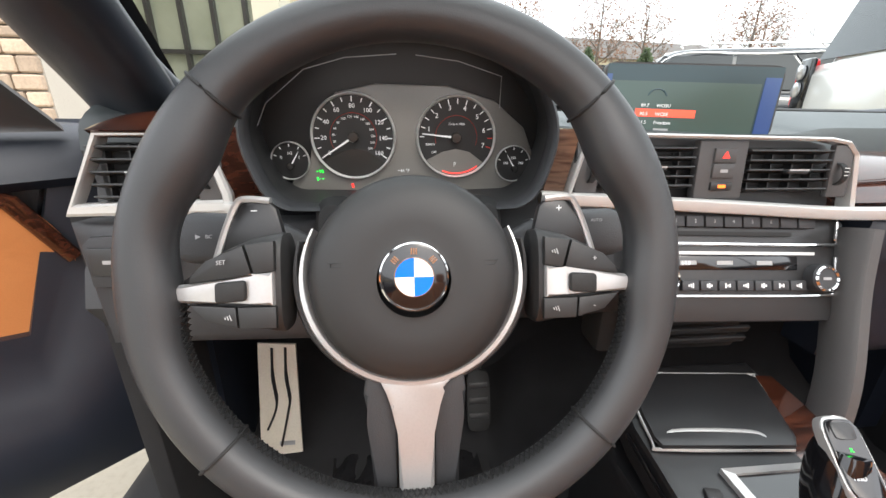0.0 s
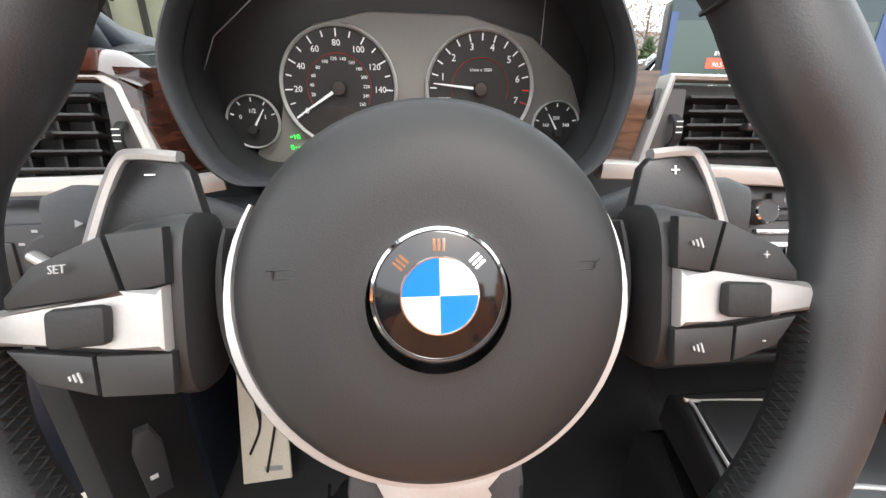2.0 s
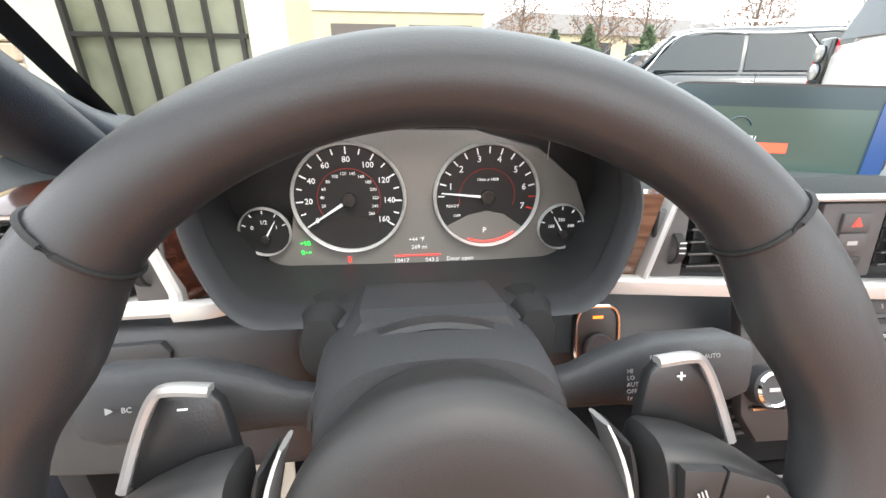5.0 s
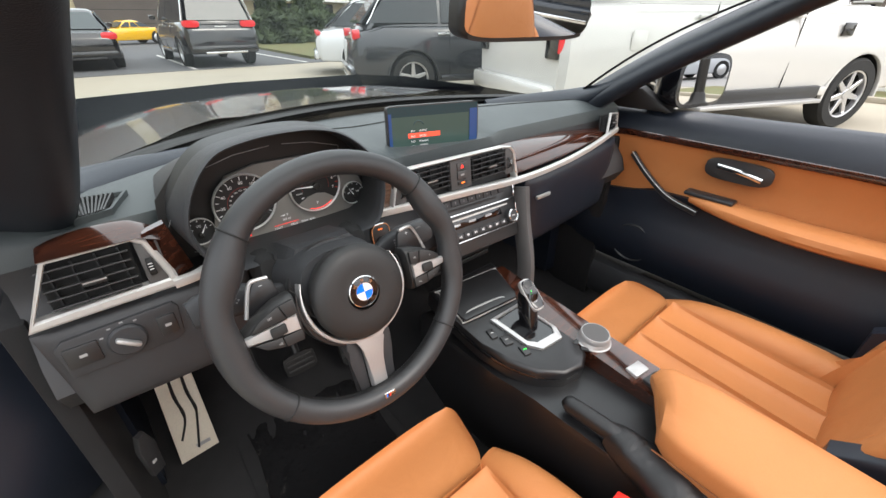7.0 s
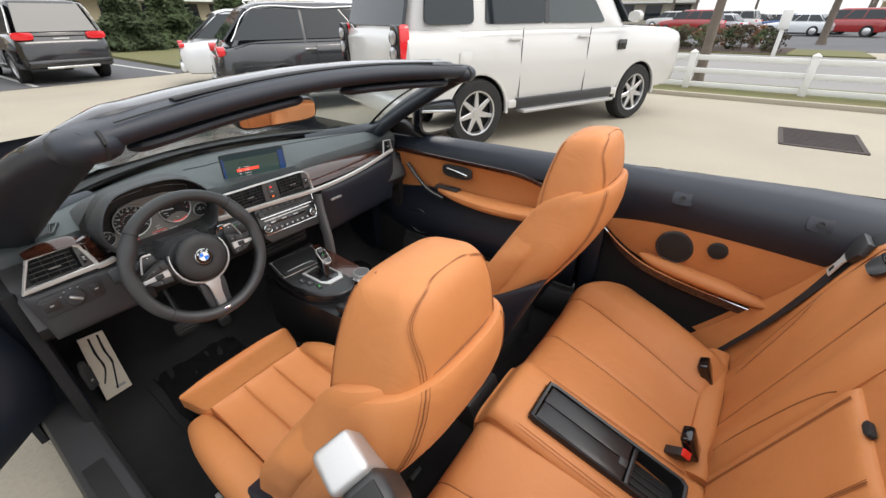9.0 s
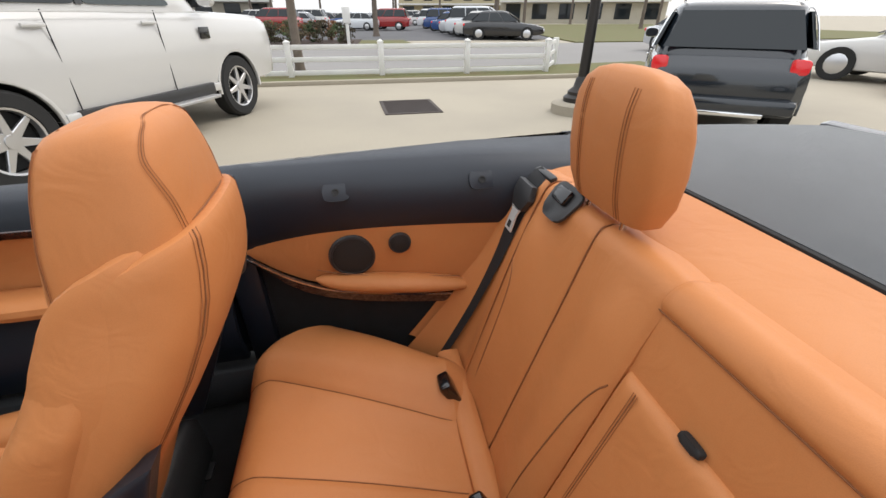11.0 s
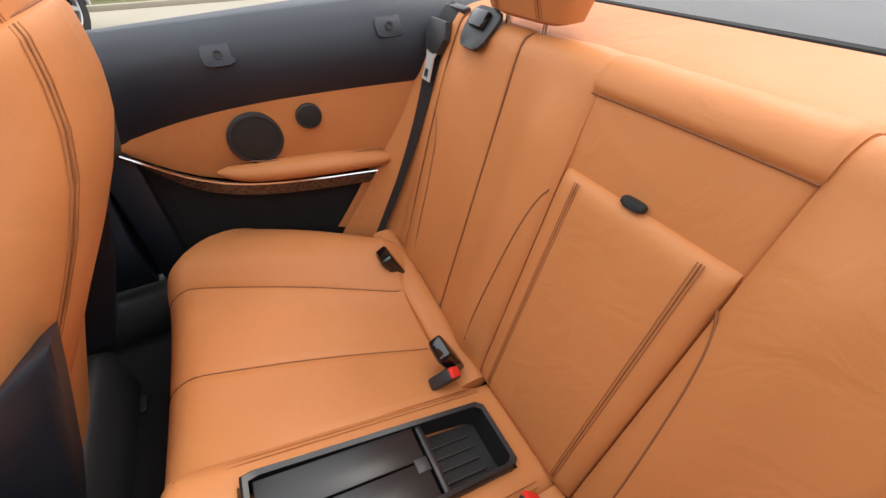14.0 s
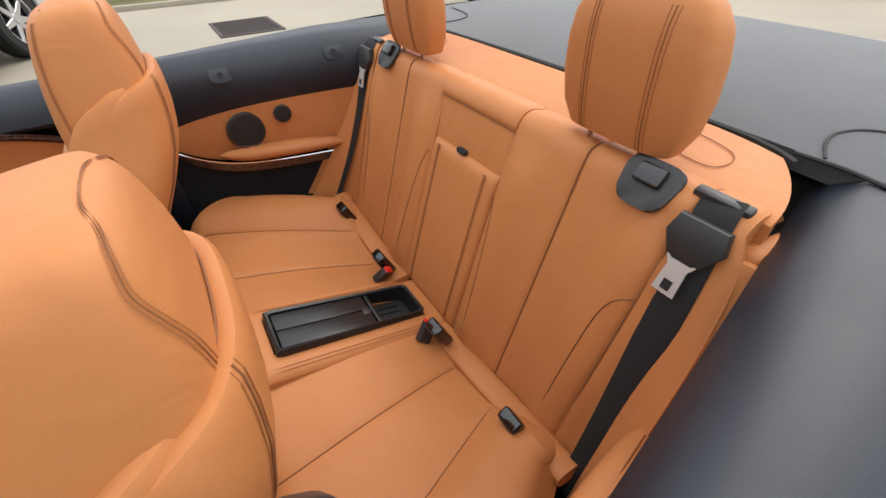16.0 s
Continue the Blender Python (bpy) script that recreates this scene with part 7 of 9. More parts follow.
    prism(bm, oval(0.082, 0.030, 3.4, 32), 0.006, basis(P(0.734, 0.275, 0.812), (0, -s, 0), (0, 0, 1)), 0.002)
    hs = part("handle_bowl", bm, PLASTIC, th, "black door handle bowl")
    bm = B()
    sweep(bm, smooth_line([P(0.724, 0.325, 0.820), P(0.718, 0.27, 0.816), P(0.722, 0.215, 0.804)], 5), 0.004, 0.007, n=10, e=3)
    part("handle_lever", bm, CHROME, hs, "chrome door lever")
    bm = B()
    box(bm, P(0.712, 0.315, 0.732), (0.04, 0.13, 0.012), (0, 0, 0), bevel=0.005)
    part("window_switch", bm, PLASTIC, th)
    bm = B()
    slab(bm, 14, 10, lambda u, v: P(0.735 + 0.01 * v - 0.03 * math.sin(math.pi * min(1, v * 1.4)), 0.785 - 1.115 * u, 0.41 + ((lower(max(0, min(1, (0.055 - 1.115 * u) / -0.99))) if u > 0.05 else 0.86) - 0.41) * v), (s * 0.02, 0, 0))
    part("lower_panel", bm, DOOR_BLACK, th, "black lower door panel with pocket")
    bm = B()
    lathe(bm, [(0.062, 0.0), (0.066, 0.006), (0.07, 0.0)], basis(P(0.722, 0.50, 0.50), (0, -s, 0), (0, 0, 1)), 32)
    part("speaker_ring", bm, PLASTIC, th)
    if m is not None:
        th.matrix_basis = m
    return th


door(1, "closed black car door with tan leather insert")
HINGE = pose(-0.87, 0.84, 0, 0, 0, -46) @ pose(0.87, -0.785, 0)
door(-1, "open black driver's door with tan leather insert", HINGE)


def body():
    # floor, sills and bulkhead
    bm = B()
    rows = []
    for x in [-0.80 + 0.05 * i for i in range(33)]:
        tun = 0.17 * math.exp(-(x / 0.14) ** 4)
        rows.append([Vector((x, -1.6, 0.30)), Vector((x, -0.85, 0.26 + 0.3 * tun)), Vector((x, -0.45, 0.215 + tun)), Vector((x, 0.2, 0.205 + tun)), Vector((x, 0.78, 0.215 + tun)), Vector((x, 0.98, 0.32 + tun * 0.6)), Vector((x, 1.10, 0.55)), Vector((x, 1.13, 0.90))])
    loft(bm, rows, cap=False, closed=False)
    single("car_floor", bm, CARPET, "black carpeted car floor and bulkhead", "car floor", kind="structure")
    for s in (-1, 1):
        bm = B()
        sweep(bm, [(s * 0.78, y, 0.30) for y in (0.80, 0.3, -0.36)], 0.055, 0.075, n=14, e=4)
        th = single("door_sill", bm, SOFT_BLACK, "black door sill with plain plate", "door sill", kind="structure")
        bm = B()
        box(bm, (s * 0.785, 0.2, 0.378), (0.05, 0.5, 0.004), bevel=0.001)
        part("sill_plate", bm, PLASTIC, th)
    for s in (-1, 1):
        bm = B()
        box(bm, (s * 0.735, 0.83, 0.52), (0.03, 0.40, 0.64), bevel=0.006)
        single("kick_panel", bm, CARPET, "black kick panel beside the floor well", "side panel", kind="structure")
    for s in (-1, 1):
        bm = B()
        prism(bm, [(0.79, 0.26), (1.06, 0.26), (1.06, 0.90), (0.80, 0.93), (0.79, 0.9)], 0.09 if s > 0 else 0.15, basis((s * 0.755, 0, 0), (0, 1, 0), (0, 0, 1)) @ pose(0, 0, -0.09 if s > 0 else -0.105), 0.0)
        single("door_jamb", bm, DOOR_BLACK, "black door jamb at the hinge", "door frame", kind="structure", smooth=False)
    for s in (-1, 1):
        bm = B()
        box(bm, (s * 0.800, -0.375, 0.60), (0.105, 0.075, 0.70), bevel=0.012)
        single("door_post", bm, DOOR_BLACK, "black lock post behind the door", "door frame", kind="structure")
    # nose and bonnet
    bm = B()
    rows = []
    for i in range(25):
        u = -1 + 2 * i / 24
        x = 0.84 * u
        y0 = 1.16 - 0.36 * u * u
        row = []
        for j in range(15):
            v = j / 14
            y = y0 + (2.32 - 0.45 * abs(u) ** 3 - y0) * v
            z = 0.985 - 0.045 * u * u - 0.07 * v - 0.22 * v ** 6 - 0.06 * abs(u) ** 6
            z += 0.014 * math.exp(-((abs(u) - 0.45) / 0.08) ** 2) * (1 - v)
            row.append(Vector((x, y, z - 0.02)))
        rows.append(row)
    loft(bm, rows, cap=False, closed=False)
    th = single("bonnet", bm, CAR_BLACK, "gloss black bonnet of the convertible", "bonnet", kind="structure")
    bm = B()
    outl = [(0.84, 0.76), (0.90, 1.0), (0.91, 1.5), (0.86, 2.0), (0.70, 2.25), (0.0, 2.36), (-0.70, 2.25), (-0.86, 2.0), (-0.91, 1.5), (-0.90, 1.0), (-0.84, 0.76)]
    loft(bm, [[Vector((x, y, z)) for x, y in outl] for z in (0.25, 0.6, 0.84)] + [[Vector((x * 0.96, y * 0.99, 0.90)) for x, y in outl]], cap=False, closed=False)
    single("car_nose", bm, CAR_BLACK, "gloss black front wings and nose of the convertible", "car body", kind="structure")
    # cowl between bonnet and screen
    bm = B()
    line = [Vector((0.74 * u, 1.16 - 0.40 * u * u, 0.945 - 0.012 * u * u)) for u in [-1 + 0.1 * i for i in range(21)]]
    sweep(bm, line, 0.035, 0.010, n=8, e=3)
    single("cowl", bm, RUBBER, "black plastic cowl under the windscreen", "cowl", kind="structure")
    # rear flanks, deck
    for s in (-1, 1):
        bm = B()
        rows = []
        for i in range(25):
            u = i / 24
            y = -0.34 - 1.75 * u
            x = 0.90 - 0.05 * u - 0.18 * max(0, u - 0.75) ** 2 * 8
            t = 0.935 + 0.045 * math.sin(math.pi * min(1, u * 0.7)) - 0.05 * max(0, u - 0.7)
            inner = 0.82
            rows.append([Vector((s * min(inner, x - 0.05), y, t + 0.014)), Vector((s * (x - 0.035), y, t + 0.008)), Vector((s * (x - 0.012), y, t - 0.02)), Vector((s * x, y, 0.75)), Vector((s * x, y, 0.5)), Vector((s * (x - 0.05), y, 0.28))])
        loft(bm, rows, cap=False, closed=False)
        single("rear_wing", bm, CAR_BLACK, "gloss black rear wing of the convertible", "car body", kind="structure")
    bm = B()
    slab(bm, 20, 12, lambda u, v: Vector(((2 * u - 1) * (0.86 - 0.10 * v), -1.285 - 0.855 * v, 0.994 + 0.006 * math.sin(math.pi * u) - 0.012 * abs(2 * u - 1) ** 2 + 0.010 * math.sin(math.pi * v) - 0.004 * v ** 2)), (0, 0, -0.03))
    single("tonneau_cover", bm, BLACK_FABRIC, "dark grey canvas-look tonneau cover behind the seats", "tonneau cover", kind="structure")
    def deck(x, y):
        v = (-1.285 - y) / 0.855
        u = 0.5 + 0.5 * x / (0.86 - 0.10 * max(0, v))
        return Vector((x, y, 0.9955 + 0.006 * math.sin(math.pi * u) - 0.012 * (2 * u - 1) ** 2 + 0.010 * math.sin(math.pi * max(0, v))))
    for s in (-1, 1):
        bm = B()
        sweep(bm, smooth_line([deck(s * 0.527, -1.272), deck(s * 0.59, -1.278), deck(s * 0.66, -1.268), deck(s * 0.76, -1.262)], 4), 0.004, 0.003, n=6)
        single("tonneau_seal", bm, RUBBER, "black seal along the tonneau cover", "trim", kind="structure")
        bm = B()
        sweep(bm, smooth_line([deck(s * 0.56, -1.29), deck(s * 0.54, -1.34), deck(s * 0.535, -1.39), deck(s * 0.56, -1.44), deck(s * 0.62, -1.47), deck(s * 0.74, -1.50)], 5), 0.0025, 0.0015, n=6)
        single("deck_panel_gap", bm, RUBBER, "gap round the corner panel of the deck", "trim", kind="structure")
    bm = B()
    box(bm, (0, -2.16, 0.65), (1.6, 0.06, 0.68), bevel=0.03)
    single("car_tail", bm, CAR_BLACK, "gloss black tail panel of the convertible", "car body", kind="structure")


body()


def parcel_shelf():
    th = thing("parcel_shelf", "tan leather shelf behind the rear seat with rounded edge", "shelf", (0, -1.3, 0.9))
    bm = B()

    def top(u, v):
        k = abs(2 * u - 1)
        x = (2 * u - 1) * (0.588 - 0.06 * v ** 2)
        y = -1.128 - 0.142 * v + 0.02 * k ** 3 * (1 - v) + 0.035 * k ** 6 * v
        z = 0.962 + 0.034 * v ** 0.7
        return Vector((x, y, z))
    slab(bm, 24, 12, top, (0, 0, -0.05))
    part("shelf_top", bm, TAN, th)
    bm = B()
    rim = smooth_line([Vector((s * x, y, 0.992 if y < -1.2 else 0.966)) for s, x, y in ((1, 0.545, -1.236), (1, 0.50, -1.258), (1, 0.40, -1.274), (1, 0, -1.282), (-1, 0.40, -1.274), (-1, 0.50, -1.258), (-1, 0.545, -1.236))], 5)
    sweep(bm, rim, 0.006, 0.008, n=8)
    part("edge_seal", bm, RUBBER, th, "black rubber edge seal")
    for s in (-1, 1):
        bm = B()
        box(bm, (s * 0.600, -1.148, 0.862), (0.040, 0.13, 0.14), (0, 0, s * 11), bevel=0.016, seg=3)
        part("shelf_cheek", bm, TAN, th, "tan leather cheek at the end of the shelf")
        bm = B()
        sweep(bm, smooth_line([top(0.5 + s * 0.30, 0.35) + Vector((0, 0, 0.002)), top(0.5 + s * 0.40, 0.30) + Vector((0, 0, 0.002)), top(0.5 + s * 0.42, 0.65) + Vector((0, 0, 0.002)), top(0.5 + s * 0.32, 0.72) + Vector((0, 0, 0.002)), top(0.5 + s * 0.30, 0.35) + Vector((0, 0, 0.002))], 5), 0.0009, n=5)
        part("hatch_outline", bm, TAN_STITCH, th)


parcel_shelf()


def windscreen():
    th = thing("windscreen_frame", "black windscreen frame with padded header", "windscreen", (0, 0.5, 0.93), kind="structure")
    head = [Vector((0.575 * u, 0.145 + 0.09 * (1 - u * u), 1.262 + 0.030 * (1 - u * u))) for u in [-1 + 0.1 * i for i in range(21)]]
    bm = B()
    sweep(bm, head, [0.070 - 0.024 * (abs(p.x) / 0.575) ** 4 for p in head], [0.026 - 0.003 * (abs(p.x) / 0.575) ** 4 for p in head], n=20, e=2.6)
    part("header", bm, DOOR_BLACK, th, "black padded windscreen header")
    # pillar lines: broad inner trim, outer edge higher than the inner
    pillar = {s: smooth_line([Vector((s * 0.572, 0.150, 1.250)), Vector((s * 0.584, 0.20, 1.231)), Vector((s * 0.610, 0.30, 1.186)), Vector((s * 0.650, 0.50, 1.086)), Vector((s * 0.698, 0.70, 0.970)), Vector((s * 0.728, 0.81, 0.900))], 4) for s in (-1, 1)}
    side_ = {s: Vector((s * 0.87, 0, 0.49)) for s in (-1, 1)}
    bm = B()
    outer = [pillar[-1][k] + side_[-1] * (0.012 + 0.032 * min(1, k / 12)) + Vector((0, 0.012, 0.006)) for k in range(len(pillar[-1]) - 1, 2, -2)]
    outer += [p + Vector((0, 0.030, 0.020)) for p in head[1:20]]
    outer += [pillar[1][k] + side_[1] * (0.012 + 0.032 * min(1, k / 12)) + Vector((0, 0.012, 0.006)) for k in range(4, len(pillar[1]), 2)]
    outer = smooth_line(outer, 3)
    sweep(bm, outer, [0.014 + 0.030 * max(0.0, 1 - (abs(p.x) / 0.60) ** 6) for p in outer], [0.016 - 0.003 * max(0.0, 1 - (abs(p.x) / 0.60) ** 6) for p in outer], n=12, e=2.6)
    part("frame_skin", bm, CAR_BLACK, th, "gloss black painted frame over header and pillars")
    bm = B()
    sweep(bm, [p + Vector((0, -0.030, 0.0255)) for p in head[3:18]], 0.009, 0.0035, n=8)
    part("header_seal", bm, RUBBER, th)
    for d_ in (-0.048, 0.004):
        bm = B()
        sweep(bm, [p + Vector((0, d_, 0.0205 if d_ < 0 else 0.0262)) for p in head[1:20]], 0.0012, n=5)
        part("header_seam", bm, RUBBER, th)
    for s in (-1, 1):
        bm = B()
        k = len(pillar[s])
        sweep(bm, pillar[s], [0.029 + 0.045 * min(1, 1.4 * i / (k - 1)) for i in range(k)], [0.022 + 0.010 * i / (k - 1) for i in range(k)], n=20, e=2.6, up=(-s * 0.49, 0, 0.87))
        part("pillar", bm, DOOR_BLACK, th, "black windscreen pillar")
        # foot of the pillar sweeping round into the dashboard
        bm = B()
        foot = smooth_line([Vector((s * 0.628, 0.47, 1.088)), Vector((s * 0.655, 0.60, 1.022)), Vector((s * 0.668, 0.70, 0.974)), Vector((s * 0.655, 0.775, 0.950)), Vector((s * 0.610, 0.84, 0.940)), Vector((s * 0.53, 0.90, 0.936)), Vector((s * 0.43, 0.955, 0.932))], 5)
        kf = len(foot)
        sweep(bm, foot, [0.020 + 0.022 * math.sin(math.pi * min(1, i / (kf - 1)) ** 0.8) for i in range(kf)], [0.012 + 0.012 * math.sin(math.pi * (i / (kf - 1)) ** 0.8) for i in range(kf)], n=16, e=2.4, up=(-s * 0.3, -0.25, 0.92))
        part("pillar_foot", bm, DOOR_BLACK, th, "black trim sweeping from pillar to dashboard")
        # rounded corner cover with a latch slot
        bm = B()
        rings = [[Vector((s * 0.566 + s * x, 0.146 + q, 1.256 + h)) for q, h in oval(a, b, 2.2, 36)] for x, a, b in ((-0.058, 0.014, 0.009), (-0.052, 0.030, 0.019), (-0.042, 0.042, 0.026), (-0.026, 0.049, 0.030), (-0.006, 0.051, 0.031), (0.012, 0.048, 0.029), (0.026, 0.041, 0.025), (0.036, 0.030, 0.019), (0.042, 0.016, 0.010))]
        loft(bm, rings)
        part("corner_cover", bm, DOOR_BLACK, th, "rounded black corner cover")
        bm = B()
        sweep(bm, smooth_line([Vector((s * 0.545, 0.110, 1.280)), Vector((s * 0.545, 0.096, 1.262)), Vector((s * 0.545, 0.106, 1.236))], 4), 0.0035, 0.004, n=6)
        part("latch_slot", bm, RUBBER, th)
        # sun visor rolled up under the header
        bm = B()
        vis = smooth_line([Vector((s * x, 0.150 + 0.09 * (1 - (x / 0.575) ** 2) + dy, 1.224 + 0.028 * (1 - (x / 0.575) ** 2))) for x, dy in ((0.085, 0.01), (0.10, 0.0), (0.2, -0.004), (0.32, -0.004), (0.44, 0.0), (0.475, 0.008), (0.485, 0.016))], 4)
        kv = len(vis)
        sweep(bm, vis, [0.036 * min(1, 0.45 + 3.5 * min(i, kv - 1 - i) / kv) for i in range(kv)], [0.014 * min(1, 0.45 + 3.5 * min(i, kv - 1 - i) / kv) for i in range(kv)], n=14, e=2.3)
        part("sun_visor", bm, DOOR_BLACK, th, "black rolled sun visor")
    bm = B()

    def g(u, v):
        a = Vector((0.715 * (2 * u - 1), 1.16 - 0.38 * (2 * u - 1) ** 2, 0.94))
        b = Vector((0.590 * (2 * u - 1), 0.18 + 0.09 * (1 - (2 * u - 1) ** 2), 1.268 + 0.02 * (1 - (2 * u - 1) ** 2)))
        return a.lerp(b, v) + Vector((0, 0.02, 0.03)) * math.sin(math.pi * v)
    rows = [[g(i / 20, j / 8) for j in range(9)] for i in range(21)]
    loft(bm, rows, cap=False, closed=False)
    gl = part("glass", bm, GLASS, th, "clear windscreen glass")
    gl.visible_shadow = False
    bm = B()
    sweep(bm, [g(i / 30, 0.02) + Vector((0, -0.004, 0.004)) for i in range(31)], 0.022, 0.003, n=6)
    part("frit_band", bm, RUBBER, th, "black band along the glass foot")
    for u in (0.022, 0.978):
        bm = B()
        sweep(bm, [g(u, 0.03 + 0.94 * j / 20) + Vector((0, -0.004, -0.004)) for j in range(21)], 0.012, 0.002, n=6, up=(0, 0.35, 1))
        part("frit_band", bm, RUBBER, th, "black band along the glass side")


windscreen()


def inner_mirror():
    S = basis((-0.016, 0.430, 1.182), (1, -0.16, 0.0), (0, -0.10, 1))
    th = thing("inner_mirror", "black framed inner rear-view mirror under the header", "rear-view mirror", S.translation)
    bm = B()
    prism(bm, oval(0.128, 0.036, 5, 40), 0.030, S @ pose(0, 0, -0.030), 0.010, 3)
    part("housing", bm, PLASTIC, th)
    bm = B()
    prism(bm, oval(0.121, 0.030, 5, 40), 0.0015, S @ pose(0, 0, 0.0002))
    part("mirror_glass", bm, MIRROR, th, "mirror glass")
    bm = B()
    sweep(bm, [S @ Vector((0.01, 0.02, -0.03)), Vector((-0.005, 0.47, 1.235)), Vector((-0.005, 0.46, 1.262))], 0.012, n=10)
    part("stem", bm, PLASTIC, th)


inner_mirror()


def side_mirror(s, m=None):
    th = thing("side_mirror", "black door mirror with silver-edged glass", "side mirror", (0, 0, 0), "door mirrors")
    S = basis((s * 0.86, 0.475, 1.005), (1, -s * 0.22, 0), (0, 0.05, 1))
    bm = B()
    rings = []
    for h, k in ((-0.10, 0.5), (-0.085, 0.78), (-0.05, 0.95), (0.0, 1.0), (0.006, 0.985)):
        rings.append([S @ Vector((x * k, z * k + 0.01 * k, h)) for x, z in oval(0.122, 0.075, 4, 32)])
    loft(bm, rings)
    part("housing", bm, CAR_BLACK, th)
    bm = B()
    prism(bm, oval(0.108, 0.062, 4.5, 36), 0.002, S @ pose(0, 0.008, 0.006))
    part("mirror_glass", bm, MIRROR, th, "mirror glass", smooth=False)
    bm = B()
    sweep(bm, smooth_line([(s * 0.785, 0.56, 0.925), (s * 0.80, 0.555, 0.94), (s * 0.83, 0.545, 0.955)], 4), 0.045, 0.016, n=10, e=3)
    part("foot", bm, PLASTIC, th)
    bm = B()
    pad(bm, (s * 0.760, 0.76, 0.925), (s * 0.765, 0.50, 0.930), (s * 0.755, 0.60, 0.99), (s * 0.735, 0.70, 1.0), 0.004, 0.02, p=8)
    part("corner_panel", bm, PLASTIC, th)
    if m is not None:
        th.matrix_basis = m


side_mirror(1)
side_mirror(-1, HINGE)


def floor_mat(sx, label):
    bm = B()
    slab(bm, 12, 14, lambda u, v: Vector((sx - 0.19 + 0.36 * u, 0.33 + 0.56 * v, 0.222 + 0.10 * max(0, v - 0.75) ** 1.3 * 2)), (0, 0, -0.008))
    ob = single("floor_mat", bm, CARPET, label, "floor mat", "floor mats")
    bm = B()
    slab(bm, 26, 30, lambda u, v: Vector((sx - 0.165 + 0.31 * u + 0.006 * math.sin(9 * v), 0.36 + 0.46 * v + 0.006 * math.sin(11 * u), 0.2265 + 0.0035 * math.sin(23 * u + 7 * v) * math.sin(17 * v - 9 * u) + 0.0025 * math.sin(41 * u - 29 * v) + 0.10 * max(0, v * 0.82 + 0.05 - 0.75) ** 1.3 * 2)), (0, 0, -0.003))
    part("protective_film", bm, FILM, ob, "crumpled glossy protective film")


floor_mat(-0.37, "black floor mat with crumpled protective film, driver's side")
floor_mat(0.40, "black floor mat with crumpled protective film, passenger's side")

# ---- outside: ground, vehicles, buildings, trees ----
CONCRETE = material("concrete", (0.36, 0.32, 0.25), 0.85, grain=0.25, grain_size=60, bump=0.3, blotch=0.45, blotch_size=0.5, alt=(0.26, 0.235, 0.195))
ASPHALT = material("asphalt", (0.10, 0.10, 0.105), 0.9, grain=0.5, grain_size=80, bump=0.4, blotch=0.4, blotch_size=0.3, alt=(0.07, 0.07, 0.075))
PALE_ROAD = material("worn_asphalt", (0.24, 0.23, 0.22), 0.9, grain=0.4, grain_size=70, bump=0.3, blotch=0.3, blotch_size=0.2)
GRASS = material("winter_grass", (0.12, 0.125, 0.04), 0.95, grain=0.6, grain_size=30, bump=0.6, blotch=0.8, blotch_size=1.2, alt=(0.15, 0.11, 0.05))
MULCH = material("bark_mulch", (0.05, 0.03, 0.02), 0.95, grain=0.7, grain_size=30, bump=0.6)
WHITE_VINYL = material("white_vinyl", (0.72, 0.71, 0.68), 0.5, grain=0.1, grain_size=90, blotch=0.15, blotch_size=2)
STUCCO = material("cream_stucco", (0.43, 0.37, 0.245), 0.9, grain=0.2, grain_size=120, bump=0.4, blotch=0.15, blotch_size=0.8)
STUCCO_PALE = material("pale_stucco", (0.51, 0.47, 0.38), 0.9, grain=0.2, grain_size=120, bump=0.4, blotch=0.15, blotch_size=0.8)
STONE = material("field_stone", (0.40, 0.31, 0.23), 0.9, grain=0.4, grain_size=40, bump=0.6, blotch=0.5, blotch_size=5, vary=0.3)
MORTAR = material("mortar", (0.42, 0.39, 0.34), 0.95, grain=0.3, grain_size=80)
DOOR_BROWN = material("garage_brown", (0.085, 0.068, 0.058), 0.55, grain=0.1, grain_size=60, blotch=0.2, blotch_size=1)
DARK_METAL = material("dark_bronze", (0.035, 0.032, 0.03), 0.4, metal=0.5, grain=0.1, grain_size=100)
BARK = material("bark", (0.16, 0.13, 0.105), 0.95, grain=0.6, grain_size=50, bump=0.8, blotch=0.4, blotch_size=8)
TWIG = material("twig", (0.15, 0.115, 0.09), 0.95)
EVERGREEN = material("evergreen", (0.055, 0.08, 0.03), 0.9, grain=0.4, grain_size=40, vary=0.3)
SHRUB = material("shrub", (0.06, 0.045, 0.022), 0.9, grain=0.5, grain_size=40, vary=0.4)
RUSSET = material("russet_leaves", (0.16, 0.07, 0.03), 0.9, grain=0.4, grain_size=40)
TYRE = material("tyre", (0.014, 0.014, 0.014), 0.8, grain=0.3, grain_size=150, bump=0.4)
ALLOY = material("alloy", (0.62, 0.62, 0.63), 0.3, metal=0.9)
TAIL_RED = material("tail_lamp", (0.55, 0.015, 0.02), 0.12, coat=0.6, emit=0.25)
LAMP_CLEAR = material("lamp_lens", (0.5, 0.5, 0.52), 0.1, metal=0.6)
TINTED = material("tinted_glass", (0.018, 0.023, 0.027), 0.03, spec=0.45)
CLEAR_CAR = material("car_glass", (0.04, 0.052, 0.055), 0.04, spec=0.6)
# pale base and greenish blotches paint in the sky and greenery the panes reflect
SHOP_GLASS = material("shop_glass_reflections", (0.30, 0.31, 0.25), 0.05, metal=0.35, blotch=0.8, blotch_size=0.7, alt=(0.10, 0.12, 0.07))
PLATE = material("number_plate", (0.62, 0.62, 0.60), 0.5)
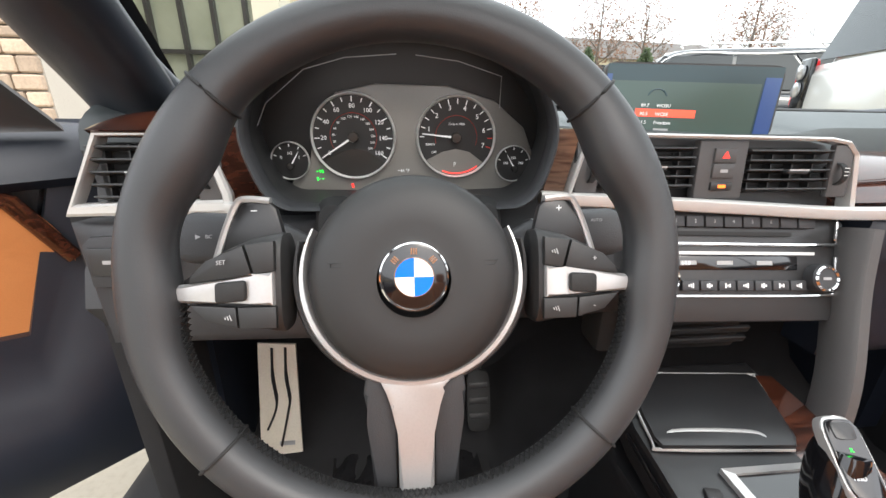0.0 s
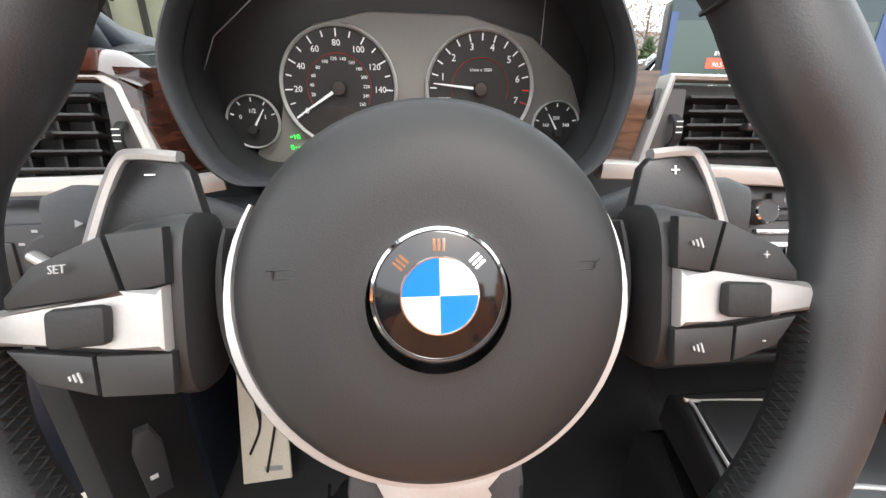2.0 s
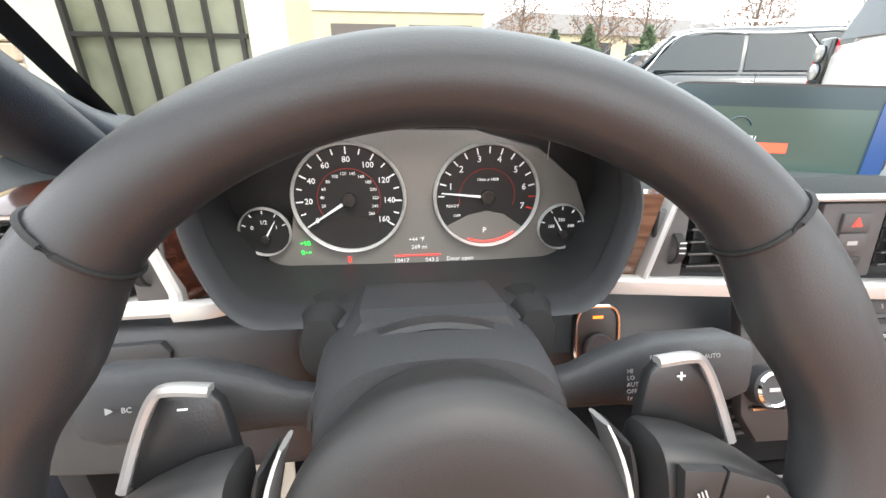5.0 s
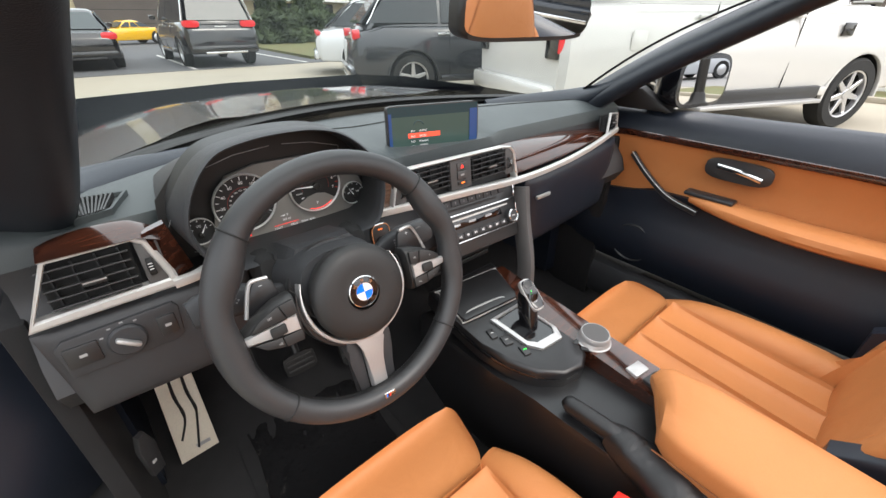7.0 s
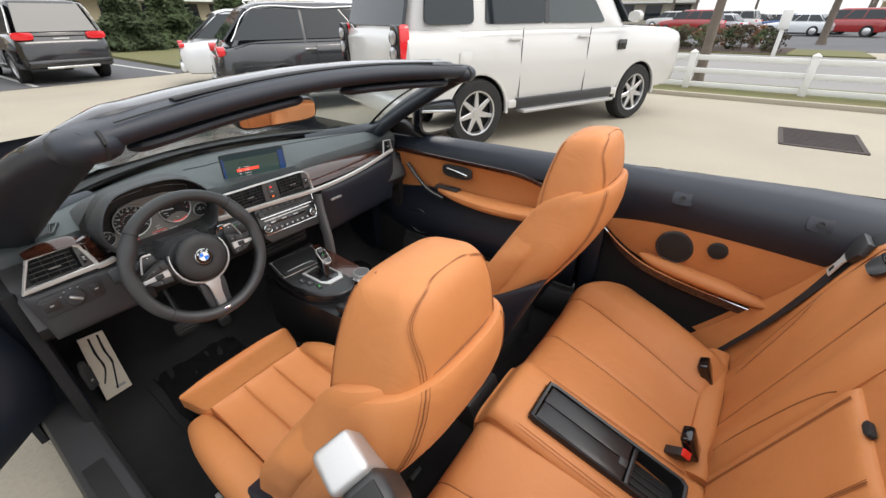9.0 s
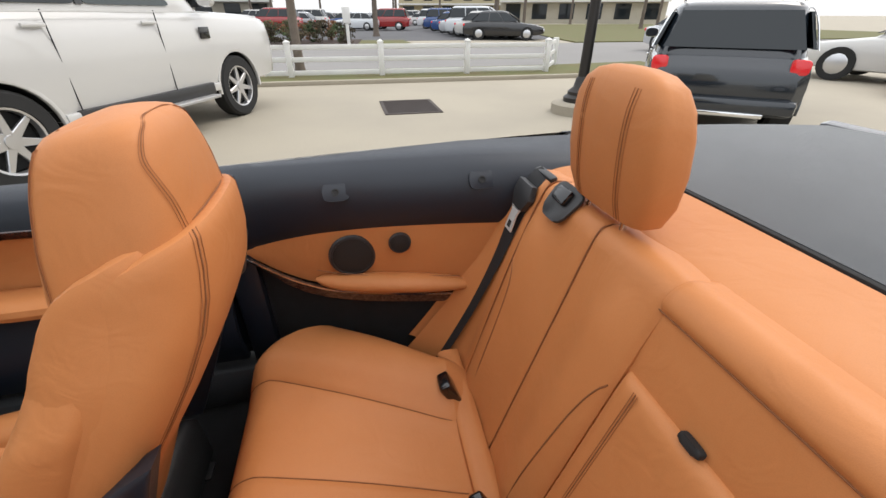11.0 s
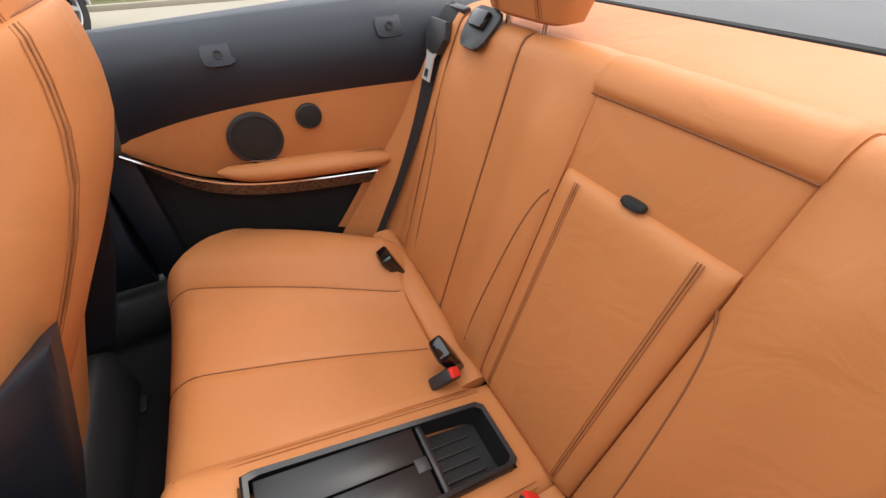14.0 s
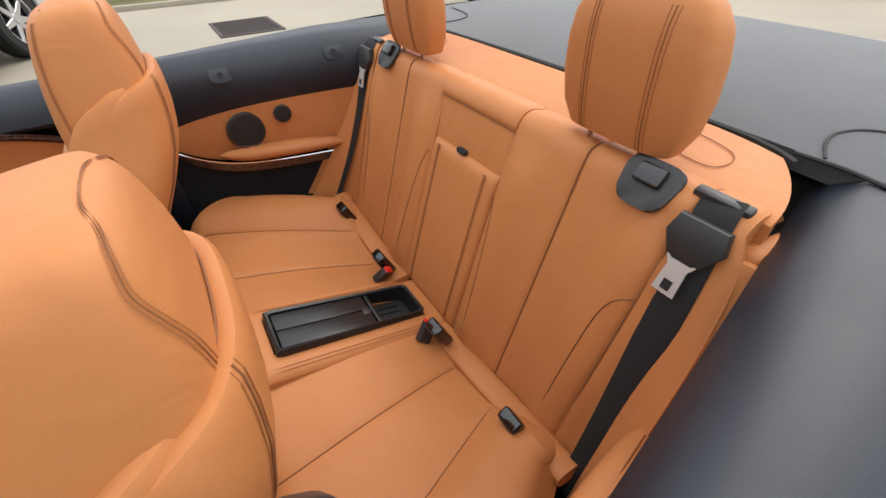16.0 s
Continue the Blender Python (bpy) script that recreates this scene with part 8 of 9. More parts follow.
GRATE = material("drain_iron", (0.06, 0.045, 0.04), 0.7, metal=0.3, grain=0.4, grain_size=60)
PAINT_WHITE = material("road_paint", (0.62, 0.61, 0.57), 0.8, grain=0.3, grain_size=60, blotch=0.5, blotch_size=3)


def paint(name, c, rough=0.25):
    return material(name, c, rough, coat=0.9)


P_WHITE = paint("paint_white", (0.53, 0.52, 0.50))
P_SILVER_WHITE = paint("paint_pale_silver", (0.62, 0.64, 0.66))
P_BLACK = paint("paint_black", (0.008, 0.008, 0.010), 0.2)
P_GREY = paint("paint_charcoal", (0.018, 0.020, 0.024), 0.22)
P_RED = paint("paint_red", (0.30, 0.015, 0.015))
P_YELLOW = paint("paint_yellow", (0.75, 0.42, 0.01))
P_BLUE = paint("paint_blue", (0.02, 0.06, 0.20))
P_SILVER = paint("paint_silver", (0.45, 0.46, 0.48))
P_NAVY = paint("paint_navy", (0.012, 0.017, 0.024), 0.2)


def sheet(name, pts, z, mat_, label, category, thick=0.02):
    bm = B()
    prism(bm, pts, thick, pose(0, 0, z - thick))
    return single(name, bm, mat_, label, category, kind="structure", smooth=False)


bm = B()
n = 40
prism(bm, [(900 * math.cos(2 * math.pi * i / n), 900 * math.sin(2 * math.pi * i / n)) for i in range(n)], 0.3, pose(0, 0, -0.3))
single("ground", bm, CONCRETE, "pale concrete forecourt reaching the horizon", "ground", kind="structure", smooth=False)


def wheel(th, x, y, r, w, side, rim_mat=ALLOY, spokes=7):
    M = basis((x, y, r), (0, side, 0), (0, 0, 1))
    bm = B()
    lathe(bm, [(r * 0.66, -w / 2), (r * 0.9, -w / 2), (r, -w * 0.36), (r, w * 0.36), (r * 0.93, w / 2), (r * 0.68, w / 2), (r * 0.66, w * 0.3), (r * 0.62, -w * 0.1)], M, 32)
    t = part("tyre", bm, TYRE, th)
    bm = B()
    lathe(bm, [(r * 0.60, w * 0.2), (r * 0.62, w * 0.44), (r * 0.665, w * 0.46), (r * 0.67, w * 0.36)], M, 32)
    part("rim", bm, rim_mat, th)
    bm = B()
    lathe(bm, [(r * 0.60, w * 0.02), (0.001, w * 0.03)], M, 24)
    part("brake_back", bm, RUBBER, th)
    for k in range(spokes):
        a = 360 * k / spokes + 90
        bm = B()
        prism(bm, [(r * 0.08, -r * 0.10), (r * 0.62, -r * 0.055), (r * 0.62, r * 0.055), (r * 0.08, r * 0.10)], w * 0.12, M @ pose(0, 0, w * 0.26, 0, 0, a), 0.006, 1)
        part("spoke", bm, rim_mat, th, smooth=False)
    bm = B()
    lathe(bm, [(r * 0.15, w * 0.28), (r * 0.14, w * 0.42), (0.001, w * 0.43)], M, 18)
    part("hub_cap", bm, rim_mat, th)


def cut_arches(ob, ys, r, hw):
    """Cut round wheel openings through a car body's flanks."""
    bm = B()
    for y in ys:
        for s in (-1, 1):
            lathe(bm, [(0.001, -0.30), (r, -0.30), (r, 0.3), (0.001, 0.3)], basis((s * hw, y, r * 0.90), (0, s, 0), (0, 0, 1)), 32)
    cutter = link("cutter", bm, PLASTIC)
    mod = ob.modifiers.new("arches", "BOOLEAN")
    mod.object, mod.operation, mod.solver = cutter, "DIFFERENCE", "EXACT"
    bpy.context.view_layer.update()
    me = bpy.data.meshes.new_from_object(ob.evaluated_get(bpy.context.evaluated_depsgraph_get()))
    ob.modifiers.clear()
    ob.data = me
    for p in me.polygons:
        p.use_smooth = True
    me.set_sharp_from_angle(angle=radians(38))
    bpy.data.objects.remove(cutter)


def vehicle(name, label, paint_, m, L, W, H, low, cabin, wheels, glass_=TINTED, clad=None, rear=None, r=0.34, splits=(0.36, 0.68), spokes=7, rails=False, far=False, group="parked cars", lean=0.13, sidewin=True):
    """A parked car, nose along +y. low: stations (y, half width, sill, shoulder) from tail to nose; cabin: tail and nose ends at shoulder and roof."""
    th = thing(name, label, "car", (0, 0, 0), group)
    hw = W / 2
    bm = B()
    rings = []
    st = []
    for i in range(len(low) - 1):
        for k in range(3):
            t = k / 3
            st.append(tuple(a + (b - a) * t for a, b in zip(low[i], low[i + 1])))
    st.append(low[-1])
    for y, w, zb, zt in st:
        h = zt - zb
        rings.append([Vector((sx * w * fx, y, zb + h * fz)) for sx, fx, fz in (
            (1, 0.0, 1.012), (1, 0.5, 1.008), (1, 0.80, 1.0), (1, 0.90, 0.975), (1, 0.955, 0.90), (1, 0.985, 0.72), (1, 1.0, 0.50), (1, 0.985, 0.2), (1, 0.96, 0.04), (1, 0.90, 0.0),
            (-1, 0.90, 0.0), (-1, 0.96, 0.04), (-1, 0.985, 0.2), (-1, 1.0, 0.50), (-1, 0.985, 0.72), (-1, 0.955, 0.90), (-1, 0.90, 0.975), (-1, 0.80, 1.0), (-1, 0.5, 1.008))])
    loft(bm, rings)
    bd = part("body", bm, paint_, th)
    if not far:
        cut_arches(bd, wheels, r * 1.13, hw)
    yb0, yb1, yt0, yt1, zb, zt, wt = cabin
    wb = hw * 0.90
    bm = B()

    def ring(y0, y1, w, z, e=7):
        cy, ly = (y0 + y1) / 2, (y1 - y0) / 2
        return [Vector((x, cy + y, z + 0.0)) for x, y in oval(w, ly, e, 44)]
    zs = zt - 0.07
    f = (zs - zb) / (zt - zb)
    loft(bm, [ring(yb0, yb1, wb, zb - 0.06), ring(yb0 + (yt0 - yb0) * f, yb1 + (yt1 - yb1) * f, wb + (wt - wb) * f, zs), ring(yt0 + 0.03, yt1 - 0.04, wt - 0.02, zt - 0.025), ring(yt0 + 0.16, yt1 - 0.2, wt - 0.12, zt, 4)])
    part("cabin", bm, paint_, th)
    # side windows
    z0, z1 = zb + 0.03, zs - 0.035
    g0, g1 = (z0 - zb) / (zt - zb), (z1 - zb) / (zt - zb)

    def yy(e, g):
        a, b = (yb0, yt0) if e == 0 else (yb1, yt1)
        return a + (b - a) * g
    cuts = [0.0] + list(splits) + [1.0]
    for s in (-1, 1):
        for a, b in zip(cuts, cuts[1:]):
            q = []
            for g in (g0, g1):
                lo, hi = yy(0, g) + 0.10, yy(1, g) - 0.12
                x = wb + (wt - wb) * g + 0.006
                q.append((lo + (hi - lo) * a + (0.025 if a else 0), lo + (hi - lo) * b - (0.025 if b < 1 else 0), x, zb + (zt - zb) * g))
            bm = B()
            A = [Vector((s * x, y, z)) for x, y, z in ((q[0][2], q[0][0], q[0][3]), (q[0][2], q[0][1], q[0][3]), (q[1][2], q[1][1], q[1][3]), (q[1][2], q[1][0], q[1][3]))]
            loft(bm, [[p + Vector((-s * 0.03, 0, 0)) for p in A], A])
            if sidewin:
                part("side_window", bm, glass_, th, smooth=False)
            else:
                bm.free()
        if not far and sidewin:
            bm = B()
            sweep(bm, smooth_line([Vector((s * (wb + 0.012), yy(0, g0) + 0.10, z0 - 0.012)), Vector((s * (wb + (wt - wb) * g1 + 0.012), yy(0, g1) + 0.12, z1 + 0.012)), Vector((s * (wb + (wt - wb) * g1 + 0.012), (yt0 + yt1) / 2, z1 + 0.016)), Vector((s * (wb + (wt - wb) * g1 + 0.012), yy(1, g1) - 0.12, z1 + 0.006)), Vector((s * (wb + 0.012), yy(1, g0) - 0.1, z0 - 0.012))], 5), 0.010, n=5)
            part("window_trim", bm, CHROME if rails else GLOSS_BLACK, th)
        if not far:
            for y in (yb0 + (yb1 - yb0) * splits[0] + 0.06, yb0 + (yb1 - yb0) * splits[1] + 0.02):
                bm = B()
                box(bm, (s * (hw * 0.985 + 0.004), y, zb - 0.12), (0.03, 0.19, 0.030), bevel=0.008)
                part("door_handle", bm, CHROME if rails else paint_, th)
            for y in (yb0 + (yb1 - yb0) * splits[0] + 0.16, yb0 + (yb1 - yb0) * splits[1] + 0.12):
                bm = B()
                box(bm, (s * hw * 0.99, y, (zb + low[2][2]) / 2 + 0.05), (0.012, 0.004, zb - low[2][2] - 0.12))
                part("door_gap", bm, RUBBER, th, smooth=False)
            bm = B()
            rg = [[Vector((s * (hw * 0.98 + 0.08 + x), yb1 - 0.32 + q, zb + 0.10 + h)) for x, h in oval(a, b, 3, 14)] for q, a, b in ((-0.03, 0.09, 0.06), (0.02, 0.10, 0.07), (0.08, 0.07, 0.045))]
            loft(bm, rg)
            part("door_mirror", bm, paint_, th)
            if rails:
                bm = B()
                sweep(bm, smooth_line([(s * (wt - 0.06), yt0 + 0.12, zt - 0.01), (s * (wt - 0.06), yt0 + 0.22, zt + 0.045), (s * (wt - 0.06), yt1 - 0.35, zt + 0.045), (s * (wt - 0.06), yt1 - 0.22, zt - 0.01)], 4), 0.014, n=6)
                part("roof_rail", bm, CHROME, th)
    for e in (0, 1):
        sg = -1 if e == 0 else 1
        bm = B()
        q = []
        for g in (g0, g1 + 0.03):
            q.append((wb + (wt - wb) * g - 0.10, yy(e, g) + sg * 0.006, zb + (zt - zb) * g))
        A = [Vector((-q[0][0], q[0][1], q[0][2])), Vector((q[0][0], q[0][1], q[0][2])), Vector((q[1][0], q[1][1], q[1][2])), Vector((-q[1][0], q[1][1], q[1][2]))]
        loft(bm, [[p + Vector((0, -sg * 0.04, 0)) for p in A], A])
        part("rear_window" if e == 0 else "windscreen", bm, glass_, th, smooth=False)
    # arches and wheels
    for y in wheels:
        for s in (-1, 1):
            if not far:
                M = basis((s * hw * 0.985, y, r * 1.017), (0, s, 0), (0, 0, 1))
                arc = [radians(-6 + 12 * k) for k in range(17)]
                bm = B()
                sweep(bm, [M @ Vector((r * 1.135 * math.cos(a), r * 1.135 * math.sin(a), -0.012)) for a in arc], 0.020, 0.024, n=8, e=3, up=M.to_3x3() @ Vector((0, 0, 1)))
                part("wheel_arch", bm, clad or paint_, th)
                bm = B()
                loft(bm, [[M @ Vector((q * math.cos(a), q * math.sin(a), h)) for q, h in ((r * 1.125, -0.012), (r * 1.125, -0.27), (r * 0.05, -0.272))] for a in arc], cap=False, closed=False)
                part("arch_well", bm, RUBBER, th)
            if far:
                bm = B()
                lathe(bm, [(r, -0.1), (r, 0.015), (r * 0.66, 0.02), (r * 0.62, 0.012), (0.001, 0.018)], basis((s * hw * 0.985, y, r), (0, s, 0), (0, 0, 1)), 18)
                part("wheel", bm, TYRE, th)
                bm = B()
                lathe(bm, [(r * 0.62, 0.012), (r * 0.55, 0.024), (0.001, 0.026)], basis((s * hw * 0.985, y, r), (0, s, 0), (0, 0, 1)), 12)
                part("rim", bm, ALLOY, th)
            else:
                wheel(th, s * (hw * 0.985 - 0.115), y, r, 0.23, s, spokes=spokes)
    y0 = low[0][0]
    for s in (-1, 1):
        bm = B()
        lw, lz, lh, lx = rear or (0.30, zb - 0.16, 0.13, hw - 0.24)
        prism(bm, oval(lw / 2, lh / 2, 4, 24), 0.10, basis((s * lx, low[1][0] - 0.0, lz), (1, 0, 0), (0, 0, 1)) @ pose(0, 0, -0.02), 0.01)
        lp = part("tail_lamp", bm, TAIL_RED, th, "red tail lamp")
        bm = B()
        prism(bm, oval(0.17, 0.075, 3, 20), 0.06, basis((s * (hw - 0.30), low[-2][0], low[-2][3] - 0.16), (-1, 0, 0), (0, 0, 1)) @ pose(0, 0, -0.01), 0.01)
        part("head_lamp", bm, LAMP_CLEAR, th)
    if not far:
        bm = B()
        box(bm, (0, y0 - 0.02, low[1][2] + 0.12), (W * 0.86, 0.10, 0.16), bevel=0.04)
        bp_ = part("rear_bumper", bm, clad or paint_, th)
        bm = B()
        box(bm, (0, y0 - 0.065, low[1][2] + 0.03), (W * 0.55, 0.03, 0.05), bevel=0.01)
        part("bumper_trim", bm, CHROME if rails else PLASTIC, th)
        bm = B()
        box(bm, (0, low[1][0] - 0.03, zb - 0.19), (0.31, 0.02, 0.16), bevel=0.004)
        pl = part("number_plate", bm, PLATE, th, "white number plate with plain bars")
        for k in range(5):
            bm = B()
            box(bm, (-0.10 + 0.05 * k, low[1][0] - 0.042, zb - 0.19), (0.024, 0.004, 0.06))
            part("plate_bar", bm, P_BLUE, pl, smooth=False)
        for s in (-1, 1):
            bm = B()
            box(bm, (s * (hw * 0.985), (wheels[0] + wheels[1]) / 2, low[2][2] + 0.05), (0.05, wheels[1] - wheels[0] - 0.9, 0.10), bevel=0.02)
            part("side_skirt", bm, clad or paint_, th)
    th.matrix_basis = m
    return th


def suv_low(L, W, belt, sill=0.30):
    h, w = L / 2, W / 2
    return [(-h, w * 0.86, sill + 0.12, belt - 0.22), (-h + 0.10, w * 0.95, sill + 0.02, belt - 0.08), (-h + 0.5, w, sill, belt), (0.2, w, sill, belt), (h - 1.25, w, sill, belt - 0.02), (h - 0.35, w * 0.95, sill + 0.02, belt - 0.11), (h - 0.06, w * 0.84, sill + 0.06, belt - 0.22), (h, w * 0.76, sill + 0.15, belt - 0.34)]


def car_low(L, W, belt, sill=0.22):
    h, w = L / 2, W / 2
    return [(-h, w * 0.80, sill + 0.20, belt - 0.20), (-h + 0.10, w * 0.92, sill + 0.06, belt - 0.06), (-h + 0.6, w * 0.98, sill, belt), (0.0, w, sill, belt - 0.01), (h - 1.3, w * 0.99, sill, belt - 0.05), (h - 0.4, w * 0.93, sill + 0.04, belt - 0.17), (h - 0.06, w * 0.78, sill + 0.10, belt - 0.27), (h, w * 0.68, sill + 0.18, belt - 0.36)]


def place(x, y, heading):
    """Pose of a car whose nose points along heading (degrees from +x)."""
    return pose(x, y, 0, 0, 0, heading - 90)


def big_suv():
    """The white boxy off-roader beside the convertible, in its own true proportions."""
    k = 1.025
    m = place(5.41, 2.24, -23.0)
    L, W, H = 4.83 * k, 1.98 * k, 1.88 * k
    hd = 2.885 * k / 2
    zb, zt, wt = 1.285 * k, 1.86 * k, W * 0.41
    th = vehicle("white_suv", "white boxy off-road vehicle with silver running board and alloy wheels", P_WHITE, m, L, W, H,
                 [(-L / 2, W * 0.46, 0.45 * k, 1.18 * k), (-L / 2 + 0.06, W * 0.49, 0.42 * k, 1.27 * k), (-L / 2 + 0.4, W * 0.5, 0.40 * k, 1.285 * k), (0, W * 0.5, 0.40 * k, 1.285 * k), (L / 2 - 1.2, W * 0.5, 0.40 * k, 1.27 * k), (L / 2 - 0.3, W * 0.495, 0.42 * k, 1.235 * k), (L / 2 - 0.06, W * 0.475, 0.46 * k, 1.19 * k), (L / 2, W * 0.45, 0.52 * k, 1.08 * k)],
                 (-L / 2 + 0.06, L / 2 - 1.15, -L / 2 + 0.22, L / 2 - 1.75, zb, zt, wt), (-hd - 0.05, hd - 0.05), glass_=TINTED, rear=(0.15, 1.10 * k, 0.46 * k, W * 0.43), r=0.385 * k, splits=(0.36, 0.68), spokes=7, sidewin=False)
    q = th.matrix_basis.copy()
    th.matrix_basis = Matrix()
    wb, z0, z1 = W * 0.45, zb + 0.035, zt - 0.115

    def on_side(s, y, z, out=0.0):
        return Vector((s * (wb + (wt - wb) * (z - zb) / (zt - zb) + out), y, z))
    for s in (-1, 1):
        # rear quarter light, rear door and front door panes with body-coloured pillars between
        for a0, a1, b0, b1, rnd_ in ((-2.20, -1.56, -2.14, -1.56, 9), (-1.40, -0.50, -1.38, -0.50, 14), (-0.43, 0.62, -0.43, 0.22, 14)):
            pane = []
            for u, v in oval(1, 1, rnd_, 36):
                u, v = (u + 1) / 2, (v + 1) / 2
                y = (a0 + (a1 - a0) * u) * (1 - v) + (b0 + (b1 - b0) * u) * v
                pane.append((y, z0 + (z1 - z0) * v))
            bm = B()
            loft(bm, [[on_side(s, y, z, o_) for y, z in pane] for o_ in (-0.02, 0.008)])
            part("side_window", bm, TINTED if a0 < -1 else CLEAR_CAR, th, smooth=False)
        bm = B()
        A = [on_side(s, y, z, 0.010) for y, z in ((-0.50, z0), (-0.43, z0), (-0.43, z1), (-0.50, z1))]
        loft(bm, [[p - Vector((s * 0.02, 0, 0)) for p in A], A])
        part("door_pillar", bm, GLOSS_BLACK, th, smooth=False)
        bm = B()
        box(bm, (s * (W * 0.497), -0.35, 1.262 * k), (0.016, 2.9, 0.012), bevel=0.004)
        part("belt_crease", bm, P_WHITE, th)
        bm = B()
        box(bm, (s * (W * 0.5 + 0.03), -0.05, 0.365 * k), (0.17, hd * 1.15, 0.04), bevel=0.012)
        part("running_board", bm, SATIN, th, "silver edged running board")
        bm = B()
        box(bm, (s * (W * 0.5 - 0.012), -0.05, 0.445 * k), (0.06, hd * 1.22, 0.13), bevel=0.01)
        part("lower_cladding", bm, PLASTIC, th)
        bm = B()
        box(bm, (s * (W * 0.5 + 0.002), L / 2 - 1.55, 1.05 * k), (0.02, 0.17, 0.13), bevel=0.01)
        part("wing_vent", bm, GLOSS_BLACK, th)
        for z in (1.21, 1.06):
            bm = B()
            lathe(bm, [(0.068, 0.0), (0.07, 0.02), (0.045, 0.035), (0.001, 0.04)], basis((s * W * 0.40, -L / 2 - 0.04, z * k), (1, 0, 0), (0, 0, 1)), 24)
            part("round_lamp", bm, LAMP_CLEAR, th, "round clear rear lamp")
        bm = B()
        box(bm, (s * W * 0.40, -L / 2 - 0.005, 1.08 * k), (0.22, 0.05, 0.50 * k), bevel=0.02)
        part("lamp_housing", bm, GLOSS_BLACK, th)
        bm = B()
        prism(bm, oval(0.085, 0.085, 5, 24), 0.006, basis((s * (W * 0.497), -L / 2 + 0.75, 0.98 * k), (0, s, 0), (0, 0, 1)), 0.002)
        part("filler_flap", bm, P_WHITE, th) if s > 0 else bm.free()
    bm = B()
    box(bm, (0, -L / 2 - 0.05, 0.52 * k), (W * 0.9, 0.16, 0.20), bevel=0.05)
    part("bumper", bm, P_WHITE, th)
    th.matrix_basis = q


big_suv()
vehicle("charcoal_suv", "dark charcoal estate SUV with chrome window line", P_GREY, place(5.15, 5.85, -23), 4.66, 1.89, 1.70, suv_low(4.66, 1.89, 1.10), (-2.22, 1.20, -1.70, 0.30, 1.10, 1.65, 0.64), (-1.42, 1.45), rails=True, rear=(0.34, 0.98, 0.14, 0.70), r=0.36, spokes=5)
vehicle("pale_suv", "pale silver sporty SUV with dark multi-spoke wheels", P_SILVER_WHITE, place(6.30, 9.65, -23), 4.68, 1.92, 1.62, suv_low(4.68, 1.92, 1.0), (-2.15, 1.25, -1.35, 0.3, 1.0, 1.61, 0.62), (-1.40, 1.42), rear=(0.36, 0.90, 0.10, 0.68), r=0.37, spokes=15)
vehicle("black_suv", "large black SUV seen from its tail", P_BLACK, place(2.75, 15.9, 90), 5.12, 1.96, 1.85, suv_low(5.12, 1.96, 1.14, 0.34), (-2.48, 1.45, -2.20, 0.6, 1.14, 1.84, 0.72), (-1.55, 1.55), rails=True, rear=(0.40, 1.08, 0.16, 0.72), r=0.38, spokes=5)
vehicle("black_saloon", "black saloon car seen from its tail", P_BLACK, place(-0.40, 16.9, 90), 4.85, 1.82, 1.45, car_low(4.85, 1.82, 0.94), (-1.75, 1.05, -1.0, 0.25, 0.94, 1.45, 0.58), (-1.40, 1.40), glass_=CLEAR_CAR, rear=(0.34, 0.82, 0.16, 0.70), r=0.32)
vehicle("black_hatchback", "black hatchback parked by the stone pier", P_BLACK, place(-3.35, 17.0, 82), 4.25, 1.80, 1.48, car_low(4.25, 1.80, 0.95), (-2.0, 0.95, -1.65, 0.1, 0.95, 1.47, 0.60), (-1.28, 1.32), rear=(0.34, 0.90, 0.14, 0.68), r=0.32)
vehicle("yellow_sports_car", "bright yellow open sports car far off", P_YELLOW, place(1.9, 30.0, 200), 4.3, 1.8, 1.2, car_low(4.3, 1.8, 0.82), (-1.2, 0.6, -0.5, 0.0, 0.82, 1.18, 0.55), (-1.25, 1.28), r=0.33, far=True, rear=(0.3, 0.7, 0.1, 0.6))
vehicle("black_mini", "black compact car with red rear lamp", P_NAVY, place(5.24, -5.99, -40), 3.85, 1.73, 1.42, car_low(3.85, 1.73, 0.93), (-1.80, 0.90, -1.60, 0.15, 0.93, 1.41, 0.62), (-1.22, 1.28), rails=True, rear=(0.17, 0.80, 0.15, 0.66), r=0.31)
rnd = random.Random(11)
for x, y, h, p, kind_ in ((6.4, -12.6, 20, P_WHITE, 0), (3.7, -11.7, 14, P_RED, 0), (14, -13.8, 185, P_SILVER, 0)):
    vehicle("parked_car", "convertible with dark roof parked behind" if p is P_WHITE else "parked car in the row behind", p, place(x, y, h), 4.5, 1.8, 1.4, car_low(4.5, 1.8, 0.92), (-1.8, 1.0, -1.1, 0.15, 0.92, 1.38, 0.58), (-1.35, 1.35), far=True)
# the white car just behind the convertible
vehicle("white_car", "white car parked close behind with a bright bonnet", P_WHITE, place(-0.9, -6.4, 84), 4.6, 1.84, 1.42, car_low(4.6, 1.84, 0.93), (-1.9, 0.95, -1.2, 0.1, 0.93, 1.42, 0.6), (-1.38, 1.38), glass_=CLEAR_CAR, far=True)
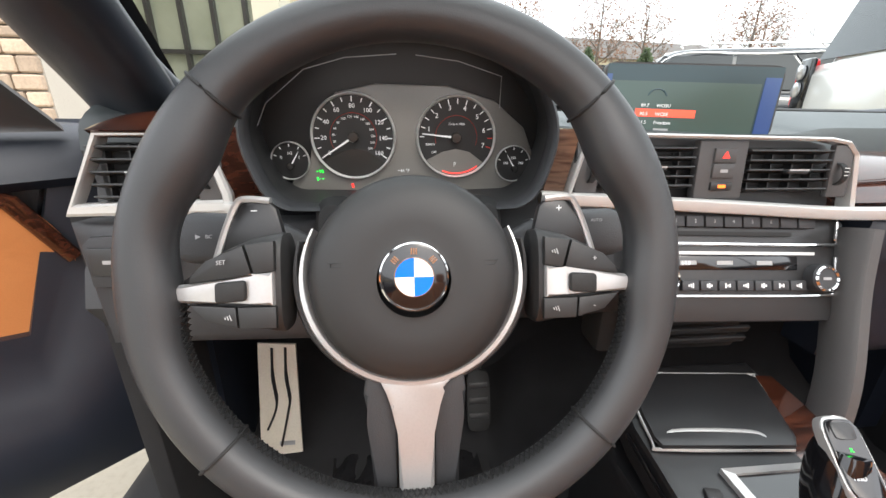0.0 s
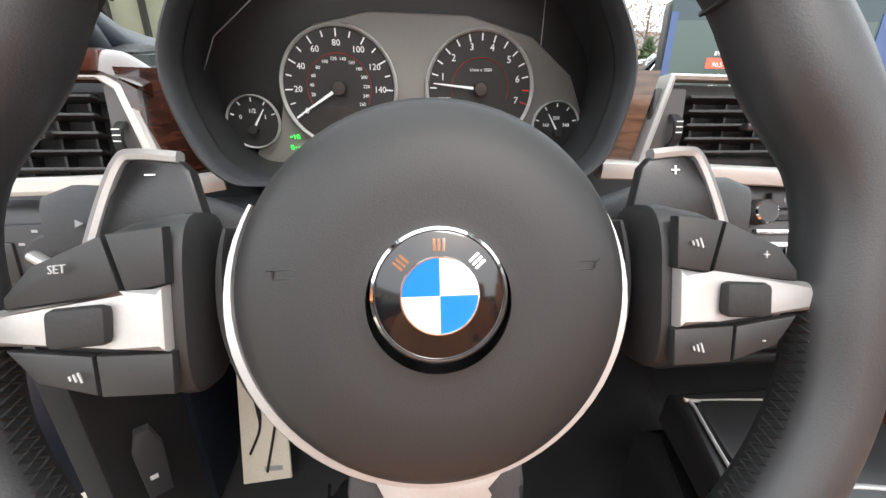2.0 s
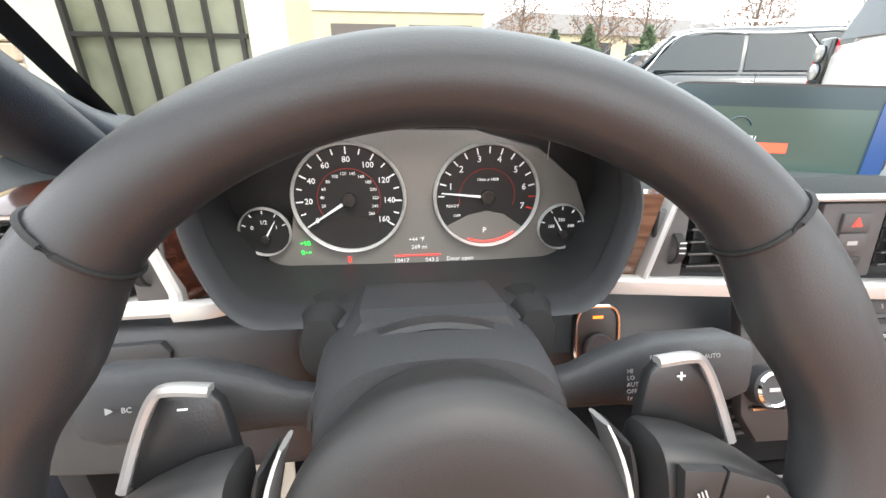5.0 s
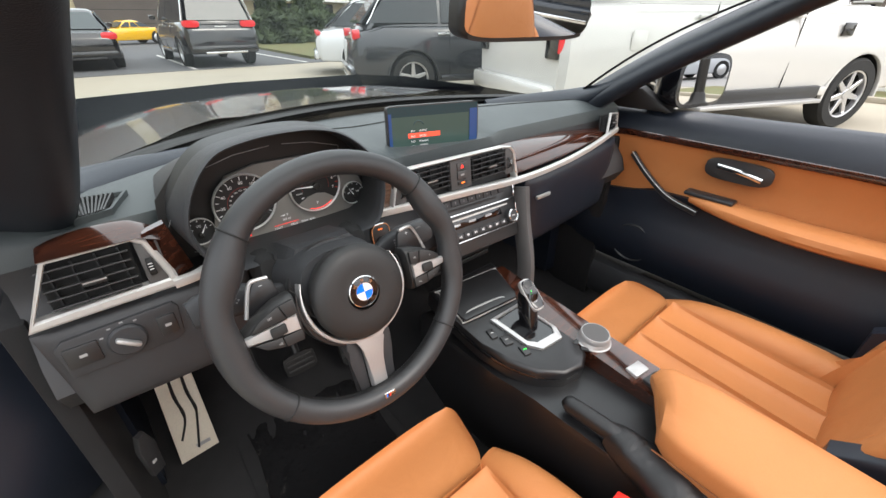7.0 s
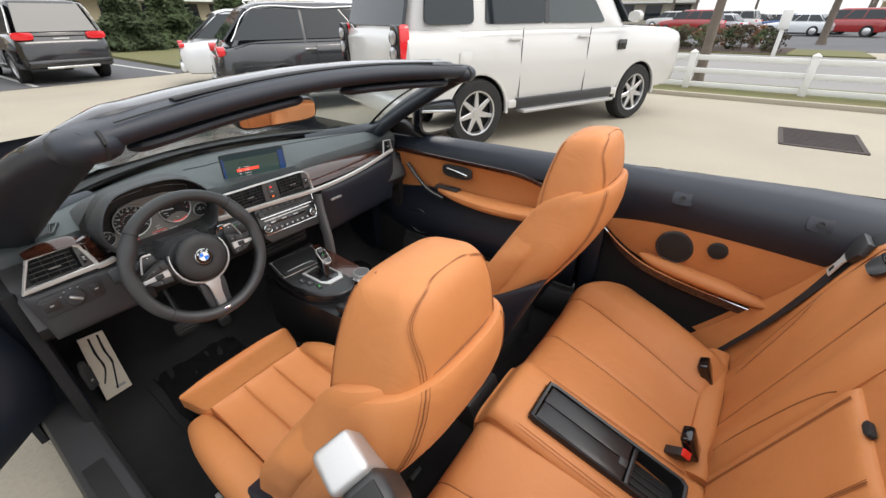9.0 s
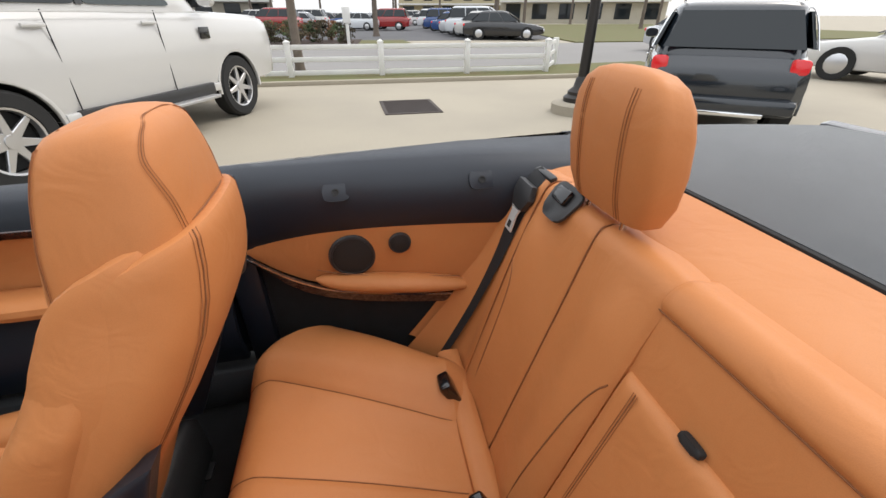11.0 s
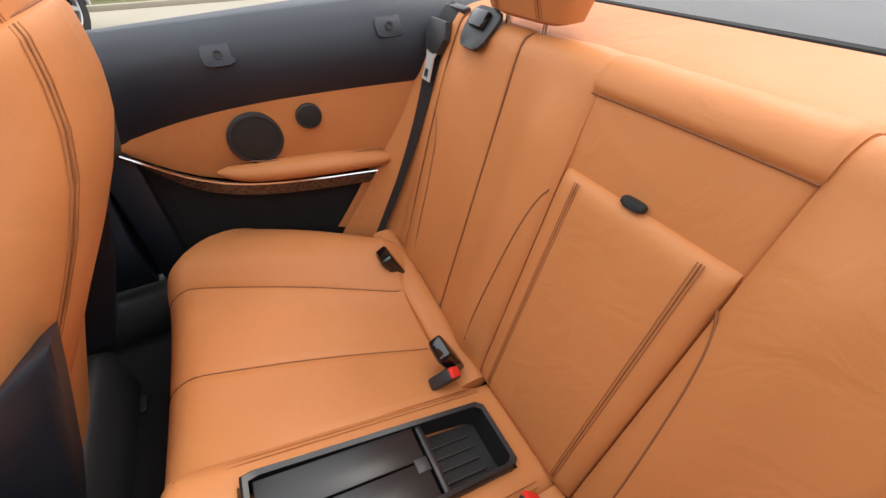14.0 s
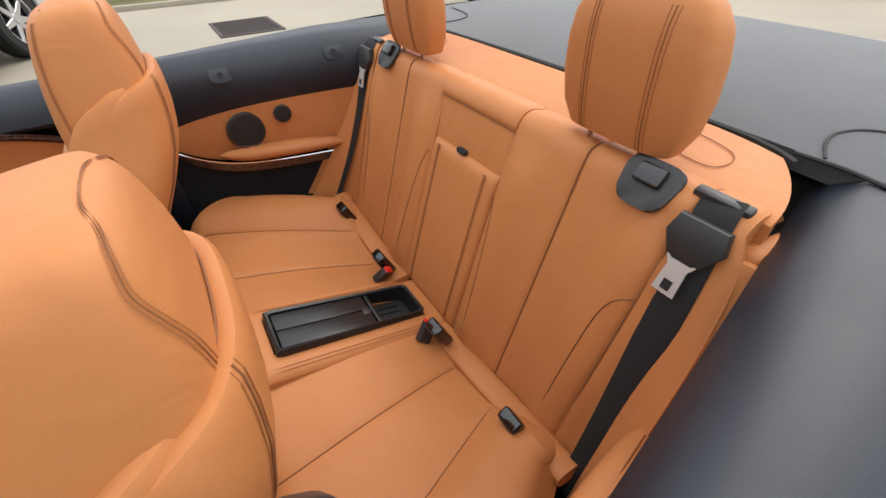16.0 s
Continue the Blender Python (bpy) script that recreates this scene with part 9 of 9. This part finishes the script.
# cars in the lot across the road
LOT = ((7.6, 41, P_RED, 1), (5.2, 43, P_SILVER, 0), (4.0, 47, P_WHITE, 1), (2.2, 50, P_GREY, 0), (0.6, 54, P_WHITE, 0), (-0.8, 48, P_BLUE, 0), (-2.0, 42, P_SILVER_WHITE, 0), (-3.6, 46, P_WHITE, 0), (-5.6, 42, P_RED, 1),
       (1.6, 62, P_BLACK, 0), (-1.6, 64, P_SILVER, 0), (-4.4, 66, P_WHITE, 0), (3.4, 66, P_RED, 0), (9.8, 60, P_WHITE, 1), (-9.4, 62, P_WHITE, 1), (-10.8, 60, P_WHITE, 0),
       (-12.6, 46, P_SILVER_WHITE, 1), (-13.9, 40, P_BLUE, 1), (-15.2, 36, P_BLUE, 0), (-16.6, 32.5, P_SILVER, 0), (-17.9, 30, P_SILVER_WHITE, 1), (-19.2, 28.5, P_WHITE, 0), (-20.6, 26.5, P_BLACK, 0))
for a, d, p, tall in LOT:
    m = place(d * math.cos(radians(a)), d * math.sin(radians(a)) - 0.6, (72 if a > -8 else 246) + rnd.uniform(-6, 6))
    if tall:
        vehicle("parked_car", "tall parked car in the lot across the road", p, m, 4.7, 1.9, 1.75, suv_low(4.7, 1.9, 1.08), (-2.2, 1.2, -1.9, 0.4, 1.08, 1.74, 0.66), (-1.42, 1.45), far=True, r=0.36)
    else:
        vehicle("parked_car", "parked car in the lot across the road", p, m, 4.6, 1.82, 1.48, car_low(4.6, 1.82, 0.93), (-1.9, 1.0, -1.3, 0.1, 0.93, 1.46, 0.6), (-1.35, 1.35), far=True)

# grounds
sheet("parking_bay", [(-9, 13.2), (8, 13.2), (8, 40), (-9, 40)], 0.012, ASPHALT, "dark asphalt parking bays", "parking lot")
for x in (-1.7, 1.85, 5.0):
    bm = B()
    box(bm, (x, 16.5, 0.016), (0.10, 6.4, 0.006))
    single("bay_line", bm, PAINT_WHITE, "white painted bay line on the asphalt", "road marking", kind="structure", smooth=False)
# grass verge with fence, then road, then the lot
sheet("verge", [(9.3, 12), (9.0, -6.6), (9.2, -9.5), (11.6, -9.5), (11.2, -6), (11.4, 12)], 0.05, GRASS, "strip of winter grass along the fence", "grass", 0.05)
bm = B()
sweep(bm, [(9.25, 12, 0.03), (8.97, -6.6, 0.03), (9.15, -9.5, 0.03)], 0.07, 0.06, n=8, e=4)
single("kerb", bm, CONCRETE, "low concrete kerb along the verge", "kerb", kind="structure")
sheet("road", [(11.4, 60), (11.4, -60), (21, -60), (21, 60)], 0.010, PALE_ROAD, "worn grey road beyond the fence", "road")
sheet("far_verge", [(21, 60), (21, -4), (24.5, -4), (25.5, 60)], 0.06, GRASS, "grass strip beyond the road", "grass", 0.06)
sheet("far_lot", [(25.5, 70), (24.5, -14), (95, -30), (95, 70)], 0.014, ASPHALT, "asphalt parking lot across the road", "parking lot")
sheet("far_lawn", [(21, -12.5), (26, -13.5), (60, -22), (60, -45), (21, -45)], 0.06, GRASS, "lawn across the road", "grass", 0.06)
sheet("grass_island", [(5.6, 14.4), (9.6, 12.6), (14, 14.5), (14, 30), (6.6, 30)], 0.10, GRASS, "grass island with kerb beside the parked cars", "grass", 0.10)


def fence():
    th = thing("fence", "white vinyl three-rail fence along the verge", "fence", (9.9, 0, 0))
    ys = [0.49 + 2.02 * k for k in range(4, -4, -1)]
    pts = [Vector((10.0 + 0.03 * y, y, 0.05)) for y in ys]
    for p in pts:
        bm = B()
        box(bm, (p.x, p.y, 0.38), (0.12, 0.12, 0.70), bevel=0.01)
        po = part("post", bm, WHITE_VINYL, th)
        bm = B()
        lathe(bm, [(0.095, 0.73), (0.095, 0.755), (0.01, 0.80)], pose(p.x, p.y, 0, 0, 0, 45), 4)
        part("post_cap", bm, WHITE_VINYL, po, smooth=False)
    for a, b in zip(pts, pts[1:]):
        for z in (0.13, 0.40, 0.65):
            bm = B()
            c = (a + b) / 2
            box(bm, (c.x, c.y, z), (0.04, (a - b).length - 0.11, 0.10), (0, 0, math.degrees(math.atan2(-(a - b).x, (a - b).y))), bevel=0.006)
            part("rail", bm, WHITE_VINYL, th)
    e = pts[-1]
    p2 = e + Vector((1.4, -0.9, 0))
    bm = B()
    box(bm, (p2.x, p2.y, 0.38), (0.12, 0.12, 0.70), bevel=0.01)
    part("post", bm, WHITE_VINYL, th)
    for z in (0.13, 0.40, 0.65):
        bm = B()
        sweep(bm, [(e.x, e.y, z), (p2.x, p2.y, z)], 0.02, 0.05, n=8, e=6)
        part("rail", bm, WHITE_VINYL, th)


fence()


def drain():
    th = thing("storm_drain", "rusty iron drain grate in the concrete", "drain", (6.4, -1.63, 0))
    bm = B()
    for a, b in (((5.88, -1.63), (0.05, 0.86)), ((6.92, -1.63), (0.05, 0.86)), ((6.4, -1.22), (1.04, 0.05)), ((6.4, -2.04), (1.04, 0.05))):
        box(bm, (a[0], a[1], 0.006), (b[0], b[1], 0.012))
    part("frame", bm, GRATE, th, smooth=False)
    for i in range(13):
        bm = B()
        box(bm, (5.94 + 0.0766 * i, -1.63, 0.005), (0.035, 0.78, 0.010))
        part("bar", bm, GRATE, th, smooth=False)
    bm = B()
    box(bm, (6.4, -1.63, 0.0025), (0.98, 0.76, 0.003))
    # flat dark sheet on the ground paints the shade below the bars
    part("pit", bm, RUBBER, th, smooth=False)


drain()


def lamp_post(x, y):
    th = thing("lamp_post", "dark lamp post with flared base on a concrete foot", "lamp post", (x, y, 0))
    bm = B()
    lathe(bm, [(0.40, 0.0), (0.40, 0.13), (0.36, 0.16), (0.01, 0.16)], pose(x, y, 0), 32)
    part("concrete_foot", bm, CONCRETE, th)
    bm = B()
    lathe(bm, [(0.24, 0.16), (0.24, 0.22), (0.19, 0.26), (0.19, 0.30), (0.12, 0.36), (0.10, 0.46), (0.08, 0.5), (0.01, 0.5)], pose(x, y, 0), 28)
    part("base_flare", bm, DARK_METAL, th)
    bm = B()
    lathe(bm, [(0.075, 0.45), (0.06, 3.0), (0.05, 5.5), (0.01, 5.5)], pose(x, y, 0), 18)
    part("pole", bm, DARK_METAL, th)


lamp_post(5.45, -4.05)


def bare_tree(x, y, h, r, seed, label, lean=0.0, limbs=9, leaves=None):
    th = thing("tree", label, "tree", (x, y, 0), "trees")
    rd = random.Random(seed)
    bm = B()
    pts = [Vector((x + lean * t * h + 0.05 * math.sin(3 * t), y + 0.04 * math.sin(5 * t + 1), h * t * 0.95)) for t in (0, 0.04, 0.2, 0.4, 0.6, 0.8, 1.0)]
    sweep(bm, pts, [r * 1.5, r * 1.1, r, r * 0.8, r * 0.55, r * 0.3, r * 0.08], n=10)
    part("trunk", bm, BARK, th)
    tw = B()

    def grow(p, d, ln, rr, depth):
        q = p + d * ln * 0.5 + Vector((rd.uniform(-1, 1), rd.uniform(-1, 1), rd.uniform(-0.3, 0.6))) * ln * 0.08
        e = p + d * ln + Vector((rd.uniform(-1, 1), rd.uniform(-1, 1), rd.uniform(-0.2, 0.8))) * ln * 0.12
        sweep(tw, [p, q, e], [rr, rr * 0.75, rr * 0.45], n=4 if depth > 1 else 5)
        if depth < 3:
            for k in range(rd.randint(3, 5)):
                t = rd.uniform(0.3, 1.0)
                d2 = (d + Vector((rd.uniform(-1, 1), rd.uniform(-1, 1), rd.uniform(-0.3, 0.9))) * 0.75).normalized()
                grow(p.lerp(e, t), d2, ln * rd.uniform(0.4, 0.62), rr * 0.5, depth + 1)
    for k in range(limbs):
        t = 0.28 + 0.68 * k / limbs
        a = k * 2.4 + rd.uniform(-0.4, 0.4)
        p = Vector((x + lean * t * h, y, h * t * 0.95))
        grow(p, Vector((math.cos(a), math.sin(a), rd.uniform(0.5, 1.0))).normalized(), h * 0.34 * (1.15 - t), r * 0.42 * (1.2 - t), 0)
    tagged(part("crown", tw, TWIG, th, "bare winter branches"), kind="stuff")
    if leaves:
        vs, fs = [], []
        for _ in range(leaves):
            u = Vector((rd.gauss(0, 1), rd.gauss(0, 1), rd.gauss(0, 1))).normalized() * rd.random() ** 0.4
            p = Vector((x + lean * h * 0.7, y, h * 0.68)) + Vector((u.x * h * 0.30, u.y * h * 0.30, u.z * h * 0.34))
            a = Vector((rd.gauss(0, 1), rd.gauss(0, 1), rd.gauss(0, 1))).normalized() * 0.10
            b = a.orthogonal() * 0.6
            i = len(vs)
            vs += [p - a, p + b, p + a, p - b]
            fs.append((i, i + 1, i + 2, i + 3))
        me = bpy.data.meshes.new("leaves")
        me.from_pydata([tuple(v) for v in vs], [], fs)
        me.materials.append(RUSSET)
        ob = new("leaves", me)
        ob.parent = th
        ob.matrix_parent_inverse = th.matrix_basis.inverted()
        tagged(ob, "thin brown leaves kept through winter", kind="stuff")
    return th


bare_tree(10.55, 0.30, 6.0, 0.10, 1, "young bare street tree by the white fence", 0.02)


def clumps(name, label, cx, cy, spread, h, mat_, seed, nleaf=1500, conic=False, size=0.16, base=0.0):
    """A bush or evergreen: many small leaf blades round a few stems, uneven in outline."""
    rd = random.Random(seed)
    th = thing(name, label, "tree" if h > 2.5 else "shrub", (cx, cy, 0), "planting")
    bm = B()
    sweep(bm, [(cx, cy, 0), (cx + 0.03, cy, h * 0.5), (cx, cy, h * 0.95)], [0.06 * h ** 0.5, 0.04 * h ** 0.5, 0.01], n=7)
    part("trunk", bm, BARK, th)
    vs, fs = [], []
    lumps = [(rd.uniform(-0.6, 0.6), rd.uniform(-0.6, 0.6), rd.uniform(0.1, 0.95), rd.uniform(0.25, 0.5)) for _ in range(14)]
    for _ in range(nleaf):
        if conic:
            lz = 1 - rd.random() ** 0.55
            an = rd.uniform(0, 2 * math.pi)
            rr_ = spread * (1.03 - lz) * rd.uniform(0.45, 1.0) * (1 + 0.22 * math.sin(5 * an + 9 * lz) + 0.15 * math.sin(23 * lz))
            p = Vector((cx + rr_ * math.cos(an), cy + rr_ * math.sin(an), base + 0.15 + h * lz * 0.97))
        else:
            lx, ly, lz, lr = rd.choice(lumps)
            k = 1.0 - 0.4 * abs(lz - 0.5)
            d = Vector((rd.gauss(0, 1), rd.gauss(0, 1), rd.gauss(0, 1))).normalized() * lr * rd.uniform(0.6, 1.0)
            p = Vector((cx + (lx * k + d.x * k) * spread, cy + (ly * k + d.y * k) * spread, base + max(0.04, h * (lz + d.z * 0.3))))
        a = Vector((rd.gauss(0, 1), rd.gauss(0, 1), rd.gauss(0, 1))).normalized() * size * rd.uniform(0.6, 1.3)
        b = a.orthogonal().normalized() * size * 0.4
        i = len(vs)
        vs += [p - a * 0.5, p + b * 0.5, p + a * 0.5, p - b * 0.5]
        fs.append((i, i + 1, i + 2, i + 3))
    me = bpy.data.meshes.new("crown")
    me.from_pydata([tuple(v) for v in vs], [], fs)
    me.materials.append(mat_)
    ob = new("crown", me)
    ob.parent = th
    ob.matrix_parent_inverse = th.matrix_basis.inverted()
    tagged(ob, "dense uneven foliage", kind="stuff")


for i, (x, y, sp, h) in enumerate(((8.0, 24, 1.3, 3.4), (10.4, 25, 1.5, 3.8), (6.6, 27, 1.2, 3.2), (12.8, 23, 1.5, 3.6))):
    clumps("evergreen_tree", "dense dark evergreen tree behind the parked cars", x, y, sp, h, EVERGREEN, 20 + i, 9000, True, 0.34)
sheet("shrub_bed", [(21.2, -1.4), (25.2, -1.8), (25.4, 6.0), (21.2, 6.0)], 0.075, MULCH, "dark mulch bed under the shrubs across the road", "planting bed", 0.03)
for i in range(18):
    clumps("shrub", "low clipped shrub in the bed across the road", 22.0 + 1.2 * (i % 3) + 0.2 * (i % 2), -0.9 + 0.37 * i, 0.62, 0.95, (SHRUB, EVERGREEN, RUSSET)[i % 3], 60 + i, 420, False, 0.15, 0.05)
for i, (x, y, h) in enumerate(((30, -3, 8), (38, -14, 9), (46, -20, 9), (60, -8, 10), (66, 8, 11), (70, 22, 11), (58, 30, 10), (52, -32, 10), (40, -30, 9), (34, 40, 10), (15, 34, 9), (21, 38, 10), (9.5, 36, 9), (27, 33, 10), (31, 28, 9), (72, -6, 11), (76, 2, 12), (70, -16, 11), (66, -24, 10), (80, -10, 12), (62, -34, 11), (74, 12, 11), (48, -38, 10))):
    bare_tree(x, y, h, 0.17, 100 + i, "bare winter tree in the distance", limbs=10, leaves=1400 if y > 30 or x > 60 else None)


# ---- buildings ----
def block(th, name, x0, x1, y0, y1, z0, z1, mat_, bevel=0.0):
    bm = B()
    box(bm, ((x0 + x1) / 2, (y0 + y1) / 2, (z0 + z1) / 2), (abs(x1 - x0), abs(y1 - y0), z1 - z0), bevel=bevel)
    return part(name, bm, mat_, th, smooth=False)


def garage():
    th = thing("service_building", "cream stucco service building with brown roller doors", "building", (-2, 46, 0))
    y = 42.0
    block(th, "wall", -16, 7.5, y, y + 8, 0, 6.5, STUCCO)
    block(th, "pale_band", -16.02, 7.52, y - 0.04, y, 3.4, 4.3, STUCCO_PALE)
    for x0 in (-6.4, 0.6):
        bm = B()
        box(bm, (x0 + 2.9, y - 0.10, 2.75), (5.8, 0.06, 5.5))
        d = part("roller_door", bm, DOOR_BROWN, th, "dark brown sectional door", smooth=False)
        for k in range(1, 6):
            bm = B()
            box(bm, (x0 + 2.9, y - 0.135, 0.92 * k), (5.8, 0.02, 0.03))
            part("door_joint", bm, RUBBER, d, smooth=False)
    block(th, "vent_grille", -10.4, -9.2, y - 0.08, y, 4.6, 5.2, DARK_METAL)
    block(th, "small_window", -13.4, -12.0, y - 0.06, y, 1.4, 2.4, TINTED)
    block(th, "parapet", -16.2, 7.7, y - 0.15, y + 8.2, 6.5, 6.8, STUCCO_PALE)


garage()


def stone_wall(th, x0, x1, y, z1, seed):
    """Rubble pier front: mortar block with separate stones standing proud."""
    rd = random.Random(seed)
    z = 0.0
    while z < z1 - 0.05:
        h = rd.uniform(0.11, 0.20)
        h = min(h, z1 - z)
        x = x0
        while x < x1 - 0.02:
            w = min(rd.uniform(0.18, 0.46), x1 - x)
            if x1 - x - w < 0.10:
                w = x1 - x
            bm = B()
            box(bm, (x + w / 2, y - 0.03 - rd.uniform(0, 0.02), z + h / 2), (w - 0.018, 0.10, h - 0.018), bevel=0.018, seg=1)
            part("stone", bm, STONE, th, smooth=False)
            x += w
        z += h


def showroom():
    th = thing("showroom", "cream showroom building with stone piers and dark-framed glass front", "building", (-6, 10, 0))
    # front runs along +y on the left, set back from the car
    y = 9.2
    block(th, "wall_block", -16, -3.1, y + 0.35, y + 6, 0, 5.5, STUCCO)
    block(th, "pier_core", -3.3, -2.62, y, y + 1.0, 0, 1.05, MORTAR)
    block(th, "pier_top", -3.22, -2.70, y + 0.05, y + 0.92, 1.13, 5.5, STUCCO_PALE)
    block(th, "pier_cap", -3.36, -2.56, y - 0.07, y + 1.06, 1.05, 1.13, STUCCO_PALE)
    stone_wall(th, -3.3, -2.62, y, 1.05, 3)
    block(th, "shop_window", -8.5, -3.3, y + 0.28, y + 0.33, 0.15, 4.6, SHOP_GLASS)
    for x in (-8.45, -7.8, -7.15, -6.5, -5.85, -5.2, -4.6, -4.0, -3.4):
        block(th, "mullion", x - 0.04, x + 0.04, y + 0.16, y + 0.30, 0.1, 4.65, DARK_METAL)
    for z in (0.12, 1.75, 4.6):
        block(th, "transom", -8.5, -3.3, y + 0.17, y + 0.29, z - 0.04, z + 0.04, DARK_METAL)
    # stone wall on the left
    block(th, "side_core", -9.0, -4.4, 5.5, 6.2, 0, 2.2, MORTAR)
    stone_wall(th, -9.0, -4.4, 5.5, 2.2, 9)
    block(th, "side_upper", -9.0, -4.5, 5.55, 6.2, 2.2, 5.5, STUCCO)


showroom()


def far_building(x, y, w, d, h, mat_, label, turn=0.0):
    th = thing("far_building", label, "building", (0, 0, 0), "distant buildings")
    block(th, "wall", -d / 2, d / 2, -w / 2, w / 2, 0, h, mat_)
    bm = B()
    loft(bm, [[Vector((sx * (d / 2 + 0.4), sy * (w / 2 + 0.4), h)) for sx, sy in ((-1, -1), (1, -1), (1, 1), (-1, 1))], [Vector((sx * 0.3, sy * (w / 2 - d / 3), h + d * 0.22)) for sx, sy in ((-1, -1), (1, -1), (1, 1), (-1, 1))]])
    part("roof", bm, DOOR_BROWN, th, smooth=False)
    nwin = int(w / 4)
    for i in range(nwin):
        yy_ = -w / 2 + (i + 0.5) * w / nwin
        block(th, "window", -d / 2 - 0.06, -d / 2, yy_ - 1.2, yy_ + 1.2, 0.6, 2.8, TINTED)
        if h > 5:
            block(th, "window", -d / 2 - 0.06, -d / 2, yy_ - 0.9, yy_ + 0.9, 3.8, 5.2, TINTED)
    block(th, "canopy", -d / 2 - 1.5, -d / 2, -w / 2, w / 2, 3.0, 3.3, WHITE_VINYL)
    th.matrix_basis = pose(x, y, 0, 0, 0, turn)


far_building(84, 34, 46, 14, 5.5, STUCCO_PALE, "long pale shop building beyond the lot", 14)
far_building(104, -30, 30, 14, 6.5, STUCCO, "cream shop building beyond the lot", -16)
far_building(75, -42, 26, 14, 6.0, STUCCO_PALE, "pale building behind bare trees", -25)
far_building(30, 62, 40, 14, 6.0, STUCCO, "building far behind the trees", 100)
far_building(-20, -45, 50, 16, 6.0, STUCCO_PALE, "building behind the forecourt", 190)


def meter_box():
    th = thing("utility_post", "white utility box on a post beyond the fence", "utility box", (12.2, -1.9, 0))
    bm = B()
    box(bm, (20.6, -1.0, 0.55), (0.14, 0.14, 1.1), bevel=0.01)
    part("post", bm, WHITE_VINYL, th)
    bm = B()
    box(bm, (20.6, -1.0, 1.25), (0.28, 0.34, 0.62), bevel=0.03)
    part("box", bm, WHITE_VINYL, th)


meter_box()
